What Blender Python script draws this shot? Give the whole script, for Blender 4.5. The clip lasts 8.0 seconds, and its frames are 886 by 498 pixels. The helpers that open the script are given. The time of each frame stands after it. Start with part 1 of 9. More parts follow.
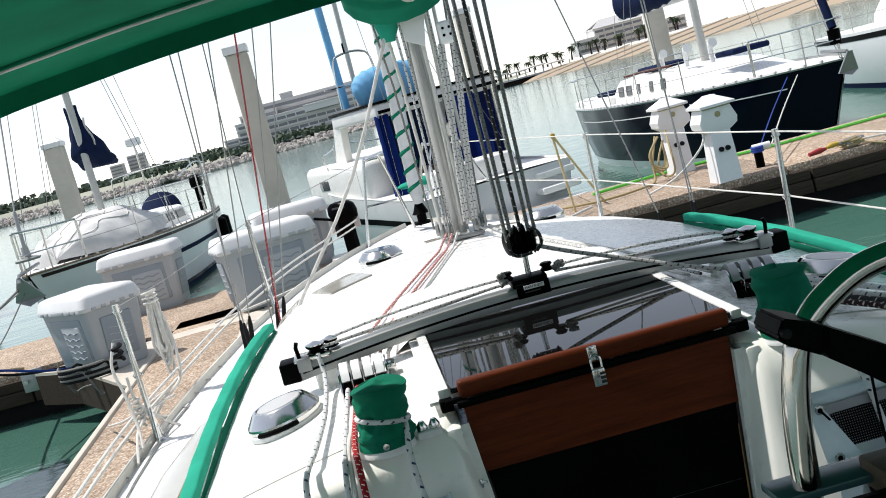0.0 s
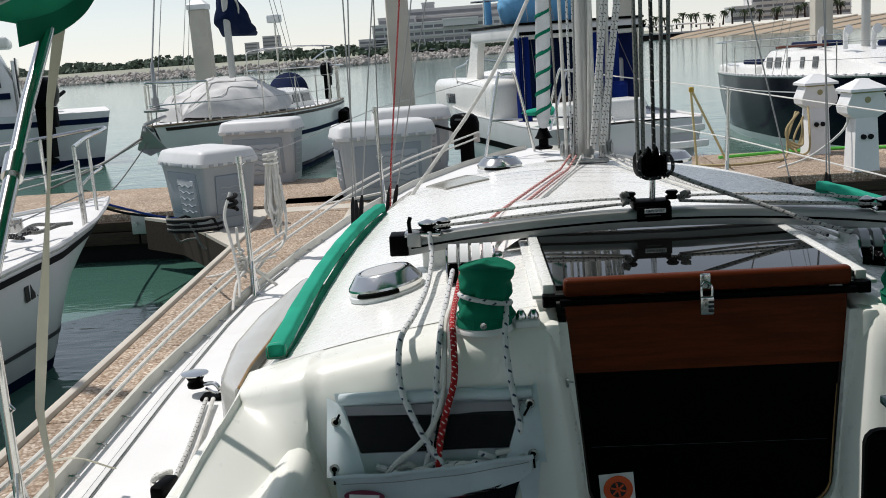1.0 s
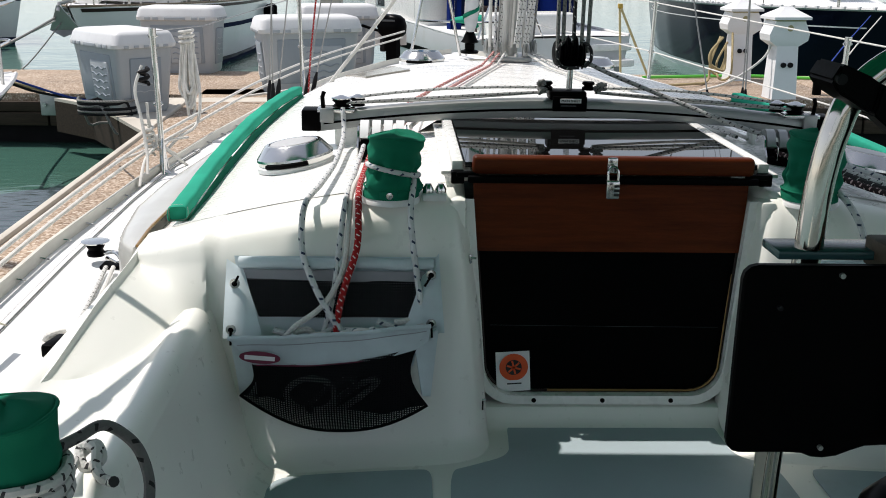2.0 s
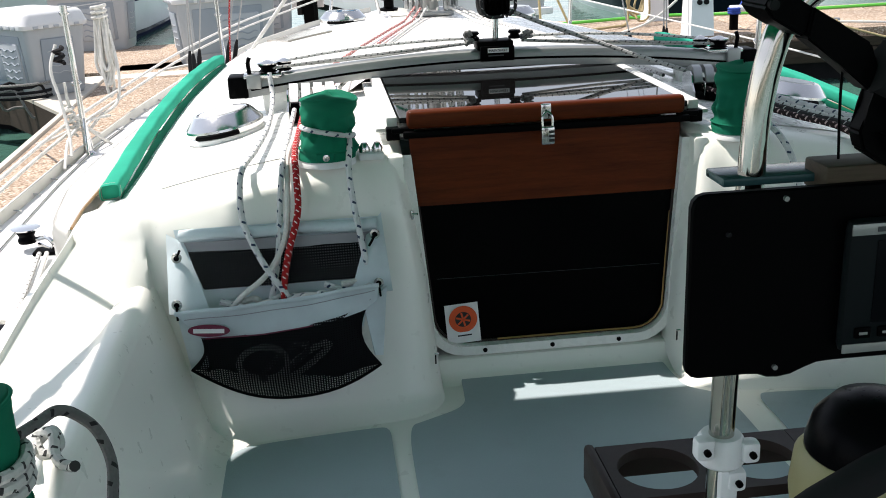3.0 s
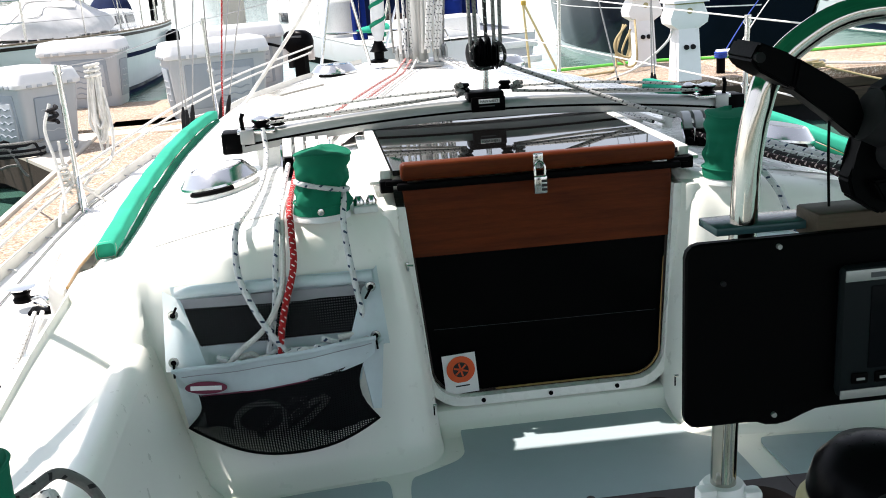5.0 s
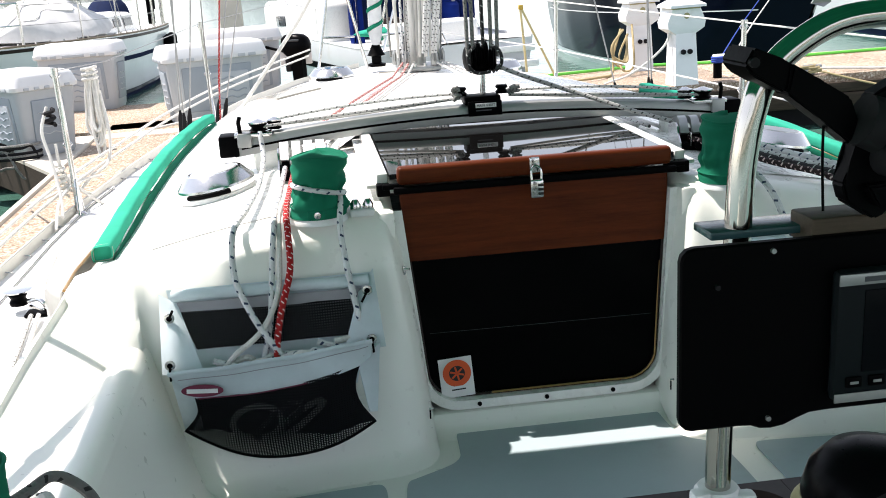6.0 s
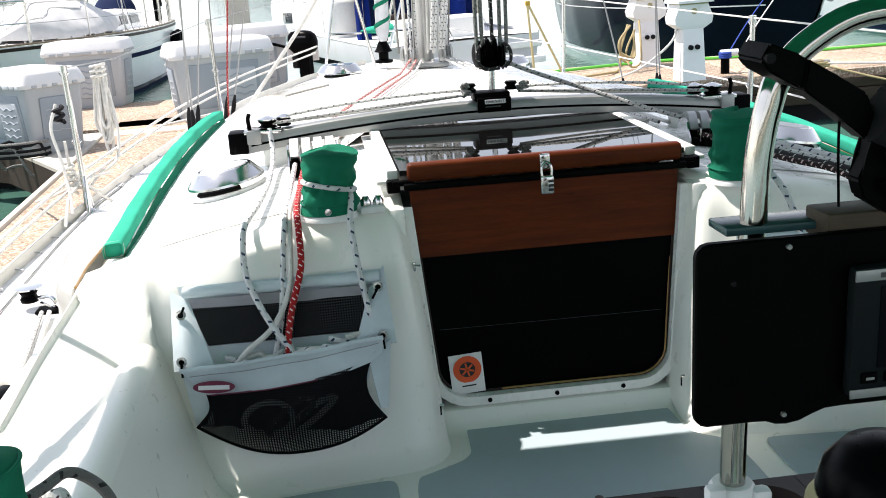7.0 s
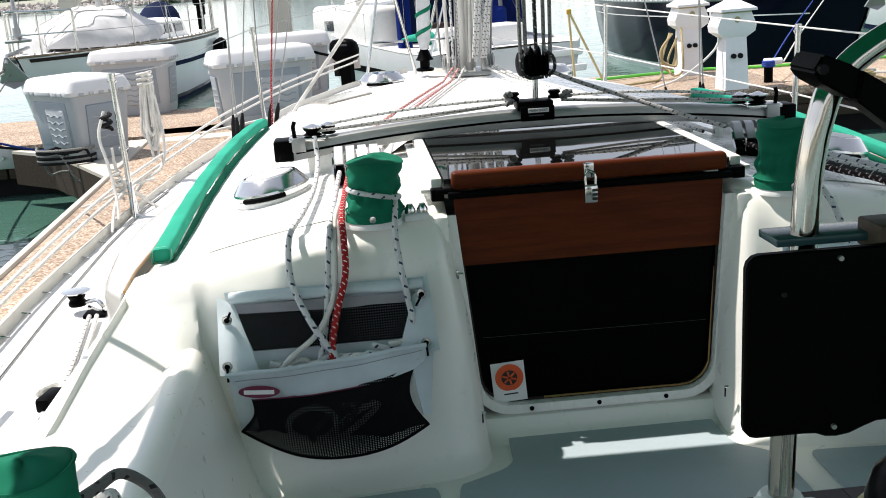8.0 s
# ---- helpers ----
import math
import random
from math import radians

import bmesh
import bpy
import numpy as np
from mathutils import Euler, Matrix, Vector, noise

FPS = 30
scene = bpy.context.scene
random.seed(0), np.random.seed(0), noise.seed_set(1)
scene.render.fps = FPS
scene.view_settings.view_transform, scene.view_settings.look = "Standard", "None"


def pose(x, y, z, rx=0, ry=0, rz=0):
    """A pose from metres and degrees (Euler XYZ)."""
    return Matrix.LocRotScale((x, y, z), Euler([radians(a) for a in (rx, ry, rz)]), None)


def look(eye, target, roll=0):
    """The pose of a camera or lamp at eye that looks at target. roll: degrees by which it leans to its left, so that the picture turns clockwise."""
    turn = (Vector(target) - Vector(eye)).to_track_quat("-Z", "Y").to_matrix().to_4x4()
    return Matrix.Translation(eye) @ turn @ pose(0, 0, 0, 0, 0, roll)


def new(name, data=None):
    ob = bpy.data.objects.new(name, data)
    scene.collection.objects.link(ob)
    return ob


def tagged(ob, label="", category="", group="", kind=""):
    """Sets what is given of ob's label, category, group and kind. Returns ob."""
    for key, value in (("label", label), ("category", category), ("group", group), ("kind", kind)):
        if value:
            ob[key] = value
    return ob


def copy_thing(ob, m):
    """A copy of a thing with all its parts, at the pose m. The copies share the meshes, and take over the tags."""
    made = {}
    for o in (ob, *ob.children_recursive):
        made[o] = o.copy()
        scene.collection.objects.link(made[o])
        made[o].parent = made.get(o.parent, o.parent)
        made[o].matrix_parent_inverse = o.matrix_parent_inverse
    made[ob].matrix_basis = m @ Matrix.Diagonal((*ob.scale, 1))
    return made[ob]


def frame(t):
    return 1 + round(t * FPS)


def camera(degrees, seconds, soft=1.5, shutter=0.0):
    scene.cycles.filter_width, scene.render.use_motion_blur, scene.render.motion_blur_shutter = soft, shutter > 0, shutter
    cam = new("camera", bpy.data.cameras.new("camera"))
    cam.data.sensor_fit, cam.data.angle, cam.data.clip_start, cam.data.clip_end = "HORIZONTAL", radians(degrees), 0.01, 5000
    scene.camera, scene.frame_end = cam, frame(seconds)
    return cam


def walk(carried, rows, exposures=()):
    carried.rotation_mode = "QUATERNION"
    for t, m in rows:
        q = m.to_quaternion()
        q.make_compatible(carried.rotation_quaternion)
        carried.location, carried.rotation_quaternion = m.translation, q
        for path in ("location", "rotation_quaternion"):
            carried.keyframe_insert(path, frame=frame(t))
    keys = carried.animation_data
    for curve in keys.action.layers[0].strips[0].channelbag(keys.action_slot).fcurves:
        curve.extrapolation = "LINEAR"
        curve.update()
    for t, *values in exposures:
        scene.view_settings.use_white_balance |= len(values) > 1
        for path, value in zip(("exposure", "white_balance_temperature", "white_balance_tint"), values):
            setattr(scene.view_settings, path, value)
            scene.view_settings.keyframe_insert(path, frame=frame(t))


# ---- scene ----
cam = camera(46.8, 8.0, soft=0.95)
PATH = [
    (0, (-0.417, -2.247, 1.192), (-0.28, -0.272, 0.91), -15.0),
    (0.5, (-0.479, -2.264, 1.16), (-0.482, -0.286, 0.866), -10.4),
    (1, (-0.487, -2.268, 1.103), (-0.565, -0.307, 0.72), -4.1),
    (1.5, (-0.473, -2.277, 1.042), (-0.494, -0.343, 0.531), 0.5),
    (2, (-0.463, -2.272, 1.007), (-0.39, -0.351, 0.455), 0.3),
    (2.2, (-0.46, -2.278, 1.005), (-0.336, -0.357, 0.461), -0.8),
    (3.3, (-0.486, -2.272, 0.997), (-0.286, -0.391, 0.347), -3.5),
    (3.5, (-0.486, -2.278, 0.995), (-0.292, -0.389, 0.369), -4.2),
    (4, (-0.483, -2.282, 1.003), (-0.256, -0.385, 0.409), -4.0),
    (4.5, (-0.483, -2.275, 1.009), (-0.269, -0.367, 0.45), -4.3),
    (6, (-0.482, -2.28, 1.011), (-0.26, -0.366, 0.474), -4.1),
    (6.5, (-0.483, -2.279, 1.011), (-0.251, -0.367, 0.474), -4.2),
    (7, (-0.491, -2.28, 1.012), (-0.282, -0.366, 0.469), -4.3),
    (7.5, (-0.499, -2.284, 1.014), (-0.348, -0.36, 0.489), -4.7),
    (8, (-0.504, -2.288, 1.016), (-0.367, -0.362, 0.493), -4.4),
]
walk(cam, [(t, look(eye, target, roll)) for t, eye, target, roll in PATH], exposures=[(0, 0.28, 6420, 13), (0.5, -0.10, 6420, 13), (1, -0.26, 6440, 13), (1.5, -0.21, 6490, 14), (2.2, 0.28, 6530, 15), (3.3, 0.83, 6590, 16), (4.5, 1.10, 6640, 17), (6.5, 1.08, 6640, 17), (7.5, 0.90, 6640, 17), (8, 0.66, 6640, 16)])

# world light: high hazy sun from ahead and to port of the boat
SUN = Vector((-0.45, 0.22, 1.0)).normalized()
world = bpy.data.worlds.new("sky")
scene.world = world
world.use_nodes = True
_nt = world.node_tree
_sky = _nt.nodes.new("ShaderNodeTexSky")
_sky.sky_type = "NISHITA"
_sky.sun_disc = False
_sky.sun_elevation = math.asin(SUN.z)
_sky.sun_rotation = math.atan2(SUN.x, SUN.y)
_sky.air_density, _sky.dust_density, _sky.ozone_density = 1.0, 0.15, 1.0
_bg = _nt.nodes["Background"]
_bg.inputs["Strength"].default_value = 0.14
_hs = _nt.nodes.new("ShaderNodeHueSaturation")
_hs.inputs["Saturation"].default_value = 0.40
_nt.links.new(_sky.outputs[0], _hs.inputs["Color"])
_haze = _nt.nodes.new("ShaderNodeMix")
_haze.data_type, _haze.blend_type = "RGBA", "MULTIPLY"
_haze.inputs[0].default_value = 1.0
_haze.inputs[7].default_value = (0.955, 0.985, 1.0, 1.0)
_nt.links.new(_hs.outputs[0], _haze.inputs[6])
_nt.links.new(_haze.outputs[2], _bg.inputs["Color"])
_sd = bpy.data.lights.new("sun", "SUN")
_sd.energy, _sd.angle, _sd.color = 4.1, radians(0.6), (1.0, 0.96, 0.9)
sun = new("sun", _sd)
sun.matrix_world = look(SUN * 60, (0, 0, 0))

# the boat lies a little down by its starboard side
HEEL = pose(0, 0, 0, 0, 0.8, 0)
WATER_Z, DOCK_Z = -0.85, -0.33
BASE = {}


# ---------------------------------------------------------------- helpers
def thing(name, label, category, base=(0, 0, 0), space=None, group="", kind=""):
    ob = new(name)
    ob.empty_display_size = 0.1
    ob.matrix_world = (space or Matrix()) @ Matrix.Translation(base)
    BASE[ob.name] = Vector(base)
    return tagged(ob, label, category, group, kind)


def to_mesh(name, bm, mat, sharp=38):
    bmesh.ops.recalc_face_normals(bm, faces=bm.faces)
    me = bpy.data.meshes.new(name)
    bm.to_mesh(me)
    bm.free()
    me.materials.append(mat)
    if sharp:
        me.polygons.foreach_set("use_smooth", [True] * len(me.polygons))
        me.set_sharp_from_angle(angle=radians(sharp))
    return me


def part(name, bm, mat, parent, label="", sharp=38, kind=""):
    """One mesh under a thing or a part; bm is in the coordinates of the thing's space."""
    top = parent
    while top.parent:
        top = top.parent
    me = to_mesh(name, bm, mat, sharp)
    me.transform(Matrix.Translation(-BASE.get(top.name, Vector())))
    ob = new(name, me)
    ob.parent = parent
    return tagged(ob, label, kind=kind)


def letters(body, size, c, depth=0.0004):
    """Raised letters standing upright, facing aft, centred on c."""
    cu = bpy.data.curves.new("letters", "FONT")
    cu.body, cu.size, cu.extrude, cu.align_x, cu.align_y = body, size, depth, "CENTER", "CENTER"
    ob = bpy.data.objects.new("letters", cu)
    me = bpy.data.meshes.new_from_object(ob)
    bm = bmesh.new()
    bm.from_mesh(me)
    bmesh.ops.rotate(bm, cent=(0, 0, 0), matrix=Matrix.Rotation(radians(90), 3, "X"), verts=bm.verts)
    bmesh.ops.translate(bm, vec=c, verts=bm.verts)
    bpy.data.objects.remove(ob)
    bpy.data.curves.remove(cu)
    bpy.data.meshes.remove(me)
    return bm


def solo(name, bm, mat, label, category, base=(0, 0, 0), space=None, group="", kind="", sharp=38):
    me = to_mesh(name, bm, mat, sharp)
    me.transform(Matrix.Translation(-Vector(base)))
    ob = new(name, me)
    ob.matrix_world = (space or Matrix()) @ Matrix.Translation(base)
    BASE[ob.name] = Vector(base)
    return tagged(ob, label, category, group, kind)


def rbox(bm, c, size, bev=0.006, seg=2, m=None):
    """A box with rounded edges at centre c; m turns it about its centre."""
    r = bmesh.ops.create_cube(bm, size=1.0)
    vs = r["verts"]
    bmesh.ops.scale(bm, vec=size, verts=vs)
    if bev > 0:
        es = list({e for v in vs for e in v.link_edges})
        vs = bmesh.ops.bevel(bm, geom=es, offset=min(bev, min(size) * 0.49), segments=seg, affect="EDGES", profile=0.5)["verts"]
    mm = Matrix.Translation(c) @ (m.to_4x4() if m else Matrix())
    bmesh.ops.transform(bm, matrix=mm, verts=vs)
    return bm


def box(c, size, bev=0.006, seg=2, m=None):
    return rbox(bmesh.new(), c, size, bev, seg, m)


def smooth_line(pts, n=6, closed=False):
    """A Catmull-Rom curve through the points."""
    p = [Vector(q) for q in pts]
    if len(p) < 3:
        return p
    out = []
    k = len(p)
    rng = range(k) if closed else range(k - 1)
    for i in rng:
        a = p[(i - 1) % k] if closed or i > 0 else p[0] * 2 - p[1]
        b, c = p[i], p[(i + 1) % k]
        d = p[(i + 2) % k] if closed or i + 2 < k else p[-1] * 2 - p[-2]
        for j in range(n):
            t = j / n
            out.append(0.5 * ((2 * b) + (c - a) * t + (2 * a - 5 * b + 4 * c - d) * t * t + (3 * b - a - 3 * c + d) * t ** 3))
    if not closed:
        out.append(p[-1])
    return out


def sweep(bm, pts, r, seg=8, closed=False, caps=True, flat=1.0, up=None):
    """A tube along points; r is a number or one per point. It writes length and turn into a UV map."""
    p = [Vector(q) for q in pts]
    n = len(p)
    uv = bm.loops.layers.uv.verify()
    rr = r if isinstance(r, (list, tuple)) else [r] * n
    tang = []
    for i in range(n):
        a = p[(i - 1) % n] if closed or i > 0 else p[i]
        b = p[(i + 1) % n] if closed or i < n - 1 else p[i]
        tang.append((b - a).normalized() if (b - a).length > 1e-9 else Vector((0, 0, 1)))
    ref = Vector(up) if up else (Vector((0, 0, 1)) if abs(tang[0].z) < 0.9 else Vector((1, 0, 0)))
    nx = tang[0].cross(ref).normalized()
    rings, dist, s = [], [], 0.0
    for i in range(n):
        nx = (nx - tang[i] * nx.dot(tang[i]))
        nx = nx.normalized() if nx.length > 1e-6 else tang[i].orthogonal().normalized()
        ny = tang[i].cross(nx)
        if i:
            s += (p[i] - p[i - 1]).length
        dist.append(s)
        rings.append([bm.verts.new(p[i] + nx * math.cos(2 * math.pi * k / seg) * rr[i] + ny * math.sin(2 * math.pi * k / seg) * rr[i] * flat) for k in range(seg)])
    m = n if closed else n - 1
    for i in range(m):
        a, b = rings[i], rings[(i + 1) % n]
        d0 = dist[i]
        d1 = dist[i + 1] if i + 1 < n else dist[i] + (p[0] - p[i]).length
        for k in range(seg):
            f = bm.faces.new((a[k], a[(k + 1) % seg], b[(k + 1) % seg], b[k]))
            for lp, (u, v) in zip(f.loops, ((d0, k / seg), (d0, (k + 1) / seg), (d1, (k + 1) / seg), (d1, k / seg))):
                lp[uv].uv = (u, v)
    if caps and not closed:
        bm.faces.new(rings[0])
        bm.faces.new(list(reversed(rings[-1])))
    return bm


def tube(pts, r, seg=8, n=0, closed=False, flat=1.0, up=None):
    return sweep(bmesh.new(), smooth_line(pts, n, closed) if n else pts, r, seg, closed, True, flat, up)


def cyl(bm, a, b, r0, r1=None, seg=16):
    return sweep(bm, [a, b], [r0, r0 if r1 is None else r1], seg)


def lathe(bm, c, prof, seg=24, m=None):
    """A turned body: prof is (radius, height) from the bottom up."""
    rings = []
    mm = m.to_4x4() if m else Matrix()
    for r, z in prof:
        rings.append([bm.verts.new(Vector(c) + mm @ Vector((r * math.cos(2 * math.pi * k / seg), r * math.sin(2 * math.pi * k / seg), z))) for k in range(seg)])
    for a, b in zip(rings, rings[1:]):
        for k in range(seg):
            bm.faces.new((a[k], a[(k + 1) % seg], b[(k + 1) % seg], b[k]))
    bm.faces.new(list(reversed(rings[0])))
    bm.faces.new(rings[-1])
    return bm


def loft(bm, secs, closed=False, cap=False):
    """A skin over rows of points of one length."""
    rows = [[bm.verts.new(p) for p in s] for s in secs]
    for a, b in zip(rows, rows[1:]):
        n = len(a)
        for k in range(n if closed else n - 1):
            q = [a[k], a[(k + 1) % n], b[(k + 1) % n], b[k]]
            if len({tuple(v.co) for v in q}) >= 3:
                try:
                    bm.faces.new(q)
                except ValueError:
                    pass
    if cap and closed:
        bm.faces.new(list(reversed(rows[0])))
        bm.faces.new(rows[-1])
    bmesh.ops.remove_doubles(bm, verts=bm.verts, dist=1e-5)
    return bm


def surface(f, nu, nv):
    return loft(bmesh.new(), [[f(i / nu, j / nv) for j in range(nv + 1)] for i in range(nu + 1)])


def prism(bm, outline, depth):
    """A flat outline of points pushed along the vector depth."""
    d = Vector(depth)
    a = [bm.verts.new(p) for p in outline]
    b = [bm.verts.new(Vector(p) + d) for p in outline]
    n = len(a)
    bm.faces.new(a)
    bm.faces.new(list(reversed(b)))
    for k in range(n):
        bm.faces.new((a[k], b[k], b[(k + 1) % n], a[(k + 1) % n]))
    return bm


def thick(bm, t):
    """Gives a skin its thickness."""
    bmesh.ops.recalc_face_normals(bm, faces=bm.faces)
    bmesh.ops.solidify(bm, geom=list(bm.faces), thickness=t)
    return bm


def lerp(table, x):
    if x <= table[0][0]:
        return table[0][1]
    for (a, va), (b, vb) in zip(table, table[1:]):
        if x <= b:
            t = (x - a) / (b - a)
            return va + (vb - va) * t
    return table[-1][1]


def sstep(a, b, x):
    t = max(0.0, min(1.0, (x - a) / (b - a)))
    return t * t * (3 - 2 * t)


# ---------------------------------------------------------------- materials
class Mat:
    """A small builder of node materials."""

    def __init__(self, name):
        self.mat = bpy.data.materials.new(name)
        self.mat.use_nodes = True
        self.nt = self.mat.node_tree
        self.b = self.nt.nodes["Principled BSDF"]
        self.co = self.nt.nodes.new("ShaderNodeTexCoord")

    def node(self, kind, **kw):
        n = self.nt.nodes.new(kind)
        for k, v in kw.items():
            n.inputs[k.replace("_", " ")].default_value = v
        return n

    def link(self, a, b):
        self.nt.links.new(a, b)

    def noise(self, scale, detail=4.0, rough=0.55, where="Object", stretch=None):
        n = self.node("ShaderNodeTexNoise", Scale=scale, Detail=detail, Roughness=rough)
        if stretch:
            mp = self.node("ShaderNodeMapping", Scale=stretch)
            self.link(self.co.outputs[where], mp.inputs["Vector"])
            self.link(mp.outputs[0], n.inputs["Vector"])
        else:
            self.link(self.co.outputs[where], n.inputs["Vector"])
        return n.outputs["Fac"]

    def ramp(self, fac, stops):
        r = self.nt.nodes.new("ShaderNodeValToRGB")
        e = r.color_ramp.elements
        while len(e) < len(stops):
            e.new(0.5)
        for el, (p, c) in zip(e, stops):
            el.position = p
            el.color = (*c, 1) if len(c) == 3 else c
        self.link(fac, r.inputs[0])
        return r.outputs[0]

    def mix(self, fac, a, b, mode="MIX"):
        m = self.nt.nodes.new("ShaderNodeMix")
        m.data_type, m.blend_type = "RGBA", mode
        for sock, v in ((m.inputs[0], fac), (m.inputs[6], a), (m.inputs[7], b)):
            if isinstance(v, (int, float)):
                sock.default_value = v
            elif isinstance(v, tuple):
                sock.default_value = (*v, 1)
            else:
                self.link(v, sock)
        return m.outputs[2]

    def math(self, op, a, b=0.0):
        m = self.nt.nodes.new("ShaderNodeMath")
        m.operation = op
        for sock, v in ((m.inputs[0], a), (m.inputs[1], b)):
            if isinstance(v, (int, float)):
                sock.default_value = v
            else:
                self.link(v, sock)
        return m.outputs[0]

    def bump(self, height, strength=0.3, dist=0.002):
        b = self.node("ShaderNodeBump", Strength=strength, Distance=dist)
        self.link(height, b.inputs["Height"])
        self.link(b.outputs[0], self.b.inputs["Normal"])

    def done(self, color=None, rough=0.5, metal=0.0, spec=0.5, coat=0.0):
        if isinstance(color, tuple):
            self.b.inputs["Base Color"].default_value = (*color, 1)
        elif color is not None:
            self.link(color, self.b.inputs["Base Color"])
        if isinstance(rough, (int, float)):
            self.b.inputs["Roughness"].default_value = rough
        else:
            self.link(rough, self.b.inputs["Roughness"])
        self.b.inputs["Metallic"].default_value = metal
        self.b.inputs["Specular IOR Level"].default_value = spec
        self.b.inputs["Coat Weight"].default_value = coat
        return self.mat


def worn(name, color, rough=0.4, vary=0.12, scale=3.0, fine=60.0, bump=0.1, metal=0.0, dirt=None, spec=0.5, coat=0.0):
    """A plain surface with broad and fine unevenness and faint dirt."""
    m = Mat(name)
    big, small = m.noise(scale, 5), m.noise(fine, 3)
    lo = tuple(c * (1 - vary) for c in color)
    hi = tuple(min(1.0, c * (1 + vary * 0.6)) for c in color)
    col = m.ramp(big, [(0.3, lo), (0.7, hi)])
    if dirt:
        spots = m.ramp(m.noise(scale * 2.3, 8, 0.7), [(0.56, (0, 0, 0)), (0.75, (1, 1, 1))])
        col = m.mix(m.math("MULTIPLY", spots, 0.5), col, dirt)
    r = m.math("ADD", m.math("MULTIPLY", small, 0.16), rough - 0.08)
    m.bump(small, bump, 0.001)
    return m.done(col, r, metal, spec, coat)


GELCOAT = worn("white_gelcoat", (0.83, 0.83, 0.79), 0.28, 0.04, 1.5, 40, 0.03, dirt=(0.66, 0.64, 0.57))
CREAM = worn("cream_gelcoat", (0.87, 0.87, 0.80), 0.30, 0.05, 1.2, 30, 0.02)
DECK = worn("deck_nonskid", (0.78, 0.78, 0.76), 0.6, 0.05, 2.0, 260, 0.5, dirt=(0.6, 0.58, 0.52))
PAD = worn("grey_nonskid", (0.36, 0.44, 0.46), 0.55, 0.08, 3.0, 320, 0.5, dirt=(0.30, 0.34, 0.34))
STAINLESS = worn("stainless_steel", (0.62, 0.62, 0.60), 0.16, 0.06, 9.0, 120, 0.03, metal=1.0)
CHROME = worn("polished_tube_steel", (0.52, 0.49, 0.44), 0.10, 0.08, 14.0, 90, 0.01, metal=1.0)
DULLSTEEL = worn("dull_steel_disc", (0.55, 0.55, 0.54), 0.5, 0.06, 9.0, 120, 0.03, metal=0.5)
# Aluminium toned down; shade on the aft-facing beam and bands is put in.
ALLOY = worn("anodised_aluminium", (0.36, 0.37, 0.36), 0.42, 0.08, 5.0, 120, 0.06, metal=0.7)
MASTALLOY = worn("weathered_mast_aluminium", (0.50, 0.50, 0.47), 0.5, 0.1, 4.0, 90, 0.05, metal=0.35)
BLACK = worn("black_plastic", (0.0014, 0.0014, 0.0016), 0.45, 0.2, 8.0, 150, 0.1, spec=0.03)
BLACKGLOSS = worn("black_glossy_plastic", (0.0025, 0.0025, 0.003), 0.3, 0.2, 6.0, 150, 0.03, spec=0.03)
RUBBER = worn("dark_rubber", (0.014, 0.014, 0.015), 0.7, 0.2, 8.0, 90, 0.2, spec=0.1)
# Grey lowered to suit the display front; the shade there is put in.
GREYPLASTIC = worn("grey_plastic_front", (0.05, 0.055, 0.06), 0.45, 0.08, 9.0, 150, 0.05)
WHITEPLASTIC = worn("white_plastic", (0.78, 0.79, 0.78), 0.42, 0.05, 3.0, 70, 0.06, dirt=(0.55, 0.52, 0.45))
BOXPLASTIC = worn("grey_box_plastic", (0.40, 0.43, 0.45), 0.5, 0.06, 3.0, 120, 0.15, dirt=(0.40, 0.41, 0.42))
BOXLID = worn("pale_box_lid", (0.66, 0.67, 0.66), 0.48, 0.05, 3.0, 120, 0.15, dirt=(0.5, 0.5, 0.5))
# Darker box grey; on the raised plates it paints the shade of a recess.
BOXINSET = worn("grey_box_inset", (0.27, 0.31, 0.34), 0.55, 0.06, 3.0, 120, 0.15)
NAVY = worn("navy_gelcoat", (0.002, 0.004, 0.010), 0.12, 0.2, 1.0, 30, 0.01, spec=0.08)
NAVYCANVAS = worn("navy_canvas", (0.006, 0.014, 0.048), 0.85, 0.25, 6.0, 220, 0.4, spec=0.1)
BLUECANVAS = worn("blue_canvas", (0.003, 0.016, 0.13), 0.8, 0.2, 5.0, 220, 0.4, spec=0.1)
LIGHTBLUE = worn("light_blue_canvas", (0.16, 0.42, 0.68), 0.8, 0.12, 4.0, 200, 0.4)
GREYTARP = worn("pale_grey_tarp", (0.60, 0.60, 0.58), 0.7, 0.12, 5.0, 90, 0.4)
CONCRETE = worn("pale_concrete", (0.55, 0.51, 0.43), 0.85, 0.14, 2.0, 60, 0.5, dirt=(0.36, 0.34, 0.30))
WHITEBOARD = worn("white_painted_board", (0.72, 0.72, 0.70), 0.5, 0.06, 3.0, 60, 0.1)
TOPSIDE = worn("white_topsides", (0.74, 0.75, 0.75), 0.22, 0.05, 0.8, 30, 0.02, dirt=(0.6, 0.58, 0.5))
MAROON = worn("maroon_print", (0.16, 0.015, 0.045), 0.6, 0.1, 30, 200, 0.05)
WHITEPRINT = worn("white_print", (0.78, 0.77, 0.76), 0.6, 0.04, 30, 200, 0.02)
ORANGEPRINT = worn("orange_print", (0.75, 0.10, 0.02), 0.5, 0.06, 30, 200, 0.02)
BLACKPRINT = worn("black_print", (0.015, 0.015, 0.015), 0.5, 0.1, 30, 200, 0.02)
YELLOWED = worn("yellowed_plastic", (0.34, 0.31, 0.15), 0.5, 0.1, 8.0, 120, 0.1)
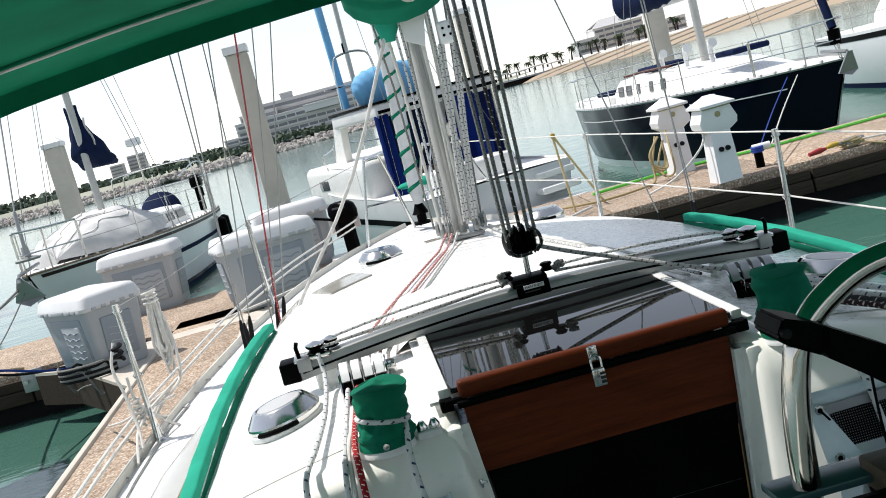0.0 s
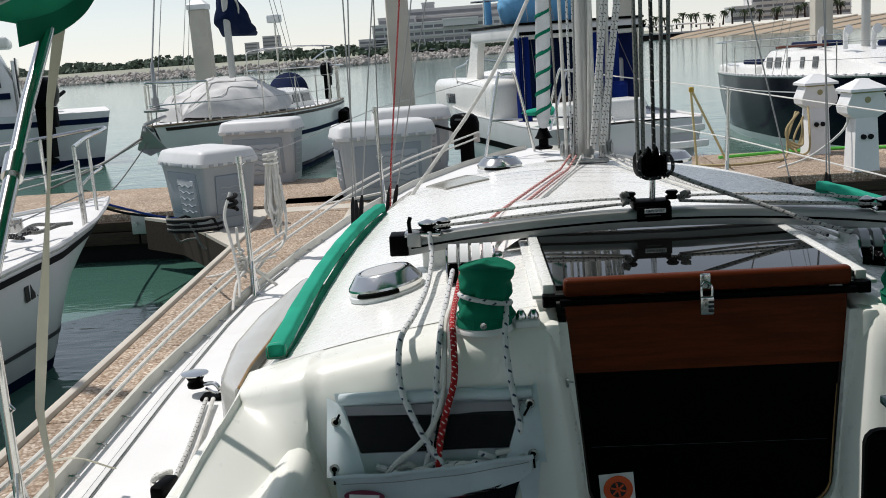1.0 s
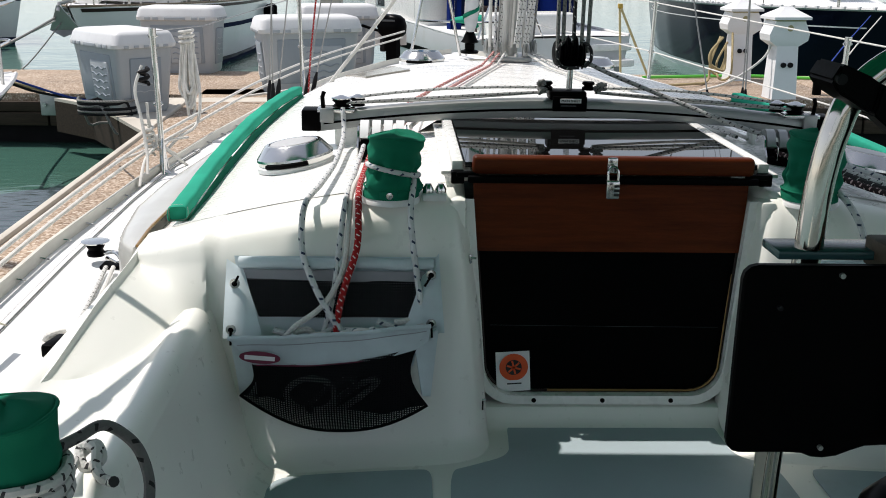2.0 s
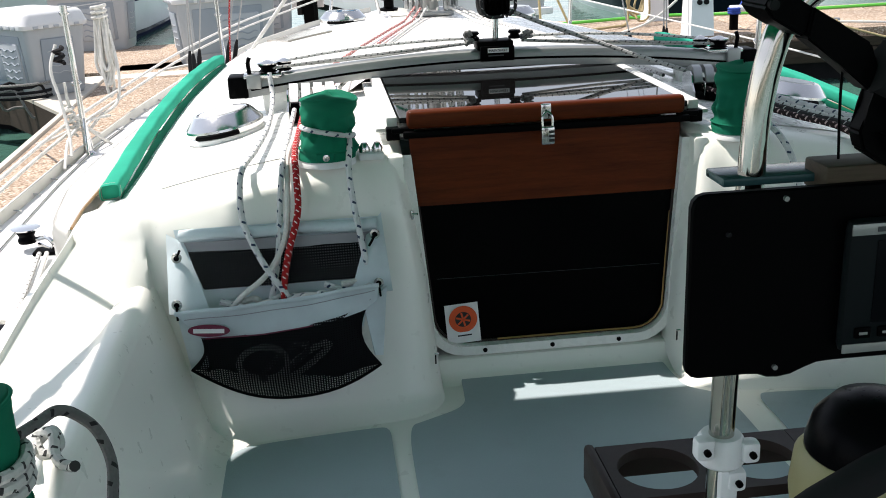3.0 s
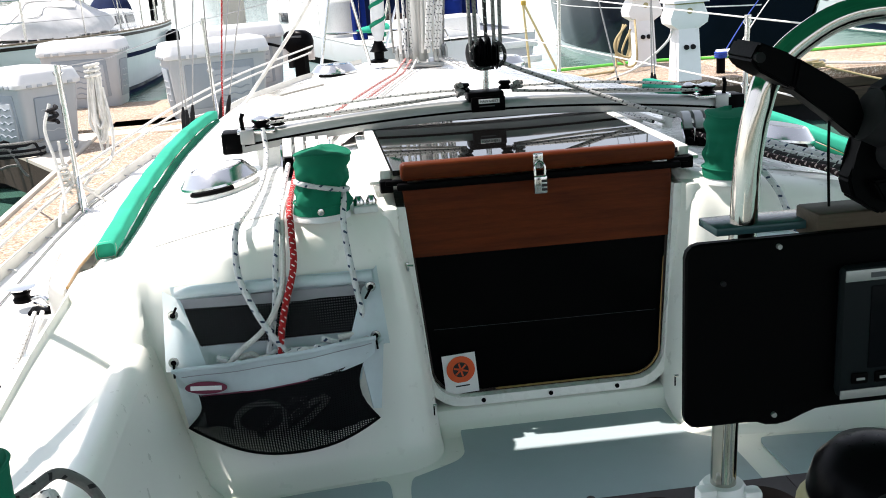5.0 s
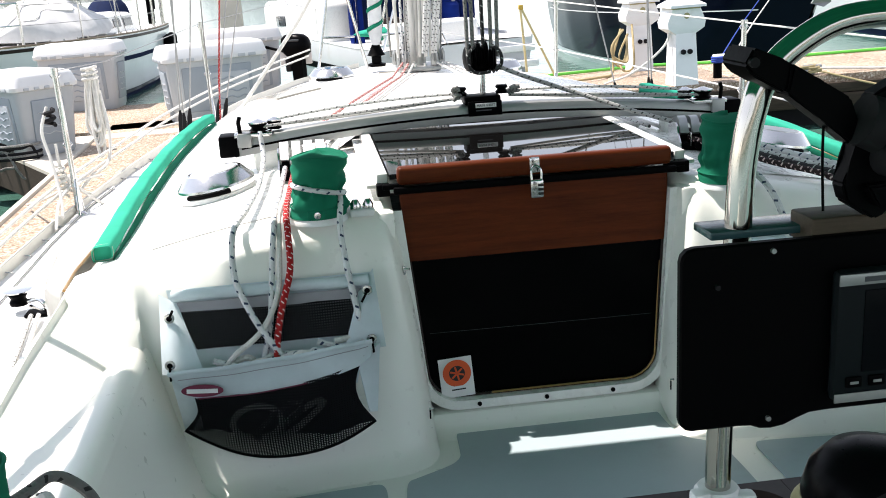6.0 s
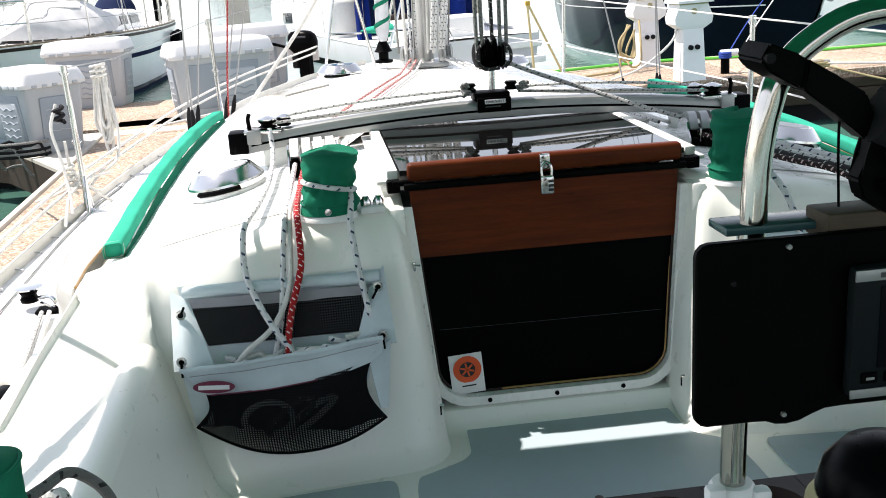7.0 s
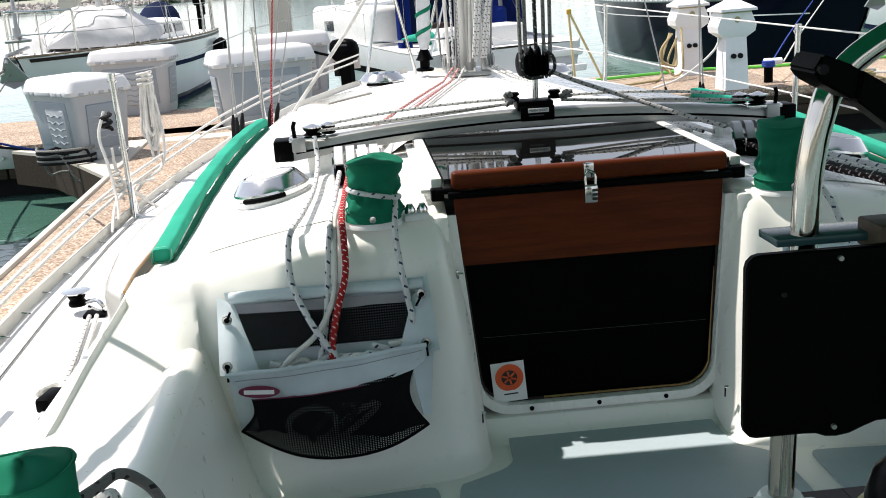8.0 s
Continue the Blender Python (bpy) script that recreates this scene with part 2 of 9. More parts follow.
REDPAINT = worn("red_plastic", (0.35, 0.02, 0.02), 0.5, 0.1, 8.0, 120, 0.05)
YELLOWPAINT = worn("yellow_plastic", (0.55, 0.36, 0.05), 0.5, 0.1, 8.0, 120, 0.05)
BROWNBOARD = worn("dark_brown_board", (0.028, 0.018, 0.015), 0.5, 0.2, 8.0, 120, 0.1, spec=0.2)
BRASS = worn("worn_brass_edge", (0.35, 0.20, 0.07), 0.4, 0.15, 10.0, 120, 0.1, metal=0.5)
TOERAIL = worn("weathered_toerail", (0.55, 0.54, 0.48), 0.55, 0.1, 6.0, 120, 0.1)


def canvas(name, color, through_light=0.3):
    """Woven cloth that lets a little light through."""
    m = Mat(name)
    w = m.noise(900, 2)
    col = m.ramp(m.noise(5, 6), [(0.3, tuple(c * 0.8 for c in color)), (0.7, tuple(c * 1.15 for c in color))])
    fold = m.noise(7, 3)
    m.bump(m.math("ADD", m.math("MULTIPLY", w, 0.15), fold), 0.35, 0.004)
    mat = m.done(col, 0.9, 0, 0.2)
    tr = m.nt.nodes.new("ShaderNodeBsdfTranslucent")
    m.link(col, tr.inputs[0])
    mx = m.nt.nodes.new("ShaderNodeMixShader")
    mx.inputs[0].default_value = through_light
    m.link(m.b.outputs[0], mx.inputs[1])
    m.link(tr.outputs[0], mx.inputs[2])
    m.link(mx.outputs[0], m.nt.nodes["Material Output"].inputs[0])
    return mat


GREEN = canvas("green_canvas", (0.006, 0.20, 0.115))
# Lifted above GREEN; part of the sun through the canopy is in its colour.
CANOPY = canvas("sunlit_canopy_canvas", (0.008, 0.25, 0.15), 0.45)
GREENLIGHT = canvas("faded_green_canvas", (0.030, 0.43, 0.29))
WHITECANVAS = canvas("white_sailcloth", (0.72, 0.74, 0.74))
BAGCLOTH = canvas("pale_grey_bag_cloth", (0.72, 0.80, 0.82))
# Darker copy of the bag cloth; the hem's shade is put into it.
BAGSHADE = canvas("darker_bag_cloth", (0.42, 0.42, 0.44))
NETBACK = canvas("net_shade_grey", (0.50, 0.52, 0.52))
STRAPCLOTH = canvas("aged_white_webbing", (0.62, 0.60, 0.50))


def make_mesh_cloth():
    """Open-weave netting: dark threads with holes between."""
    m = Mat("black_netting")
    def threads(axis):
        s = m.nt.nodes.new("ShaderNodeSeparateXYZ")
        m.link(m.co.outputs["UV"], s.inputs[0])
        f = m.math("FRACT", m.math("MULTIPLY", s.outputs[axis], 185.0))
        return m.math("LESS_THAN", f, 0.60)
    hole = m.math("MULTIPLY", m.math("SUBTRACT", 1.0, threads(0)), m.math("SUBTRACT", 1.0, threads(1)))
    m.done((0.005, 0.005, 0.006), 0.7, 0, 0.1)
    tp = m.nt.nodes.new("ShaderNodeBsdfTransparent")
    mx = m.nt.nodes.new("ShaderNodeMixShader")
    m.link(hole, mx.inputs[0])
    m.link(m.b.outputs[0], mx.inputs[1])
    m.link(tp.outputs[0], mx.inputs[2])
    m.link(mx.outputs[0], m.nt.nodes["Material Output"].inputs[0])
    return m.mat


NETTING = make_mesh_cloth()


def make_wood(name, dark, light, rough=0.3, axis=(1.5, 22, 22), coat=0.3, spec=0.5):
    m = Mat(name)
    g = m.noise(3.0, 8, 0.65, stretch=axis)
    f = m.noise(40, 4, 0.6, stretch=(1.0, 12, 12))
    col = m.ramp(m.math("ADD", m.math("MULTIPLY", g, 0.75), m.math("MULTIPLY", f, 0.25)), [(0.32, dark), (0.68, light)])
    m.bump(f, 0.12, 0.001)
    return m.done(col, rough, 0, spec, coat)


TEAK = make_wood("varnished_teak", (0.054, 0.010, 0.003), (0.130, 0.027, 0.006), 0.42, coat=0.0, spec=0.10)
# Dock timber darkened; the shade on its near faces is put in.
DOCKWOOD = make_wood("dark_dock_timber", (0.018, 0.014, 0.010), (0.060, 0.044, 0.030), 0.8, coat=0.0, spec=0.2)
# Darker copy of the pale wood; the pod block's shade is put into it.
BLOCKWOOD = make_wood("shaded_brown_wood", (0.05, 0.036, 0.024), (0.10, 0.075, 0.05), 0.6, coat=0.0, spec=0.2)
PALEWOOD = make_wood("pale_wood", (0.15, 0.11, 0.07), (0.26, 0.20, 0.13), 0.6, coat=0.0)


def make_rope(name, base, fleck=None, amount=0.25, rate=38.0, rough=0.8):
    """Braided line; flecks lie along the strands."""
    m = Mat(name)
    s = m.nt.nodes.new("ShaderNodeSeparateXYZ")
    m.link(m.co.outputs["UV"], s.inputs[0])
    u, v = s.outputs[0], s.outputs[1]
    ph = lambda ku, kv: m.math("FRACT", m.math("ADD", m.math("MULTIPLY", u, ku), m.math("MULTIPLY", v, kv)))  # noqa: E731
    tone = m.ramp(m.noise(30, 5), [(0.3, tuple(c * 0.78 for c in base)), (0.7, base)])
    col = tone
    if fleck:
        a = m.math("LESS_THAN", ph(rate, 2.0 if rate > 70 else 1.0), amount)
        b = m.math("LESS_THAN", ph(rate * 0.5, -2.0), 0.5)
        col = m.mix(m.math("MULTIPLY", a, b), tone, fleck)
    br = m.math("ADD", m.math("ABSOLUTE", m.math("SUBTRACT", ph(120.0, 3.0), 0.5)), m.math("ABSOLUTE", m.math("SUBTRACT", ph(120.0, -3.0), 0.5)))
    m.bump(br, 0.6, 0.0015)
    return m.done(col, rough, 0, 0.25)


ROPE = make_rope("white_rope", (0.70, 0.69, 0.64))
ROPEBLUE = make_rope("white_rope_blue_fleck", (0.66, 0.67, 0.66), (0.03, 0.05, 0.09), 0.22)
ROPEBLACK = make_rope("white_rope_black_fleck", (0.62, 0.62, 0.59), (0.05, 0.05, 0.05), 0.25, 55)
ROPERED = make_rope("red_rope_white_fleck", (0.36, 0.012, 0.012), (0.7, 0.62, 0.6), 0.24, 84)
ROPEPINK = make_rope("faded_red_rope", (0.55, 0.22, 0.20), (0.7, 0.66, 0.6), 0.35)
ROPEDARK = make_rope("dark_rope", (0.035, 0.035, 0.035), (0.5, 0.5, 0.48), 0.15, 46)
ROPEDARKRED = make_rope("dark_rope_pink_fleck", (0.030, 0.016, 0.016), (0.62, 0.45, 0.42), 0.34, 70)
ROPESHEET = make_rope("weathered_sheet", (0.16, 0.155, 0.15), (0.02, 0.02, 0.02), 0.22, 30)
ROPETAIL = make_rope("grey_white_rope", (0.42, 0.42, 0.40), (0.06, 0.06, 0.06), 0.28, 60)
ROPEGREY = make_rope("weathered_grey_rope", (0.26, 0.26, 0.24), (0.10, 0.10, 0.10), 0.3, 80)
ROPETAN = make_rope("tan_dock_line", (0.42, 0.34, 0.18))
ROPEBLUELINE = make_rope("blue_dock_line", (0.03, 0.07, 0.35))
HOSEGREEN = worn("green_hose", (0.10, 0.50, 0.05), 0.45, 0.1, 8, 90, 0.05)
HOSEYELLOW = worn("yellow_pole", (0.62, 0.52, 0.26), 0.55, 0.15, 8, 90, 0.1)
WIRE = worn("stainless_wire", (0.30, 0.30, 0.29), 0.4, 0.1, 20, 200, 0.1, metal=0.6)


def make_acrylic():
    m = Mat("smoked_acrylic")
    sc = m.noise(160, 3)
    m.bump(sc, 0.004, 0.001)
    m.done((0.004, 0.004, 0.004), 0.02, 0, 0.22, 0.0)
    return m.mat


ACRYLIC = make_acrylic()
DULLACRYLIC = worn("aged_smoked_acrylic", (0.002, 0.002, 0.002), 0.12, 0.3, 3.0, 40, 0.01, spec=0.03)
TINTED = worn("smoked_window", (0.34, 0.32, 0.27), 0.12, 0.35, 4.0, 60, 0.03)
# Opaque pale grey stands in for light through the translucent pane.
PALEPANE = worn("pale_pane_acrylic", (0.50, 0.49, 0.45), 0.12, 0.12, 5.0, 60, 0.03)
DARKGLASS = worn("dark_window_glass", (0.06, 0.065, 0.07), 0.06, 0.2, 1.0, 20, 0.0)
# Grey bezel painted near black; shade on the aft face is in the colour.
BEZEL = worn("shaded_display_bezel", (0.006, 0.009, 0.010), 0.5, 0.1, 9.0, 150, 0.05, spec=0.1)
SCREEN = worn("dark_screen", (0.003, 0.004, 0.005), 0.3, 0.1, 10, 100, 0.0, spec=0.05)
# Teal kept dark; the shade round the pod is put into the colour.
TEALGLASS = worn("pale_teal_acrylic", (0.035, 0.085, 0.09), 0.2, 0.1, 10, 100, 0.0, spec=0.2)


def make_aggregate():
    """Exposed pebble concrete."""
    m = Mat("pebble_concrete")
    v = m.node("ShaderNodeTexVoronoi", Scale=62.0, Randomness=1.0)
    m.link(m.co.outputs["Object"], v.inputs["Vector"])
    tone = m.ramp(m.math("FRACT", m.math("MULTIPLY", v.outputs["Color"], 1.0)), [(0.0, (0.27, 0.205, 0.145)), (0.35, (0.47, 0.385, 0.30)), (0.7, (0.60, 0.52, 0.43)), (1.0, (0.82, 0.78, 0.71))])
    gap = m.ramp(v.outputs["Distance"], [(0.3, (1, 1, 1)), (0.75, (0.56, 0.50, 0.44))])
    col = m.mix(1.0, tone, gap, "MULTIPLY")
    stain = m.ramp(m.noise(1.3, 7, 0.65), [(0.35, (0.74, 0.72, 0.70)), (0.65, (1.08, 1.04, 1.0))])
    oi = m.nt.nodes.new("ShaderNodeObjectInfo")
    each = m.ramp(oi.outputs["Random"], [(0.0, (0.86, 0.85, 0.84)), (1.0, (1.05, 1.03, 1.0))])
    col = m.mix(1.0, m.mix(1.0, col, stain, "MULTIPLY"), each, "MULTIPLY")
    m.bump(m.math("SUBTRACT", 1.0, v.outputs["Distance"]), 0.7, 0.006)
    return m.done(col, 0.85, 0, 0.3)


AGGREGATE = make_aggregate()


def make_water():
    m = Mat("harbour_water")
    a = m.noise(0.7, 3, 0.5, stretch=(1.0, 1.6, 1.0))
    b = m.noise(4.0, 2, 0.5, stretch=(1.0, 2.2, 1.0))
    m.bump(m.math("ADD", a, m.math("MULTIPLY", b, 0.25)), 0.34, 0.05)
    col = m.ramp(m.noise(0.05, 3), [(0.3, (0.050, 0.124, 0.094)), (0.7, (0.064, 0.150, 0.120))])
    m.b.inputs["IOR"].default_value = 1.33
    return m.done(col, 0.09, 0, 0.5)


WATER = make_water()


def make_rock(name, dark, light, scale=0.6):
    m = Mat(name)
    geo = m.nt.nodes.new("ShaderNodeNewGeometry")
    isl = m.ramp(geo.outputs["Random Per Island"], [(0.0, dark), (1.0, light)])
    n = m.noise(scale * 4, 6, 0.65)
    col = m.mix(1.0, isl, m.ramp(n, [(0.3, (0.75, 0.75, 0.75)), (0.7, (1.1, 1.1, 1.1))]), "MULTIPLY")
    m.bump(n, 0.5, 0.05)
    return m.done(col, 0.9, 0, 0.2)


ROCK = make_rock("jetty_rock", (0.28, 0.26, 0.235), (0.54, 0.51, 0.47))
# Far leaf colours lightened; some of the haze is put into them.
FOLIAGE = make_rock("far_foliage", (0.10, 0.13, 0.09), (0.16, 0.19, 0.13), 0.3)
FARWOOD = make_rock("hazed_distant_woods", (0.12, 0.16, 0.12), (0.18, 0.22, 0.17), 0.3)
PALMGREEN = make_rock("palm_fronds", (0.03, 0.05, 0.025), (0.08, 0.10, 0.05), 0.5)
SAND = worn("sloping_bank", (0.37, 0.29, 0.20), 0.9, 0.1, 0.05, 1.0, 0.3)
LAND = worn("far_ground", (0.30, 0.31, 0.24), 0.95, 0.2, 0.03, 1.0, 0.2)
GREYCONCRETE = worn("far_grey_concrete", (0.46, 0.46, 0.46), 0.85, 0.08, 0.05, 1.0, 0.1)
PALECONCRETE = worn("far_pale_concrete", (0.68, 0.67, 0.65), 0.85, 0.06, 0.05, 1.0, 0.1)
FARGLASS = worn("far_window_band", (0.20, 0.21, 0.22), 0.4, 0.2, 0.1, 1.0, 0.1)

# ---------------------------------------------------------------- water
def build_water():
    bm = bmesh.new()
    bmesh.ops.create_grid(bm, x_segments=8, y_segments=8, size=2500)
    bmesh.ops.translate(bm, vec=(0, 1500, WATER_Z), verts=bm.verts)
    solo("water", bm, WATER, "pale green rippled harbour water", "water", kind="structure")


build_water()


# ---------------------------------------------------------------- own boat: shape
HALF_BEAM = [(-3.2, 1.30), (-2.3, 1.45), (-1.0, 1.58), (0.0, 1.64), (1.0, 1.66), (2.0, 1.61), (3.0, 1.48), (4.0, 1.29), (5.0, 0.99), (5.8, 0.63), (6.4, 0.28), (6.75, 0.03)]
CABIN_W = [(-0.4, 1.08), (0.1, 1.065), (1.0, 1.02), (2.0, 0.94), (3.0, 0.82), (3.9, 0.66), (4.5, 0.46)]


def deck_z(y):
    return 0.04 + 0.16 * sstep(1.5, 7.5, y)


def crown(y):
    return lerp([(-0.3, 0.50), (0.2, 0.515), (1.2, 0.535), (2.6, 0.53), (3.4, 0.45), (4.1, 0.31), (4.7, 0.14)], y)


def roof_edge(y):
    return lerp([(-0.3, 0.362), (0.3, 0.370), (1.2, 0.408), (2.0, 0.42), (2.8, 0.40), (3.5, 0.32), (4.1, 0.22), (4.7, 0.12)], y)


def roof_z(x, y):
    w = lerp(CABIN_W, y)
    t = min(1.0, abs(x) / w)
    return roof_edge(y) + (crown(y) - roof_edge(y)) * (1 - t ** 2.2)


SEAT_Z = -0.06
boat = thing("sailboat", "white fibreglass sailing yacht with cream cockpit, moored beside the finger dock", "sailboat", (0, 0, -0.4), HEEL)


def build_hull():
    secs = []
    for i in range(41):
        y = -3.2 + 9.95 * i / 40
        hb, zd = lerp(HALF_BEAM, y), deck_z(y)
        row = []
        for k in range(9):
            t = k / 8
            row.append((-hb * (1 - 0.25 * t ** 2), y - 0.5 * t * sstep(5.5, 6.75, y), zd - 1.5 * t))
        secs.append(row)
    port = [list(r) for r in secs]
    star = [[(-x, y, z) for x, y, z in r] for r in secs]
    part("hull", loft(bmesh.new(), [a + list(reversed(b)) for a, b in zip(port, star)]), TOPSIDE, boat)
    # side decks and foredeck, with the cabin's footprint left open
    bm = bmesh.new()
    for sgn in (-1, 1):
        rows = []
        for i in range(46):
            y = -3.2 + 7.8 * i / 45
            hb = lerp(HALF_BEAM, y)
            inner = 1.06 if y < 0 else min(hb - 0.02, lerp(CABIN_W, y) + 0.06)
            rows.append([(sgn * (inner + (hb - inner) * k / 6), y, deck_z(y) + 0.012 * math.sin(math.pi * k / 6)) for k in range(7)])
        loft(bm, rows)
    rows = []
    for i in range(15):
        y = 4.6 + 2.15 * i / 14
        hb = lerp(HALF_BEAM, y)
        rows.append([(hb * (k / 8 * 2 - 1), y, deck_z(y) + 0.03 * (1 - (k / 8 * 2 - 1) ** 2) * min(1, hb)) for k in range(9)])
    loft(bm, rows)
    part("deck", bm, DECK, boat, "white nonskid side deck")
    # coachroof with rounded shoulders
    rows = []
    for i in range(56):
        y = 0.05 + 4.60 * i / 55
        w = lerp(CABIN_W, y)
        row = []
        for k in range(33):
            t = k / 32 * 2 - 1
            a = abs(t)
            if a < 0.86:
                x = t / 0.86 * w
                z = roof_z(x, y)
            else:
                q = (a - 0.86) / 0.14
                x = math.copysign(w + 0.025 * math.sin(min(q * 3, 1) * 1.57) + 0.085 * q, t)
                z = roof_edge(y) - (roof_edge(y) - deck_z(y) + 0.01) * sstep(-0.15, 1.0, q) * 1.0
            if i >= 52:
                z = min(z, deck_z(y) + max(0.0, z - deck_z(y)) * (55 - i) / 4)
            row.append((x, y, z))
        rows.append(row)
    bm = loft(bmesh.new(), rows)
    # the opening under the sliding hatch
    cut = [f for f in bm.faces if abs(f.calc_center_median().x) < 0.30 and f.calc_center_median().y < 0.55]
    bmesh.ops.delete(bm, geom=cut, context="FACES")
    part("coachroof", bm, GELCOAT, boat, "white cabin top")


def bulk_top(x):
    """Place and height of the aft edge of the cabin top."""
    a = abs(x)
    y = lerp([(0.30, -0.06), (0.40, -0.07), (0.5, -0.11), (0.7, -0.13), (0.86, -0.14), (0.97, -0.13), (1.03, -0.112)], a)
    z = lerp([(0.30, 0.480), (0.5, 0.467), (0.7, 0.440), (0.886, 0.408), (0.97, 0.386), (1.03, 0.368)], a)
    return y, z


COAM_Z = 0.255
FACE_FOOT = [(0.3, -0.195), (0.335, -0.215), (0.37, -0.240), (0.42, -0.252), (0.7, -0.288), (0.776, -0.300), (0.84, -0.262), (0.884, -0.225), (0.89, -0.225)]


def build_cockpit():
    for sgn in (-1, 1):
        # bulkhead: roof lip, rounded edge, raked face, concave foot on the seat or on the coaming
        rows = []
        for x in [0.335 + 0.549 * i / 26 for i in range(27)]:
            ty, tz = bulk_top(x)
            by, bz = lerp(FACE_FOOT, x), SEAT_Z
            row = [(sgn * x, 0.06, roof_z(x, 0.06) - 0.002), (sgn * x, ty + 0.115, roof_z(x, ty + 0.115) - 0.003)]
            row += [(sgn * x, ty + 0.065, tz + 0.017), (sgn * x, ty + 0.028, tz + 0.003), (sgn * x, ty + 0.000, tz - 0.024), (sgn * x, ty - 0.018, tz - 0.070)]
            y1, z1 = row[-1][1], row[-1][2]
            for k in range(1, 8):
                t = k / 8
                row.append((sgn * x, y1 + (by + 0.045 - y1) * t, z1 + (bz + 0.05 - z1) * t))
            row += [(sgn * x, by + 0.036, bz + 0.035), (sgn * x, by + 0.018, bz + 0.010), (sgn * x, by - 0.02, bz)]
            rows.append(row)
        # outboard wing: one flat slope from the cabin corner down to the coaming
        foot = [(0.0, 0.886, -0.200), (0.14, 0.912, -0.222), (0.30, 0.945, -0.275), (0.45, 0.975, -0.400), (0.65, 1.015, -0.505), (0.82, 1.060, -0.575), (1.0, 1.110, -0.660)]
        head = [(0.0, 0.886, -0.139, 0.408), (0.14, 0.955, -0.132, 0.390), (0.30, 1.030, -0.112, 0.368), (0.36, 1.056, -0.095, 0.360), (0.55, 1.080, -0.350, 0.320), (0.78, 1.096, -0.550, 0.281), (1.0, 1.112, -0.665, 0.258)]
        for i in range(1, 37):
            u = i / 36
            fx, fy = lerp([(a, b) for a, b, _ in foot], u), lerp([(a, c) for a, _, c in foot], u)
            hx, hy, hz = (lerp([(q[0], q[n]) for q in head], u) for n in (1, 2, 3))
            g = lerp([(0.0, 1.0), (0.25, 0.7), (0.36, 0.35), (1.0, 0.2)], u)
            if u < 0.37:
                lx = hx + 0.010 * (u / 0.36) ** 2
                row = [(sgn * lx, 0.06, roof_z(lx, 0.06) - 0.002), (sgn * (hx + lx) / 2, hy + 0.085 * g, hz + 0.020 * g)]
            else:
                row = [(sgn * (hx + 0.012), hy + 0.010, hz - 0.016), (sgn * (hx + 0.008), hy + 0.006, hz - 0.004)]
            row += [(sgn * hx, hy + 0.045 * g, hz + 0.014 * g), (sgn * hx, hy + 0.016 * g, hz + 0.006 * g), (sgn * hx, hy - 0.006 * g, hz - 0.016 * g)]
            a, b = Vector((hx - 0.004, hy - 0.014 * g, hz - 0.040 * g)), Vector((fx, fy, COAM_Z - 0.002))
            b.z = min(b.z, a.z)
            c = b.lerp(a, 0.16)
            row.append((sgn * a.x, a.y, a.z))
            for k in range(1, 8):
                q = a.lerp(c, k / 8)
                row.append((sgn * q.x, q.y, q.z))
            away = (b - a).normalized()
            for w in (0.30, 0.75, 1.3):
                q = b + Vector((away.x * 0.03 * (w - 0.9), away.y * 0.03 * (w - 0.9), 0.014 * max(0.0, 1 - w) * (1 - u)))
                row.append((sgn * q.x, q.y, q.z))
            rows.append(row)

        # the face leans in towards the foot of the companionway and turns round its corner
        def lean(p):
            x, y, z = abs(p[0]), p[1], p[2]
            d = lerp([(-0.06, 0.030), (0.20, 0.010), (0.47, -0.028)], z)
            return (sgn * (x - d * (1 - sstep(0.335, 0.52, x))), y, z)
        rows = [[lean(p) for p in r] for r in rows]
        for _ in range(4):
            old = [[Vector(p) for p in r] for r in rows]
            for i in range(29, len(rows) - 2):
                for k in range(6, len(rows[i]) - 2):
                    q = (old[i - 1][k] + old[i + 1][k] + old[i][k - 1] + old[i][k + 1]) / 4
                    rows[i][k] = tuple(old[i][k].lerp(q, 0.6))
        first = rows[0]
        lead = []
        for dx, dy in ((0.030, 0.075), (0.027, 0.050), (0.019, 0.028), (0.008, 0.010)):
            lead.append([(p[0] - sgn * dx, p[1] + dy, p[2]) for p in first])
        back = [[(p[0] - sgn * 0.030, max(p[1] + 0.10, -0.03) if p[2] > SEAT_Z + 0.02 else p[1] + 0.10, p[2]) for p in first]]
        part("bulkhead", loft(bmesh.new(), back + lead + rows), CREAM, boat, "cream cabin bulkhead with rounded edges", sharp=70)

        # outer side of the cabin's aft end, down to the side deck
        def side_end(u, v):
            z = 0.366 - 0.346 * v
            full = roof_edge(0.05) - deck_z(0) + 0.01
            q = 0.0
            while q < 1.0 and roof_edge(0.05) - full * sstep(-0.15, 1.0, q) > z:
                q += 0.02
            a = Vector((lerp(CABIN_W, 0.05) + 0.025 * math.sin(min(q * 3, 1) * 1.57) + 0.085 * q, 0.055, z))
            if v < 0.8:
                w = 0.36 + 0.64 * v / 0.8
                b = Vector(tuple(lerp([(p[0], p[n]) for p in head], w) for n in (1, 2, 3))) + Vector((0.010, 0.008, -0.008))
            else:
                b = Vector((1.122, -0.657, 0.250)).lerp(Vector((1.168, -0.66, 0.02)), (v - 0.8) / 0.2)
            p = a.lerp(b, u)
            return (sgn * p.x, p.y, p.z)
        part("cabin_side_end", surface(side_end, 14, 20), GELCOAT, boat, "white cabin side behind the window", sharp=70)
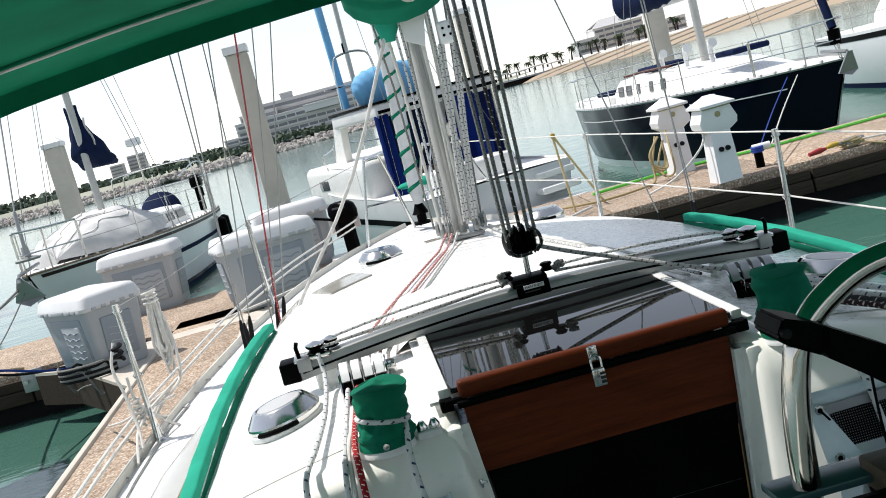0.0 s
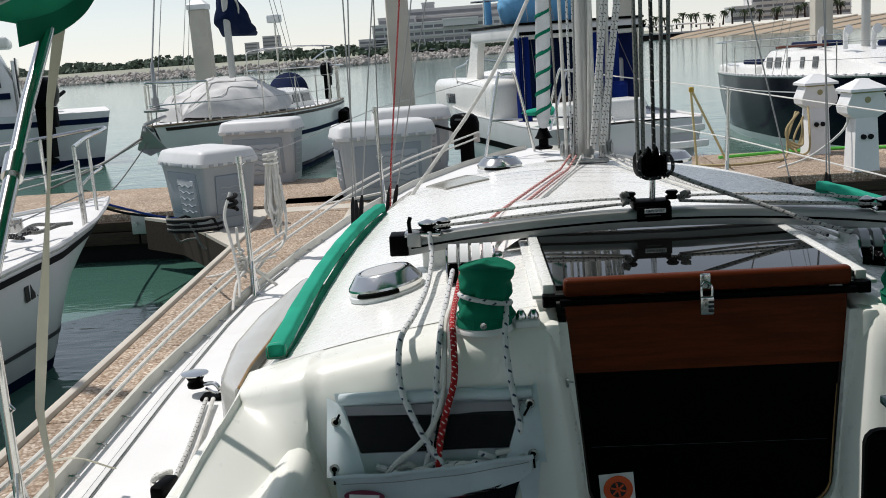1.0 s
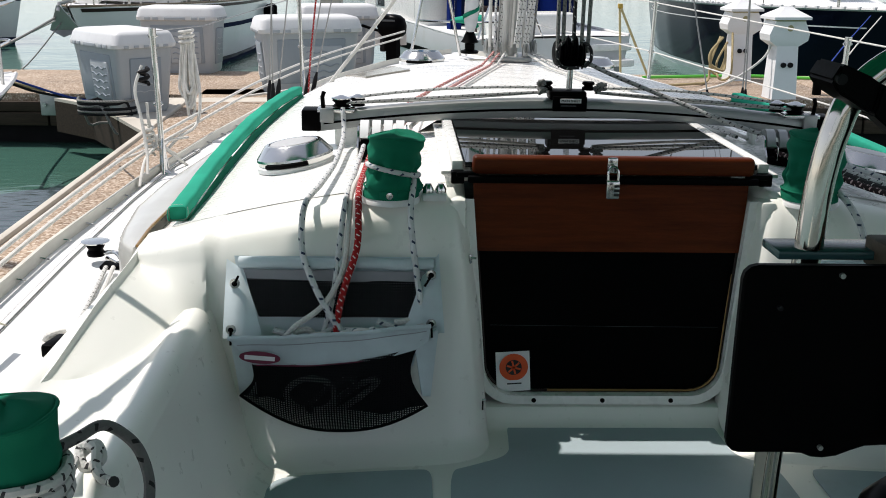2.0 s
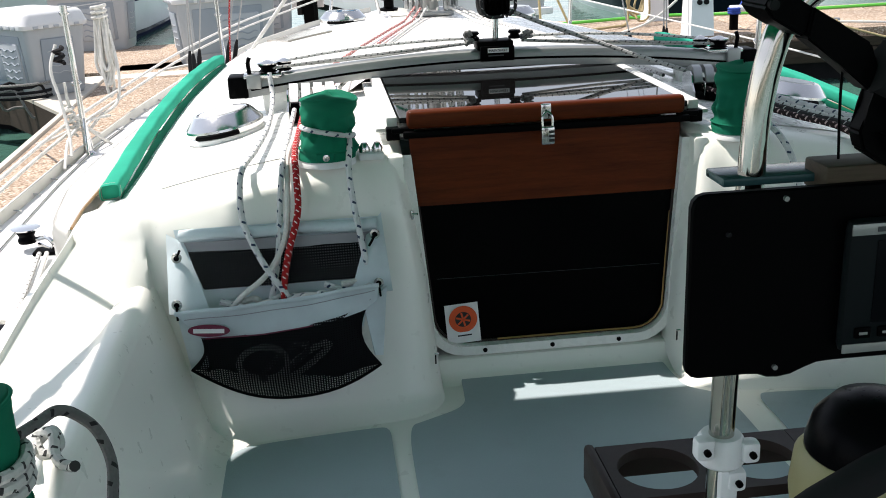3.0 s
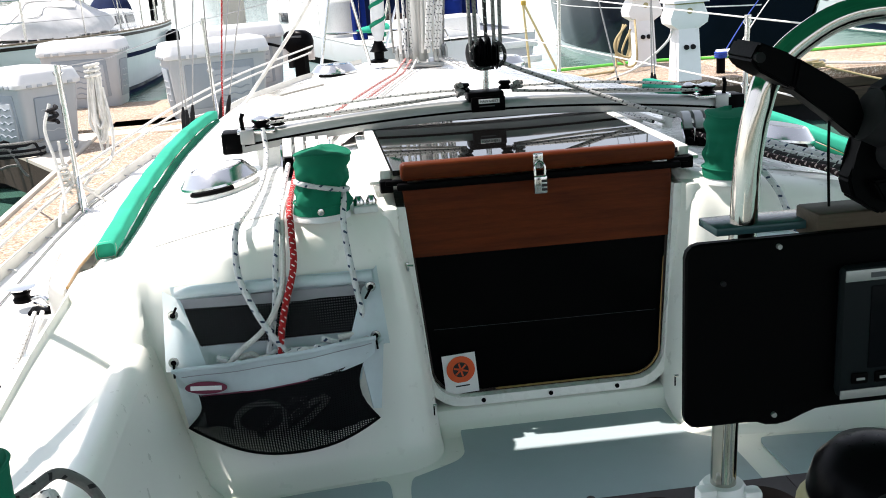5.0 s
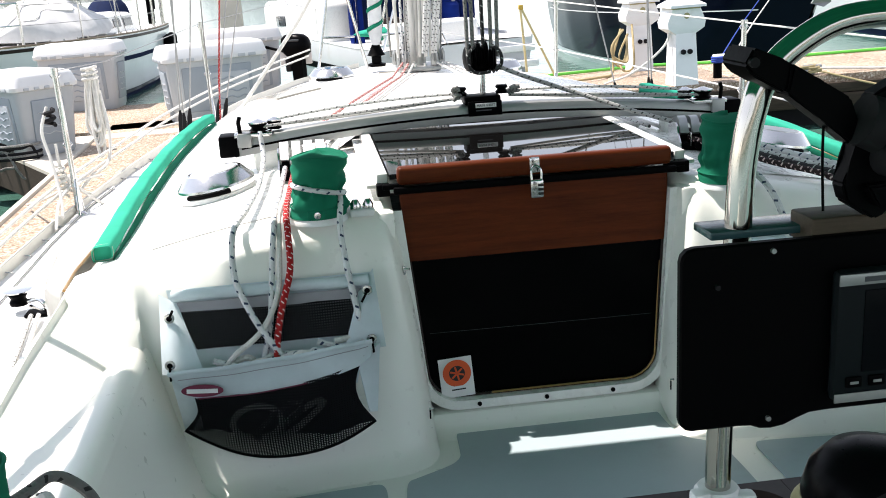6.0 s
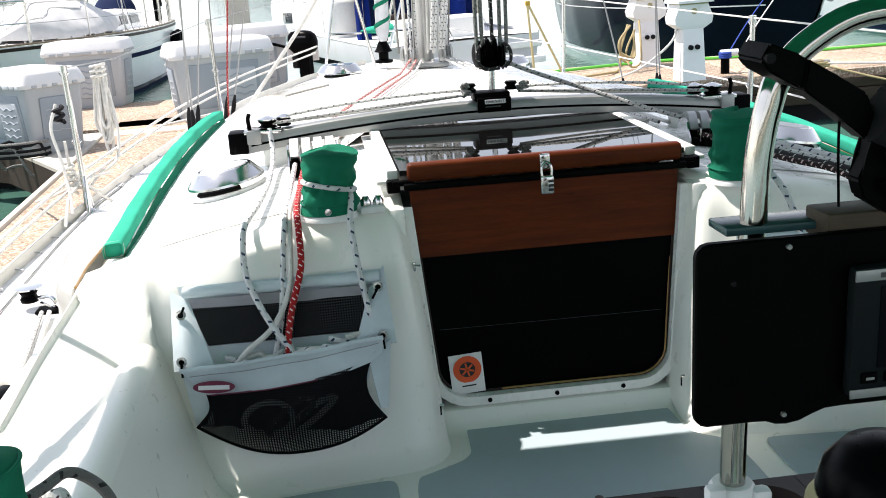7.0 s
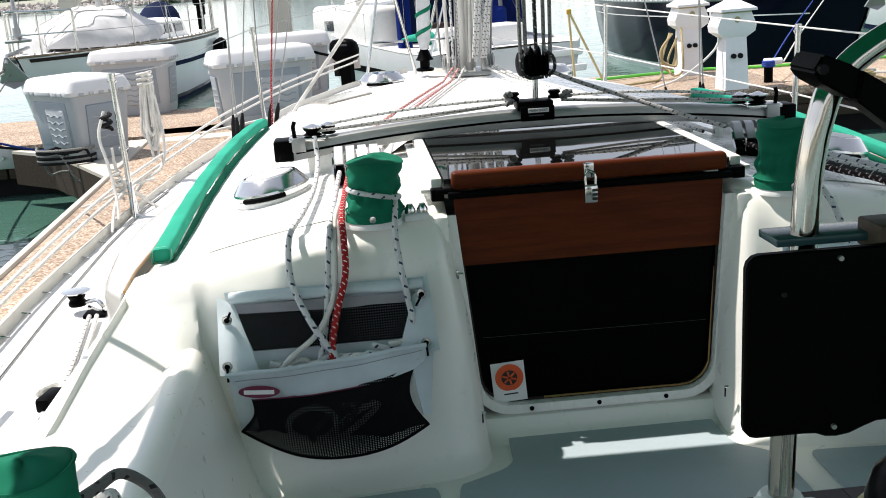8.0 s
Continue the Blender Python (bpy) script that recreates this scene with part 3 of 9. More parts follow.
        # coaming: flat top with a low inner ridge, outer side down to the deck
        def coam(u, v):
            y = -0.02 - 3.1 * u ** 1.3
            prof = [(0.0, 1.165, 0.02), (0.18, 1.142, COAM_Z - 0.005), (0.23, 1.130, COAM_Z + 0.026), (0.27, 1.118, COAM_Z + 0.026), (0.34, 1.095, COAM_Z + 0.012), (0.44, 1.050, COAM_Z + 0.001), (0.6, 0.985, COAM_Z),
                    (0.68, 0.958, COAM_Z + 0.001), (0.75, 0.944, COAM_Z + 0.010), (0.80, 0.932, COAM_Z + 0.018), (0.88, 0.908, COAM_Z + 0.018), (0.95, 0.891, COAM_Z + 0.006), (1.0, 0.882, COAM_Z - 0.014)]
            x = lerp([(a, b) for a, b, _ in prof], v)
            z = lerp([(a, c) for a, _, c in prof], v)
            return (sgn * x, y, z)
        part("coaming", surface(coam, 40, 30), CREAM, boat, "cream cockpit coaming", sharp=70)
        # inner face of the coaming down to the seat
        def inner(u, v):
            y = -0.02 - 3.1 * u
            top = COAM_Z - 0.014
            prof = [(0.0, 0.882, top), (0.12, 0.874, top - 0.03), (0.8, 0.808, SEAT_Z + 0.06), (0.92, 0.785, SEAT_Z + 0.015), (1.0, 0.74, SEAT_Z + 0.001)]
            x = lerp([(a, b) for a, b, _ in prof], v)
            z = lerp([(a, c) for a, _, c in prof], v)
            return (sgn * x, y, z)
        part("coaming_face", surface(inner, 24, 20), CREAM, boat, "cream inner coaming face", sharp=70)

    # bridge deck and seats, one moulding with the footwell left open aft of the bridge deck
    part("bridge_deck", box((0, -0.43, SEAT_Z - 0.03), (1.66, 0.94, 0.06), 0.012), CREAM, boat, "cream bridge deck")
    for sgn in (-1, 1):
        part("seat", box((sgn * 0.600, -1.95, SEAT_Z - 0.03), (0.46, 2.1, 0.06), 0.012), CREAM, boat, "cream cockpit seat")
    bm = bmesh.new()
    rbox(bm, (0, -1.95, SEAT_Z - 0.46), (0.80, 2.14, 0.05), 0.01)
    for sgn in (-1, 1):
        rbox(bm, (sgn * 0.385, -1.95, SEAT_Z - 0.25), (0.03, 2.1, 0.40), 0.008)
    rbox(bm, (0, -0.91, SEAT_Z - 0.25), (0.74, 0.03, 0.40), 0.008)
    rbox(bm, (0, -3.05, SEAT_Z + 0.05), (2.2, 0.1, 0.8), 0.03)
    part("footwell", bm, CREAM, boat)
    # grey nonskid panels with rounded corners
    def pad(x0, x1, y0, y1, r=0.035):
        out = []
        for cx, cy, a in ((x1 - r, y1 - r, 0), (x0 + r, y1 - r, 90), (x0 + r, y0 + r, 180), (x1 - r, y0 + r, 270)):
            out += [(cx + r * math.cos(radians(a + d)), cy + r * math.sin(radians(a + d)), SEAT_Z + 0.001) for d in (0, 30, 60, 90)]
        part("nonskid_panel", prism(bmesh.new(), out, (0, 0, 0.003)), PAD, boat, "blue-grey nonskid panel")
    def soft_pad(pts):
        for _ in range(3):
            pts = [q for a, b in zip(pts, pts[1:] + pts[:1]) for q in ((a[0] * 0.78 + b[0] * 0.22, a[1] * 0.78 + b[1] * 0.22), (a[0] * 0.22 + b[0] * 0.78, a[1] * 0.22 + b[1] * 0.78))]
        part("nonskid_panel", prism(bmesh.new(), [(x, y, SEAT_Z + 0.001) for x, y in pts], (0, 0, 0.003)), PAD, boat, "blue-grey nonskid panel")
    soft_pad([(-0.375, -0.86), (0.345, -0.86), (0.345, -0.60), (0.345, -0.31), (0.325, -0.275), (0.268, -0.235), (0.262, -0.15), (0.262, -0.085), (0.20, -0.085), (-0.17, -0.085), (-0.228, -0.085), (-0.230, -0.15), (-0.236, -0.235), (-0.330, -0.285), (-0.372, -0.305), (-0.375, -0.6)])
    for sgn in (-1, 1):
        soft_pad([(sgn * 0.410, -0.86), (sgn * 0.745, -0.86), (sgn * 0.752, -0.55), (sgn * 0.755, -0.40), (sgn * 0.735, -0.335), (sgn * 0.65, -0.318), (sgn * 0.45, -0.298), (sgn * 0.410, -0.300), (sgn * 0.410, -0.40)])
    pad(-0.72, -0.405, -2.7, -0.93)
    pad(0.405, 0.72, -2.7, -0.93)
    # sill below the companionway: a rounded cream ledge
    rows = []
    for i in range(13):
        x = -0.33 + 0.66 * i / 12
        rows.append([(x, 0.05, -0.018), (x, -0.050, -0.016), (x, -0.062, -0.020), (x, -0.068, -0.030), (x, -0.073, -0.042), (x, -0.084, -0.053), (x, -0.11, SEAT_Z + 0.001), (x, -0.15, SEAT_Z - 0.002)])
    part("sill", loft(bmesh.new(), rows), CREAM, boat, "cream companionway sill")
    # return walls of the recess
    for sgn in (-1, 1):
        part("recess_wall", box((sgn * 0.352, 0.0, 0.21), (0.04, 0.11, 0.54), 0.012), CREAM, boat)


build_hull()
build_cockpit()


def build_companionway():
    # U-shaped white trim with rounded lower corners
    def u_line(hw_top, hw_bot, zt, zb, r, n=7):
        pts = [(-hw_top, zt)]
        for k in range(n):
            a = math.pi + (math.pi / 2) * k / (n - 1)
            pts.append((-hw_bot + r + r * math.cos(a), zb + r + r * math.sin(a)))
        for k in range(n):
            a = 1.5 * math.pi + (math.pi / 2) * k / (n - 1)
            pts.append((hw_bot - r + r * math.cos(a), zb + r + r * math.sin(a)))
        return pts + [(hw_top, zt)]
    rake = lambda z: -0.050 + 0.065 * z  # noqa: E731
    outer = u_line(0.336, 0.302, 0.475, -0.014, 0.092)
    inner = u_line(0.315, 0.282, 0.475, 0.008, 0.074)
    rows = []
    for (xo, zo), (xi, zi) in zip(outer, inner):
        rows.append([(xo, rake(zo) + 0.004, zo), (xo, rake(zo) - 0.008, zo), (xi, rake(zi) - 0.010, zi), (xi, rake(zi) + 0.03, zi)])
    trim = part("companionway_trim", loft(bmesh.new(), rows), GELCOAT, boat, "white companionway surround")
    # brass-edged inner slide channel
    low = u_line(0.313, 0.279, 0.475, 0.012, 0.072)
    part("channel", tube([(x, rake(z) + 0.014, z) for x, z in low], 0.0035, 6), BROWNBOARD, trim, "dark worn inner edge")
    part("worn_edge", tube([(-0.13, rake(0.016) + 0.006, 0.0165), (0.0, rake(0.016) + 0.006, 0.0165), (0.12, rake(0.016) + 0.006, 0.0165)] + [(x - 0.003, rake(z) + 0.006, z + 0.004) for x, z in low[8:14]] + [(0.283, rake(0.2) + 0.007, 0.20), (0.291, rake(0.3) + 0.008, 0.30)], [0.0026, 0.0026, 0.0026, 0.0026, 0.0026, 0.0026, 0.0026, 0.0026, 0.0024, 0.0016, 0.0008], 6), BRASS, trim, "worn bronze lower edge")
    for x in (-0.163, 0.0, 0.163):
        bm = bmesh.new()
        cyl(bm, (x, -0.056, -0.003), (x, -0.063, -0.003), 0.0062, 0.005, 12)
        part("screw", bm, BLACK, trim)
    bm = bmesh.new()
    cyl(bm, (0.297, -0.054, 0.012), (0.297, -0.062, 0.012), 0.006, 0.005, 12)
    part("screw", bm, BLACK, trim)
    # latches on both jambs
    for x, z in ((-0.322, 0.345), (0.352, 0.335), (0.345, 0.25)):
        bm = box((x, -0.066, z), (0.007, 0.008, 0.022), 0.003)
        cyl(bm, (x, -0.07, z + 0.004), (x + 0.012, -0.074, z + 0.004), 0.0035, 0.003, 8)
        part("latch", bm, STAINLESS, trim, "small steel latch")
    for x, z in ((-0.291, 0.028), (0.275, 0.036)):
        pin = part("latch", tube([(x, -0.150, z - 0.014), (x, -0.150, z + 0.010)], 0.0018, 8), BLACK, trim, "small black latch pin")
        part("latch_head", tube([(x - 0.002, -0.151, z + 0.011), (x + 0.007, -0.153, z + 0.012)], 0.0028, 10), STAINLESS, pin, "steel latch head")
    # lower board: smoked acrylic; upper board: varnished teak
    bm = bmesh.new()
    prof = u_line(0.307, 0.276, 0.350, 0.014, 0.070)
    prism(bm, [(x, rake(z) + 0.018, z) for x, z in prof], (0, 0.012, 0))
    sw = thing("smoked_washboard", "dark smoked acrylic washboard set in the companionway", "washboard", (0, -0.02, 0.03), HEEL)
    part("panel", bm, DULLACRYLIC, sw)
    part("joint", tube([(-0.268, rake(0.17) + 0.0175, 0.171), (0.0, rake(0.17) + 0.0175, 0.169), (0.272, rake(0.17) + 0.0175, 0.168)], 0.0005, 5), GREYPLASTIC, sw, "faint pale joint line")
    part("top_edge", box((0, rake(0.35) + 0.020, 0.3505), (0.58, 0.016, 0.005), 0.001), BLACK, sw, "dark top edge")
    wb = thing("teak_washboard", "red-brown varnished teak washboard closing the companionway", "washboard", (0, -0.01, 0.35), HEEL)
    bm = bmesh.new()
    prism(bm, [(-0.309, rake(0.35) + 0.010, 0.350), (0.309, rake(0.35) + 0.010, 0.350), (0.316, rake(0.52) + 0.010, 0.512), (-0.316, rake(0.52) + 0.010, 0.512)], (0, 0.022, 0))
    part("board", bm, TEAK, wb)
    # Black strip across the seam between board and hatch bar.
    bm = box((0.0, -0.026, 0.520), (0.66, 0.018, 0.016), 0.004)
    part("seam_strip", bm, BLACK, wb, "black strip above the board")
    # sliding hatch: wooden front bar, dark glossy lid, white runners
    hatch = thing("sliding_hatch", "dark glossy sliding hatch with a varnished wooden front bar", "hatch", (0, 0.3, 0.52), HEEL)
    part("front_bar", box((0.0, -0.012, 0.552), (0.640, 0.034, 0.042), 0.010, 3), TEAK, hatch, "varnished teak front bar")
    def lid(u, v):
        x = -0.335 + 0.67 * v
        y = 0.004 + 0.70 * u
        return (x, y, 0.541 + 0.003 * (1 - (x / 0.335) ** 2))
    bm = surface(lid, 10, 14)
    thick(bm, -0.012)
    part("lid", bm, ACRYLIC, hatch, "dark smoked acrylic lid")
    for sgn in (-1, 1):
        bm = bmesh.new()
        rbox(bm, (sgn * 0.352, 0.35, 0.540), (0.026, 0.68, 0.030), 0.004)
        rbox(bm, (sgn * 0.372, 0.35, 0.526), (0.034, 0.68, 0.010), 0.003)
        part("runner", bm, GELCOAT, hatch, "white hatch runner")
        part("runner_end", box((sgn * 0.352, 0.0, 0.520), (0.03, 0.03, 0.028), 0.003), BLACK, hatch, "black runner end")
        part("guide_bar", box((sgn * 0.33, -0.012, 0.528), (0.05, 0.016, 0.012), 0.003), BLACK, hatch)
    # sea hood ahead of the hatch
    def hood(u, v):
        x = -0.44 + 0.88 * v
        y = 0.69 + 0.95 * u
        e = min(1.0, (1 - abs(v * 2 - 1)) / 0.16) * min(1.0, (1 - u) / 0.5)
        return (x, y, roof_z(x, y) - 0.004 + 0.040 * sstep(0, 1, e))
    part("sea_hood", surface(hood, 16, 24), GELCOAT, boat, "white sea hood over the hatch")
    # combination padlock
    lock = thing("padlock", "small silver combination padlock hanging on the hatch hasp", "padlock", (0.0, -0.04, 0.48), HEEL)
    part("body", box((-0.007, -0.050, 0.505), (0.031, 0.016, 0.042), 0.004), STAINLESS, lock, "silver lock body")
    part("shackle", tube([(-0.018, -0.050, 0.522), (-0.018, -0.048, 0.546), (-0.007, -0.046, 0.556), (0.004, -0.048, 0.546), (0.004, -0.050, 0.522)], 0.0032, 8, 5), STAINLESS, lock)
    for k in range(3):
        part("dial", box((0.001, -0.0585, 0.514 - 0.010 * k), (0.012, 0.004, 0.0058), 0.001), BLACKPRINT, lock, "dark number dial")
    part("hasp", box((-0.007, -0.034, 0.556), (0.024, 0.006, 0.036), 0.003), STAINLESS, lock, "steel hasp plate")
    # warning sticker
    st = thing("sticker", "white and orange warning sticker on the smoked washboard", "sticker", (-0.21, -0.035, 0.06), HEEL)
    tilt = Matrix.Rotation(radians(-3.5), 3, "Y") @ Matrix.Rotation(radians(-3.7), 3, "X")
    part("paper", box((-0.212, -0.036, 0.060), (0.080, 0.0012, 0.098), 0.0004, 1, tilt), WHITEPRINT, st)
    bm = bmesh.new()
    lathe(bm, (-0.211, -0.0372, 0.071), [(0.034, 0), (0.034, 0.0008)], 28, Matrix.Rotation(radians(90), 3, "X"))
    part("disc", bm, ORANGEPRINT, st, "orange round print")
    bm = bmesh.new()
    lathe(bm, (-0.211, -0.0384, 0.071), [(0.019, 0), (0.019, 0.0006)], 22, Matrix.Rotation(radians(90), 3, "X"))
    part("emblem", bm, BLACKPRINT, st, "black emblem")
    for a in (0, 60, 120):
        part("spoke", box((-0.211, -0.0395, 0.071), (0.034, 0.0006, 0.0045), 0, 1, Matrix.Rotation(radians(a + 15), 3, "Y")), ORANGEPRINT, st)
    for w, dz in ((0.034, 0.030), (0.050, 0.022), (0.046, 0.018)):
        part("print_line", box((-0.208, -0.0383, dz), (w, 0.0006, 0.0035 if w < 0.04 else 0.0018), 0, 1, tilt), BLACKPRINT, st)


build_companionway()

# ---------------------------------------------------------------- deck gear of the own boat
def trav_z(x):
    return 0.555 + 0.055 * (1 - (x / 0.75) ** 2)


def build_traveller():
    t = thing("mainsheet_traveller", "grey aluminium mainsheet traveller track across the cabin top", "traveller", (0, 0.65, 0.5), HEEL)
    rows = []
    for i in range(31):
        x = -0.72 + 1.44 * i / 30
        z = trav_z(x)
        rows.append([(x, 0.618, z - 0.045), (x, 0.616, z - 0.012), (x, 0.622, z), (x, 0.632, z + 0.004), (x, 0.668, z + 0.004), (x, 0.678, z), (x, 0.684, z - 0.012), (x, 0.682, z - 0.045)])
    part("beam", loft(bmesh.new(), rows, closed=True, cap=True), ALLOY, t, "grey aluminium beam")
    rows = [[(x, 0.612, trav_z(x) - 0.020), (x, 0.612, trav_z(x) - 0.026), (x, 0.62, trav_z(x) - 0.026), (x, 0.62, trav_z(x) - 0.020)] for x in [-0.70 + 1.4 * i / 20 for i in range(21)]]
    part("groove", loft(bmesh.new(), rows, closed=True, cap=True), BLACK, t, "dark groove line")
    for sg in (-1, 1):
        part("end_cap", box((sg * 0.735, 0.650, trav_z(0.74) - 0.010), (0.054, 0.080, 0.060), 0.005), BLACK, t, "black end cap")
        part("riser", box((sg * 0.60, 0.650, roof_z(0.6, 0.65) + 0.02), (0.14, 0.06, 0.06), 0.01), GELCOAT, t, "white moulded riser")
        zb = trav_z(0.655)
        blk = part("end_block", box((sg * 0.665, 0.645, zb + 0.008), (0.105, 0.078, 0.012), 0.003), STAINLESS, t, "steel control-line block")
        part("block_body", box((sg * 0.690, 0.628, zb - 0.006), (0.040, 0.050, 0.040), 0.004), ALLOY, blk)
        for dx, dy, r in ((0.650, 0.628, 0.027), (0.605, 0.655, 0.022)):
            bm = bmesh.new()
            lathe(bm, (sg * dx, dy, zb + 0.015), [(r * 0.7, 0), (r, 0.003), (r * 0.7, 0.010), (r * 0.7, 0.013), (r, 0.020), (r * 0.8, 0.023)], 22)
            part("sheave", bm, BLACK, blk, "black sheave")
            bm = bmesh.new()
            lathe(bm, (sg * dx, dy, zb + 0.039), [(r * 1.04, 0), (r * 1.06, 0.003), (r * 0.6, 0.006), (r * 0.25, 0.010)], 22)
            part("cheek", bm, STAINLESS, blk, "polished cheek")
        part("post", tube([(sg * 0.700, 0.622, zb), (sg * 0.703, 0.618, zb + 0.045), (sg * 0.698, 0.618, zb + 0.060)], 0.006, 8), BLACK, blk)
    # car with label plate and sheet block
    car = part("car", box((-0.01, 0.648, trav_z(0) + 0.016), (0.105, 0.075, 0.026), 0.006), BLACK, t, "black traveller car")
    plate = part("label_plate", box((-0.006, 0.606, trav_z(0) - 0.006), (0.098, 0.008, 0.042), 0.003), BLACK, car)
    strip = part("label_strip", box((-0.004, 0.6012, trav_z(0) + 0.003), (0.060, 0.0012, 0.0125), 0.0004, 1), WHITEPRINT, car, "pale label strip")
    part("letters", letters("MAIN SHEET", 0.0096, (-0.004, 0.6002, trav_z(0) + 0.003)), BLACKPRINT, strip, "dark label letters", sharp=0)
    part("print_line", box((-0.010, 0.6014, trav_z(0) - 0.011), (0.044, 0.001, 0.0032), 0), GREYPLASTIC, car)
    for sg in (-1, 1):
        bm = bmesh.new()
        lathe(bm, (-0.01 + sg * 0.060, 0.640, trav_z(0) + 0.03), [(0.017, 0), (0.019, 0.006), (0.012, 0.012), (0.019, 0.018), (0.015, 0.024)], 18)
        part("car_sheave", bm, BLACK, car)
    bm = bmesh.new()
    cyl(bm, (-0.005, 0.645, trav_z(0) + 0.02), (-0.003, 0.642, 0.70), 0.009, 0.008, 10)
    part("swivel", bm, STAINLESS, t)
    blk = part("sheet_block", box((-0.003, 0.64, 0.735), (0.072, 0.040, 0.060), 0.014, 3), BLACK, t, "black mainsheet block")
    for dx, dz, a in ((-0.034, -0.002, 16), (-0.012, 0.006, 4), (0.011, 0.005, -5), (0.032, -0.006, -18)):
        bm = bmesh.new()
        lathe(bm, (-0.003 + dx - 0.010, 0.64, 0.745 + dz), [(0.010, -0.001), (0.025, 0.001), (0.036, 0.003), (0.027, 0.009), (0.036, 0.015), (0.025, 0.017), (0.009, 0.019)], 24, Matrix.Rotation(radians(a), 3, "Z") @ Matrix.Rotation(radians(90), 3, "Y"))
        part("wheel", bm, BLACKGLOSS, blk)
        part("strap", tube([(-0.003 + dx, 0.640 + 0.029 * math.sin(b), 0.745 + dz + 0.038 * math.cos(b)) for b in [0.63 * k for k in range(10)]], 0.0035, 6, closed=True), BLACK, blk)
    part("becket", tube([(0.024, 0.615, 0.778), (0.044, 0.607, 0.760), (0.047, 0.607, 0.728), (0.030, 0.612, 0.707)], 0.0050, 8, 5), ROPEDARK, blk, "dark rope turn")
    part("becket", tube([(-0.030, 0.612, 0.778), (-0.048, 0.607, 0.755), (-0.044, 0.607, 0.720), (-0.022, 0.613, 0.704), (0.016, 0.61, 0.706)], 0.0050, 8, 5), ROPEDARK, blk, "dark rope turn")
    rng = random.Random(21)
    for sg in (-1, 1):
        for dz in (0.030, 0.048):
            c = Vector((sg * 0.082, 0.625, trav_z(0) + dz))
            pts = [c + Vector((rng.uniform(-0.018, 0.018), rng.uniform(-0.010, 0.010), rng.uniform(-0.010, 0.010))) for _ in range(7)]
            part("knot", tube(pts, 0.0052, 7, 4), ROPEGREY, t, "knotted control line end")
    # control lines along the beam
    for name, dy, dz, sag, m in (("control_line", -0.02, 0.026, 0.006, ROPETAIL), ("control_line", 0.0, 0.024, 0.012, ROPE), ("control_line", 0.02, 0.034, -0.004, ROPEBLACK)):
        for sg in (-1, 1):
            pts = [(sg * (0.645 - 0.575 * k / 8), 0.640 + dy, trav_z(0.645 - 0.575 * k / 8) + dz - sag * math.sin(math.pi * k / 8)) for k in range(9)]
            solo(name, tube(pts, 0.0043, 7), m, "thin flecked control line along the traveller", "rope", (0, 0.64, 0.6), HEEL, group="traveller lines")
    pts = [(0.03, 0.62, 0.722), (0.12, 0.59, 0.684), (0.26, 0.55, 0.632), (0.40, 0.50, 0.580), (0.50, 0.46, 0.548)]
    solo("mainsheet_tail", tube(pts, 0.0062, 8, 6), ROPETAIL, "flecked mainsheet tail running to the clutches", "rope", (0.2, 0.5, 0.55), HEEL)
    for k, (x0, x1, y1) in enumerate(((-0.045, -0.055, 0.62), (-0.030, -0.030, 0.66), (0.000, -0.005, 0.64), (0.022, 0.030, 0.66), (0.040, 0.055, 0.62))):
        pts = [(x0, 0.63, 0.745), ((x0 + x1) / 2, 0.64, 1.25), (x1, y1, 1.80)]
        solo("mainsheet", tube(pts, 0.0058, 7), (ROPEGREY, ROPEGREY, ROPEDARK, ROPEGREY, ROPEGREY)[k], "weathered grey mainsheet fall rising to the boom", "rope", (0, 0.63, 0.75), HEEL, group="mainsheet falls")


build_traveller()


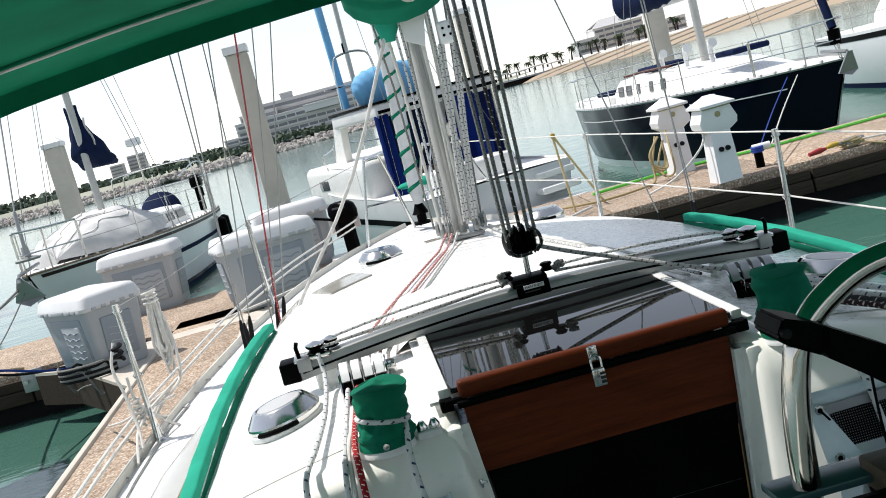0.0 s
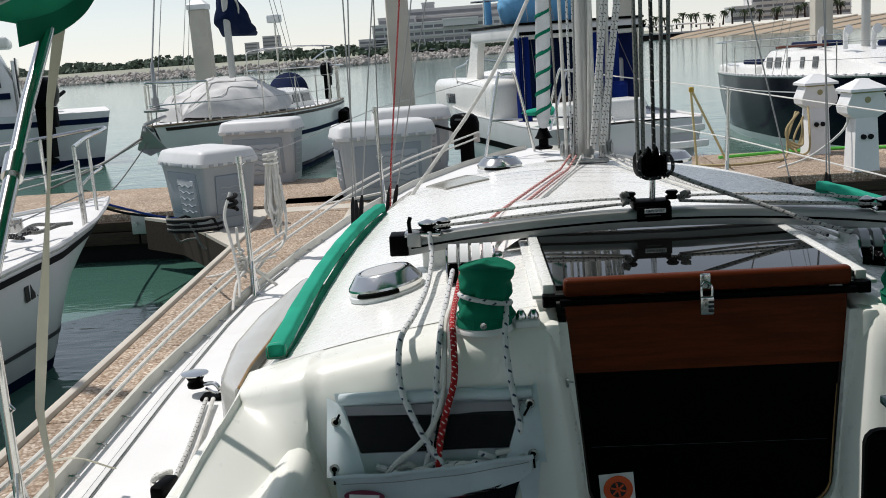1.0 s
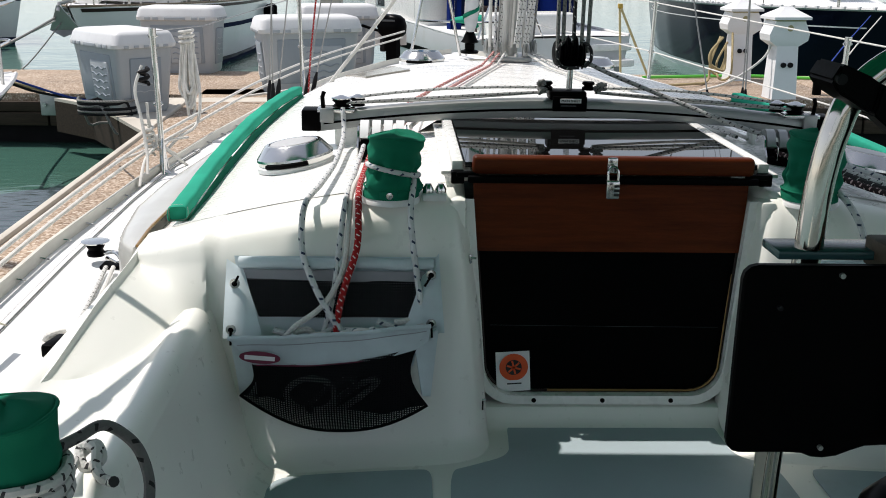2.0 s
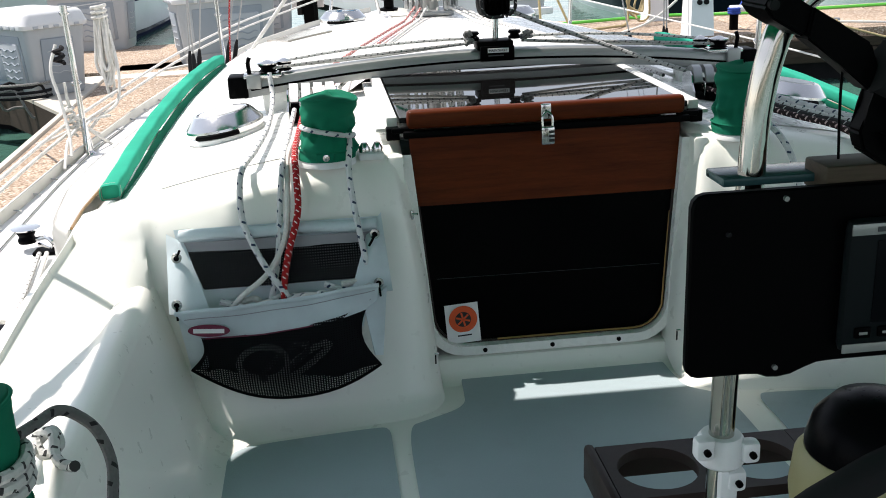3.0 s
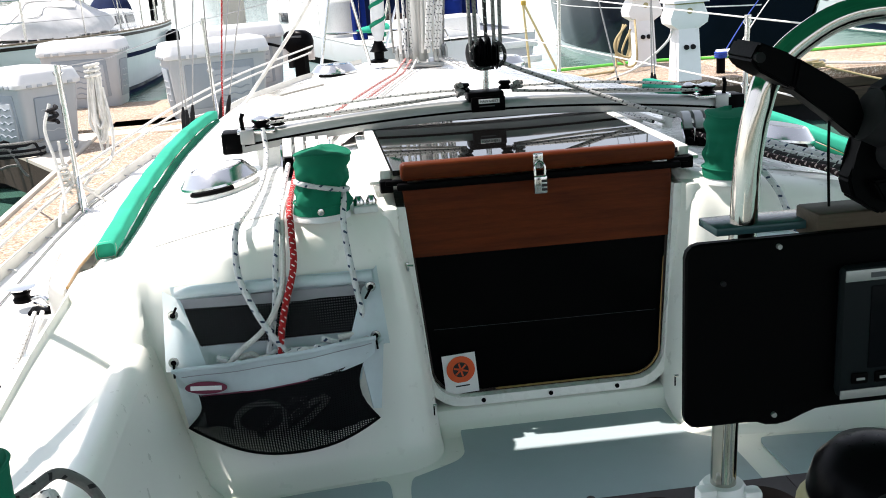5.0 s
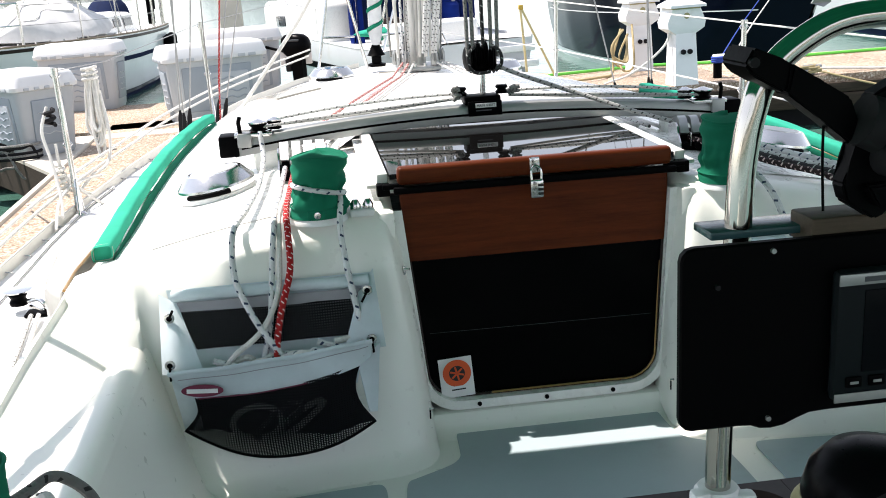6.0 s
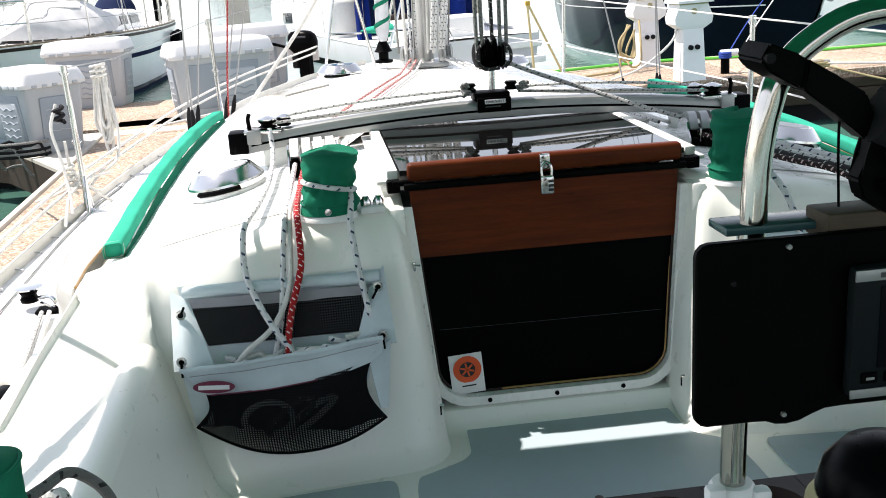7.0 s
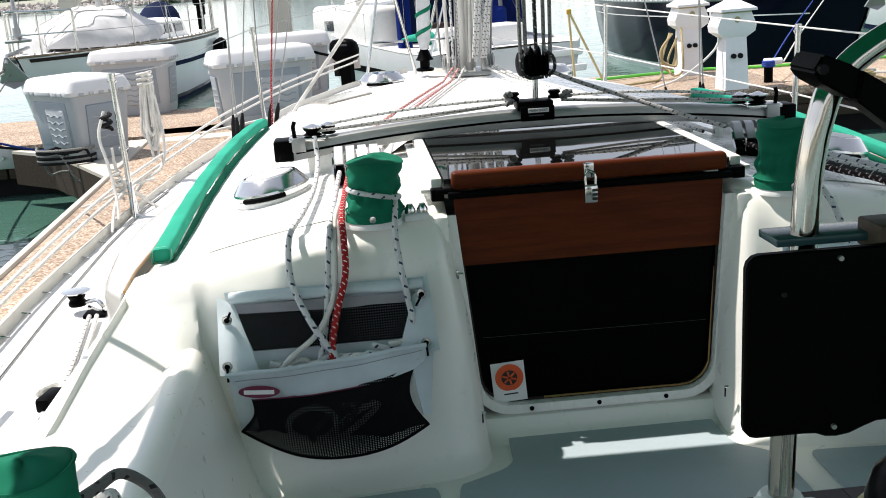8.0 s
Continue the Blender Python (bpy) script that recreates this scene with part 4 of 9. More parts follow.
def winch(name, label, c, r, h, tie=True, lean=(0.0, 0.0), seed=1, amp=1.0):
    """A winch under a gathered, creased cloth cover."""
    x, y, z = c
    t = thing(name, label, "winch", c, HEEL, group="covered winches")
    bm = bmesh.new()
    lathe(bm, (x, y, z - 0.014), [(r * 1.03, 0), (r * 1.03, 0.008), (r * 0.95, 0.016)], 28)
    part("base", bm, WHITEPLASTIC, t, "pale base ring")
    rng = random.Random(seed)
    ph = [rng.uniform(0, 6.28) for _ in range(9)]
    NV, NU = 34, 72
    rows = []
    for i in range(NV + 1):
        v = i / NV
        prof = [(0.0, 1.0), (0.14, 1.0), (0.30, 0.93), (0.42, 0.81), (0.50, 0.83), (0.64, 0.92), (0.80, 0.93), (1.0, 0.97)] if tie else [(0.0, 1.0), (0.16, 1.0), (0.34, 0.94), (0.48, 0.90), (0.62, 0.98), (0.85, 0.94), (1.0, 0.98)]
        rad = r * lerp(prof, v)
        near = math.exp(-((v - 0.44) / 0.20) ** 2)
        edge = sstep(0.0, 0.16, v) * sstep(1.0, 0.86, v)
        ring = []
        for k in range(NU):
            a = 2 * math.pi * k / NU
            w = near * (0.075 * math.sin(8 * a + ph[0] + 3 * v) + 0.050 * math.sin(13 * a + ph[1] - 6 * v))
            w += edge * (0.060 * math.sin(15 * v + 2.2 * math.sin(a + ph[2]) + ph[3]) + 0.025 * math.sin(26 * v - 2 * a + ph[4]) + 0.03 * math.sin(3 * a + 7 * v + ph[5]))
            w += 0.012 * math.sin(2 * a + ph[6])
            rr = rad * (1 + w * amp)
            zz = z + h * v + v * (-lean[0] * 0.9 * math.cos(a) * 0.16 * r / 0.06 * 1.0) + 0.004 * math.sin(2 * a + ph[7]) * v
            ring.append((x + lean[0] * v + rr * math.cos(a), y + lean[1] * v + rr * math.sin(a), zz))
        rows.append(ring)
    top = rows[-1]
    tx, ty = x + lean[0], y + lean[1]
    for sc, dz in ((0.97, 0.003), (0.90, 0.006), (0.6, 0.009), (0.3, 0.012), (0.06, 0.013)):
        rows.append([(tx + (q[0] - tx) * sc, ty + (q[1] - ty) * sc, q[2] + dz + 0.0022 * math.sin(5 * sc + 3 * k / NU * 6.28)) for k, q in enumerate(top)])
    cov = part("cover", loft(bmesh.new(), rows, closed=True, cap=True), GREEN, t, "green canvas winch cover", sharp=80)
    part("top_seam", tube([(q[0] * 1.0, q[1], q[2] + 0.002) for q in top[::2]], 0.0028, 6, closed=True), GREEN, cov)
    part("hem", tube([(q[0] + (q[0] - x) * 0.015, q[1] + (q[1] - y) * 0.015, z + 0.022) for q in rows[4][::2]], 0.0022, 6, closed=True), GREEN, cov)
    part("flap", box((x - 0.004, y - r * 1.0, z + 0.012), (0.040, 0.008, 0.018), 0.003), GREEN, cov)
    bm = bmesh.new()
    lathe(bm, (x - 0.002, y - r * 1.06, z + 0.012), [(0.0085, 0), (0.0075, 0.003), (0.003, 0.004)], 16, Matrix.Rotation(radians(90), 3, "X"))
    part("snap", bm, STAINLESS, cov, "steel snap fastener")
    if tie:
        pts = []
        for k in range(30):
            a = k * 0.2094
            rr = r * 0.90
            pts.append((x + lean[0] * 0.4 + rr * math.cos(a), y + rr * math.sin(a), z + h * 0.45 - 0.012 * math.cos(a) - 0.006 * math.sin(a)))
        part("tie", tube(pts, 0.0058, 8, closed=True), ROPEBLUE, t, "white line tied round the cover")
    return t


winch("winch", "cabin-top winch under a gathered green canvas cover", (-0.502, -0.042, 0.486), 0.063, 0.128, lean=(0.012, 0.0), seed=3)
winch("winch", "cabin-top winch under a loose green canvas cover beside the clutches", (0.450, -0.030, 0.484), 0.063, 0.142, tie=False, lean=(0.006, 0.004), seed=5)
winch("winch", "large cockpit winch under a green canvas cover with line turns", (-0.962, -1.10, 0.285), 0.062, 0.165, tie=False, seed=8, amp=0.3)
for k in range(3):
    zz = 0.340 + 0.016 * k
    pts = [(-0.962 + 0.067 * math.cos(j * 0.25), -1.10 + 0.067 * math.sin(j * 0.25), zz + 0.002 * math.sin(j)) for j in range(25)]
    solo("sheet_turn", tube(pts, 0.008, 8, closed=True), ROPEBLACK, "flecked sheet turn wound round the cockpit winch", "rope", (-0.962, -1.10, zz), HEEL, group="sheet turns")
solo("sheet_loop", tube([(-0.915, -1.075, 0.388), (-0.898, -1.035, 0.385), (-0.878, -0.992, 0.382), (-0.850, -0.985, 0.362), (-0.832, -0.985, 0.335), (-0.818, -1.005, 0.300), (-0.812, -1.055, 0.270), (-0.80, -1.15, 0.24)], 0.0078, 9, 6), ROPESHEET, "dark flecked sheet looping from the cockpit winch", "rope", (-0.85, -1.05, 0.3), HEEL)
knot = [(-0.935, -0.985, 0.300), (-0.948, -0.905, 0.285), (-0.925, -0.885, 0.300), (-0.912, -0.905, 0.285), (-0.935, -0.915, 0.278), (-0.945, -0.89, 0.297), (-0.920, -0.90, 0.302), (-0.914, -0.925, 0.283), (-0.902, -0.945, 0.278), (-0.885, -0.955, 0.276), (-0.878, -0.965, 0.282)]
solo("rope_knot", tube(knot, 0.0080, 9, 6), ROPEBLACK, "knotted flecked rope end on the coaming", "rope", (-0.86, -1.0, 0.28), HEEL)


def clutches(sg):
    """A bank of rope clutches with levers."""
    cx, y, ang = (-0.530, 0.45, 0) if sg < 0 else (0.548, 0.40, -9)
    z = roof_z(abs(cx), y) - 0.002
    t = thing("rope_clutch_bank", "bank of four rope clutches with pale levers on the cabin top", "rope clutch", (cx, y, z), HEEL, group="rope clutches")
    def put(name, bm, m, label=""):
        bmesh.ops.rotate(bm, cent=(cx, y, z), matrix=Matrix.Rotation(radians(ang), 3, "Z"), verts=bm.verts)
        return part(name, bm, m, t, label)
    put("base", box((cx, y + 0.01, z + 0.006), (0.132, 0.17, 0.016), 0.003), BLACK)
    side = [(-0.085, 0.004), (-0.085, 0.030), (-0.070, 0.040), (-0.055, 0.048), (-0.045, 0.068), (-0.025, 0.076), (0.055, 0.070), (0.085, 0.045), (0.088, 0.004)]
    for sx in (-0.066, 0.062):
        put("side_plate", prism(bmesh.new(), [(cx + sx, y + a, z + b) for a, b in side], (0.004, 0, 0)), STAINLESS, "steel side plate")
    for k in range(4):
        x = cx - 0.048 + 0.0315 * k
        if k:
            put("cheek", box((x - 0.0158, y + 0.01, z + 0.030), (0.003, 0.15, 0.045), 0.001), STAINLESS)
        put("cam", box((x, y + 0.01, z + 0.028), (0.020, 0.12, 0.034), 0.004), BLACK, "black cam body")
        lev = [(-0.060, 0.052), (-0.052, 0.064), (-0.030, 0.086), (0.000, 0.090), (0.045, 0.080), (0.062, 0.066), (0.060, 0.058), (0.035, 0.066), (-0.005, 0.072), (-0.028, 0.066), (-0.045, 0.046)]
        put("lever", prism(bmesh.new(), [(x - 0.011, y + a, z + b) for a, b in lev], (0.022, 0, 0)), WHITEPLASTIC if sg < 0 else ALLOY, "pale cam lever")
        bm = bmesh.new()
        cyl(bm, (x, y - 0.066, z + 0.020), (x, y - 0.090, z + 0.020), 0.011, 0.010, 12)
        put("fairlead", bm, BLACK)
    return t


clutches(-1)
clutches(1)
solo("turning_block", box((-0.455, 0.50, roof_z(0.45, 0.5) + 0.022), (0.03, 0.05, 0.035), 0.008), STAINLESS, "small steel turning block beside the clutches", "block", (-0.455, 0.5, 0.5), HEEL)
cm = thing("cam_cleat", "small steel cam cleat with white base beside the winch", "cleat", (-0.40, -0.02, 0.48), HEEL)
part("base", box((-0.405, -0.035, 0.483), (0.055, 0.05, 0.016), 0.004), WHITEPLASTIC, cm)
for dx in (-0.014, 0.014):
    bm = bmesh.new()
    lathe(bm, (-0.405 + dx, -0.04, 0.49), [(0.012, 0), (0.013, 0.010), (0.006, 0.022)], 14)
    part("jaw", bm, STAINLESS, cm)


def deck_vent(c, r, tilt=0.0):
    x, y, z = c
    R = Matrix.Rotation(radians(tilt), 3, "Y")
    t = thing("deck_vent", "low round polished steel deck vent on the cabin top", "deck vent", c, HEEL, group="deck vents")
    bm = bmesh.new()
    lathe(bm, (x, y, z - 0.014), [(r * 1.0, 0), (r * 1.0, 0.012), (r * 0.96, 0.016)], 40, R)
    part("flange", bm, WHITEPLASTIC, t, "pale flange ring")
    bm = bmesh.new()
    lathe(bm, (x, y, z + 0.002), [(r * 0.97, 0), (r * 1.0, 0.012), (r * 0.99, 0.018), (r * 0.76, 0.047), (r * 0.72, 0.050), (r * 0.66, 0.050), (r * 0.64, 0.047), (r * 0.3, 0.048), (r * 0.05, 0.049)], 44, R)
    cap = part("cap", bm, STAINLESS, t, "polished steel cap", sharp=22)
    bm = bmesh.new()
    lathe(bm, Vector((x, y, z)) + R @ Vector((0, 0, 0.050)), [(r * 0.60, 0), (r * 0.58, 0.003), (r * 0.2, 0.004), (r * 0.02, 0.004)], 32, R)
    part("disc", bm, DULLSTEEL if y < 1 else DARKGLASS, cap, "dull centre disc")
    slot = [Vector((x, y, z)) + R @ Vector((r * 1.0 * math.cos(radians(a)), r * 1.0 * math.sin(radians(a)), 0.006)) for a in range(228, 300, 6)]
    part("slot", tube(slot, 0.006, 8), BLACK, cap, "dark air slot")


deck_vent((-0.765, 0.475, roof_z(0.765, 0.475) + 0.010), 0.104, -9)
deck_vent((0.800, 0.475, roof_z(0.80, 0.475) + 0.010), 0.104, 9)
deck_vent((-0.385, 2.80, roof_z(0.385, 2.8) + 0.010), 0.112)
deck_vent((0.50, 3.05, roof_z(0.50, 3.05) + 0.012), 0.112)


def handrail(sg):
    t = thing("handrail", "cabin-top handrail under a faded green canvas sleeve", "handrail", (sg * 1.0, 1.0, 0.4), HEEL, group="handrails")
    pts = [(sg * 1.003, 0.085, 0.408), (sg * 1.002, 0.12, 0.411), (sg * 0.998, 0.65, 0.436), (sg * 0.978, 1.15, 0.455), (sg * 0.948, 1.6, 0.461), (sg * 0.915, 1.92, 0.458), (sg * 0.912, 1.95, 0.452)]
    pl = smooth_line(pts, 10)
    rows = []
    for i, q in enumerate(pl):
        w, h = 0.0225 + 0.0010 * math.sin(i * 1.7), 0.0185 + 0.0010 * math.sin(i * 0.9)
        ring = []
        for k in range(20):
            a = 2 * math.pi * k / 20
            ring.append((q.x + w * math.copysign(abs(math.cos(a)) ** 0.45, math.cos(a)), q.y, q.z + h * math.copysign(abs(math.sin(a)) ** 0.5, math.sin(a)) - 0.14 * sg * w * math.cos(a)))
        rows.append(ring)
    sl = part("sleeve", loft(bmesh.new(), rows, closed=True, cap=True), GREENLIGHT, t, "faded green canvas sleeve", sharp=60)
    part("end_stitch", tube([(p[0], p[1] - 0.002, p[2]) for p in rows[0]], 0.0022, 5, closed=True), STRAPCLOTH, sl, "pale stitched end")
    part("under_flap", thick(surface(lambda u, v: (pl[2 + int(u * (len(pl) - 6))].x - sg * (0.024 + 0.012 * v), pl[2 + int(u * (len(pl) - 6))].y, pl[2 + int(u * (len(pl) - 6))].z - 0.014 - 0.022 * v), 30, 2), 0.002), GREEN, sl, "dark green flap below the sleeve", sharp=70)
    for f in (0.18, 0.70, 1.10, 1.5, 1.82):
        x = lerp([(0.1, 1.0), (0.6, 0.998), (1.1, 0.98), (1.6, 0.95), (1.98, 0.914)], f)
        part("foot", box((sg * x, f, roof_edge(f) + 0.010), (0.05, 0.09, 0.045), 0.012), GELCOAT, t, "white handrail foot")


handrail(-1)
handrail(1)


def cabin_windows():
    for sg in (-1, 1):
        def win(y0, y1, z0, z1):
            def f(u, v):
                y = y0 + (y1 - y0) * u
                w = lerp(CABIN_W, y)
                e = 1 - abs(u * 2 - 1) ** 3 * 0.45
                z = z0 + (z1 - z0) * (0.5 + (v - 0.5) * e)
                full = roof_edge(y) - deck_z(y) + 0.01
                q = 0.0
                while q < 1.0 and roof_edge(y) - full * sstep(-0.15, 1.0, q) > z:
                    q += 0.02
                return (sg * (w + 0.032 + 0.025 * math.sin(min(q * 3, 1) * 1.57) + 0.085 * q), y, z)
            bm = surface(f, 14, 5)
            thick(bm, 0.006)
            part("window", bm, TINTED, boat, "long smoked cabin window")
        def pane(u, v):
            y = -0.05 + 1.0 * u
            base = lerp([(-0.05, 1.072), (0.1, 1.078), (0.95, 1.045)], y)
            swell = lerp([(-0.05, 1.080), (0.0, 1.112), (0.05, 1.138), (0.15, 1.160), (0.35, 1.182), (0.6, 1.165), (0.95, 1.10)], y) - base
            z = lerp([(0.0, 0.362), (0.12, 0.361), (0.3, 0.350), (0.5, 0.325), (1.0, 0.15)], v) + roof_edge(y) - 0.365
            return (sg * (base + swell * lerp([(0.0, 0.0), (0.12, 0.45), (0.3, 0.85), (0.5, 1.0), (1.0, 1.0)], v)), y, z)
        w = part("window", thick(surface(pane, 30, 16), 0.005), PALEPANE, boat, "bulged smoked acrylic cabin window", sharp=70)
        part("window_bead", tube([Vector(pane(k / 24, 0.0)) + Vector((sg * -0.004, 0, 0.002)) for k in range(25)], 0.0035, 6), BRASS, w, "brown weathered sealing bead")
        win(1.45, 2.35, 0.19, 0.40)
        win(2.50, 3.20, 0.22, 0.38)
    # smoked panes on the sloping front corners of the cabin top
    for x, y, w, l, a in ((-0.60, 2.50, 0.20, 0.46, 14), (0.12, 3.25, 0.50, 0.20, 0)):
        def f(u, v):
            px, py = (u - 0.5) * w, (v - 0.5) * l
            c, s = math.cos(radians(a)), math.sin(radians(a))
            X, Y = x + px * c - py * s, y + px * s + py * c
            return (X, Y, roof_z(X, Y) + 0.008)
        bm = surface(f, 8, 8)
        thick(bm, 0.008)
        part("deck_light", bm, TINTED, boat, "smoked acrylic pane let into the cabin top")


cabin_windows()


def toerail_line(y, inset=0.03):
    return lerp(HALF_BEAM, y) - inset


def build_rails():
    for sg in (-1, 1):
        ys = [-3.1 + 9.75 * i / 60 for i in range(61)]
        rows = []
        for y in ys:
            x, z = toerail_line(y), deck_z(y)
            rows.append([(sg * (x + 0.012), y, z - 0.01), (sg * (x + 0.010), y, z + 0.040), (sg * (x - 0.006), y, z + 0.043), (sg * (x - 0.012), y, z - 0.005)])
        tr = part("toerail", loft(bmesh.new(), rows, closed=True), TOERAIL, boat, "weathered toe rail")
        for y in [0.0 + 0.22 * k for k in range(16)]:
            x, z = toerail_line(y), deck_z(y)
            part("clip", tube([(sg * (x - 0.012), y - 0.012, z + 0.02), (sg * (x - 0.034), y, z + 0.012), (sg * (x - 0.012), y + 0.012, z + 0.012)], 0.003, 6, 3), STAINLESS, tr)
        # genoa track
        rows = []
        for i in range(24):
            y = -0.2 + 2.9 * i / 23
            x = sg * lerp([(-0.2, 1.500), (0.85, 1.535), (1.7, 1.545), (2.3, 1.525), (2.7, 1.47)], y)
            z = deck_z(y) + 0.012
            rows.append([(x - 0.009, y, z - 0.004), (x - 0.008, y, z + 0.004), (x + 0.008, y, z + 0.004), (x + 0.009, y, z - 0.004)])
        trk = part("genoa_track", loft(bmesh.new(), rows, closed=True, cap=True), WHITEBOARD, boat, "thin deck track")
        for d in (-0.010, 0.010):
            part("track_edge", tube([((r[0][0] + r[3][0]) / 2 + d, r[0][1], r[0][2] + 0.006) for r in rows], 0.0011, 5), GREYPLASTIC, trk, "dark track edge")


build_rails()


def stanchion(sg, y, h=0.62, lean=0.02):
    x, z = toerail_line(y) - 0.02, deck_z(y)
    t = thing("stanchion", "slim stainless steel lifeline stanchion on the toe rail", "stanchion", (sg * x, y, z), HEEL, group="stanchions")
    bm = bmesh.new()
    lathe(bm, (sg * x, y, z), [(0.035, 0), (0.032, 0.008), (0.016, 0.02), (0.015, 0.07)], 16)
    part("base", bm, STAINLESS, t)
    part("tube", tube([(sg * x, y, z), (sg * (x + lean), y + 0.02, z + h)], 0.0125, 12), STAINLESS, t)
    part("cap", tube([(sg * (x + lean), y + 0.02, z + h - 0.02), (sg * (x + lean), y + 0.02, z + h + 0.012)], 0.016, 12), STAINLESS, t)
    for f in (0.5, 0.97):
        part("eye", tube([(sg * (x + lean * f) + 0.02 * math.cos(k), y + 0.02 * f, z + h * f + 0.012 * math.sin(k)) for k in range(6)], 0.004, 6, closed=True), STAINLESS, t)
    for dy in (-0.11, 0.09):
        part("brace", tube([(sg * (x - 0.01), y + dy * 0.5, z + 0.01), (sg * x, y, z + 0.16)], 0.006, 8), STAINLESS, t)
    return (sg * (x + lean), y + 0.02, z + h)


P_TOP = [stanchion(-1, -0.10), stanchion(-1, 2.22), stanchion(-1, 4.4)]
S_TOP = [stanchion(1, -0.10), stanchion(1, 2.35), stanchion(1, 4.4)]
for sg, tops in ((-1, P_TOP), (1, S_TOP)):
    for f, m, r in ((1.0, WIRE, 0.003), (0.5, WIRE, 0.003)):
        if sg < 0 and f == 1.0:
            pts = [tops[1], (tops[1][0] + 0.02, 3.3, 0.62), tops[2], (-0.38, 6.25, 0.84)]
        else:
            pts = [(t[0], t[1], deck_z(t[1]) + (t[2] - deck_z(t[1])) * f) for t in tops] + [(sg * 0.40, 6.2, 0.2 + 0.64 * f)]
        if sg > 0:
            solo("lifeline", tube(pts, 0.0042, 6), ROPE, "white coated lifeline wire along the starboard side", "lifeline", tops[0], HEEL, group="lifelines")
        elif f == 1.0:
            solo("lifeline", tube(pts, 0.0025, 6), WIRE, "thin lifeline wire between stanchions", "lifeline", tops[0], HEEL, group="lifelines")
# slack white-coated lines along the port toe rail
for dz, dx in ((0.105, -0.035), (0.155, -0.02)):
    pts = [(-1.60 + dx, -0.25, dz + 0.02), (-1.61 + dx, 0.3, dz), (-1.625 + dx, 1.2, dz + 0.005), (-1.585 + dx, 2.2, dz + 0.03), (-1.46 + dx, 3.2, dz + 0.06), (-1.29 + dx, 4.2, dz + 0.1), (-0.98 + dx, 5.2, dz + 0.16), (-0.45 + dx, 6.2, dz + 0.25)]
    solo("slack_lifeline", tube(pts, 0.0075, 8, 5), ROPE, "slack white coated lifeline lying along the toe rail", "lifeline", (-1.6, 0.3, dz), HEEL, group="lifelines")
lash = []
for k in range(40):
    a = k * 0.9
    lash.append((-1.59 + 0.022 * math.cos(a), 2.23 + 0.022 * math.sin(a), 0.13 + 0.0035 * k))
solo("lashing", tube(lash, 0.006, 6), ROPE, "white lashing wound round the stanchion foot", "rope", (-1.59, 2.23, 0.13), HEEL)
lash = [(-1.60 + 0.02 * math.cos(k * 0.8), 2.24 + 0.02 * math.sin(k * 0.8), 0.44 + 0.004 * k) for k in range(18)]
solo("rail_clamp", tube(lash, 0.009, 6), RUBBER, "black clamp wound on the stanchion", "clamp", (-1.6, 2.24, 0.45), HEEL)
solo("stanchion_line", tube([(-1.605, 2.24, 0.52), (-1.63, 2.20, 0.42), (-1.60, 2.16, 0.30), (-1.57, 2.1, 0.17), (-1.55, 2.0, 0.09)], 0.007, 7, 6), ROPE, "white line hanging down the stanchion", "rope", (-1.6, 2.2, 0.1), HEEL)
for k, (x1, y1, z1) in enumerate(((-1.50, 2.55, 0.06), (-1.46, 2.38, 0.055), (-1.56, 1.90, 0.06), (-1.53, 2.75, 0.12))):
    pts = [(-1.592, 2.235, 0.36 - 0.05 * k), (-1.585 + 0.01 * k, 2.25, 0.24 - 0.03 * k), ((x1 - 1.585) / 2, (y1 + 2.24) / 2, 0.12 + 0.01 * k), (x1, y1, z1)]
    solo("stanchion_line", tube(pts, 0.0065, 7, 5), ROPE, "white line led from the stanchion to the deck edge", "rope", pts[0], HEEL, group="stanchion lines")
# coil of white rope hung on the lifeline
rng = random.Random(31)
for k in range(8):
    w, w2 = rng.uniform(0.006, 0.022), rng.uniform(0.020, 0.055)
    lo = rng.uniform(0.17, 0.33)
    x0, y0 = -1.565 + rng.uniform(-0.012, 0.012), 3.0 + rng.uniform(-0.02, 0.02)
    pts = [(x0, y0, 0.605), (x0 - w, y0, 0.55), (x0 - w2 * 0.7, y0 + 0.01, (lo + 0.55) / 2), (x0 - w2 * 0.8, y0, lo + 0.05), (x0 - w2 * 0.1, y0 - 0.012, lo), (x0 + w2 * 0.7, y0, lo + 0.06), (x0 + w2 * 0.55, y0 - 0.01, (lo + 0.55) / 2), (x0 + w, y0, 0.55)]
    solo("rope_coil", tube(pts, 0.0075, 8, 5, closed=True), ROPE, "loop of a white rope hank hung on the lifeline", "rope", (x0, y0, 0.6), HEEL, group="rope coil")
hank = [(-1.565 + 0.034 * math.cos(k * 0.9), 3.0 + 0.034 * math.sin(k * 0.9), 0.545 + 0.0035 * k) for k in range(22)]
solo("rope_hank", tube(hank, 0.0085, 8), ROPE, "turns of white rope round the hung coil", "rope", (-1.565, 3.0, 0.55), HEEL)
solo("rope_fall", tube([(-1.53, 3.0, 0.5), (-1.50, 2.95, 0.30), (-1.515, 2.9, 0.16), (-1.56, 2.7, 0.13), (-1.58, 2.5, 0.10)], 0.008, 8, 6), ROPE, "white rope end hanging to the deck edge", "rope", (-1.5, 2.9, 0.1), HEEL)


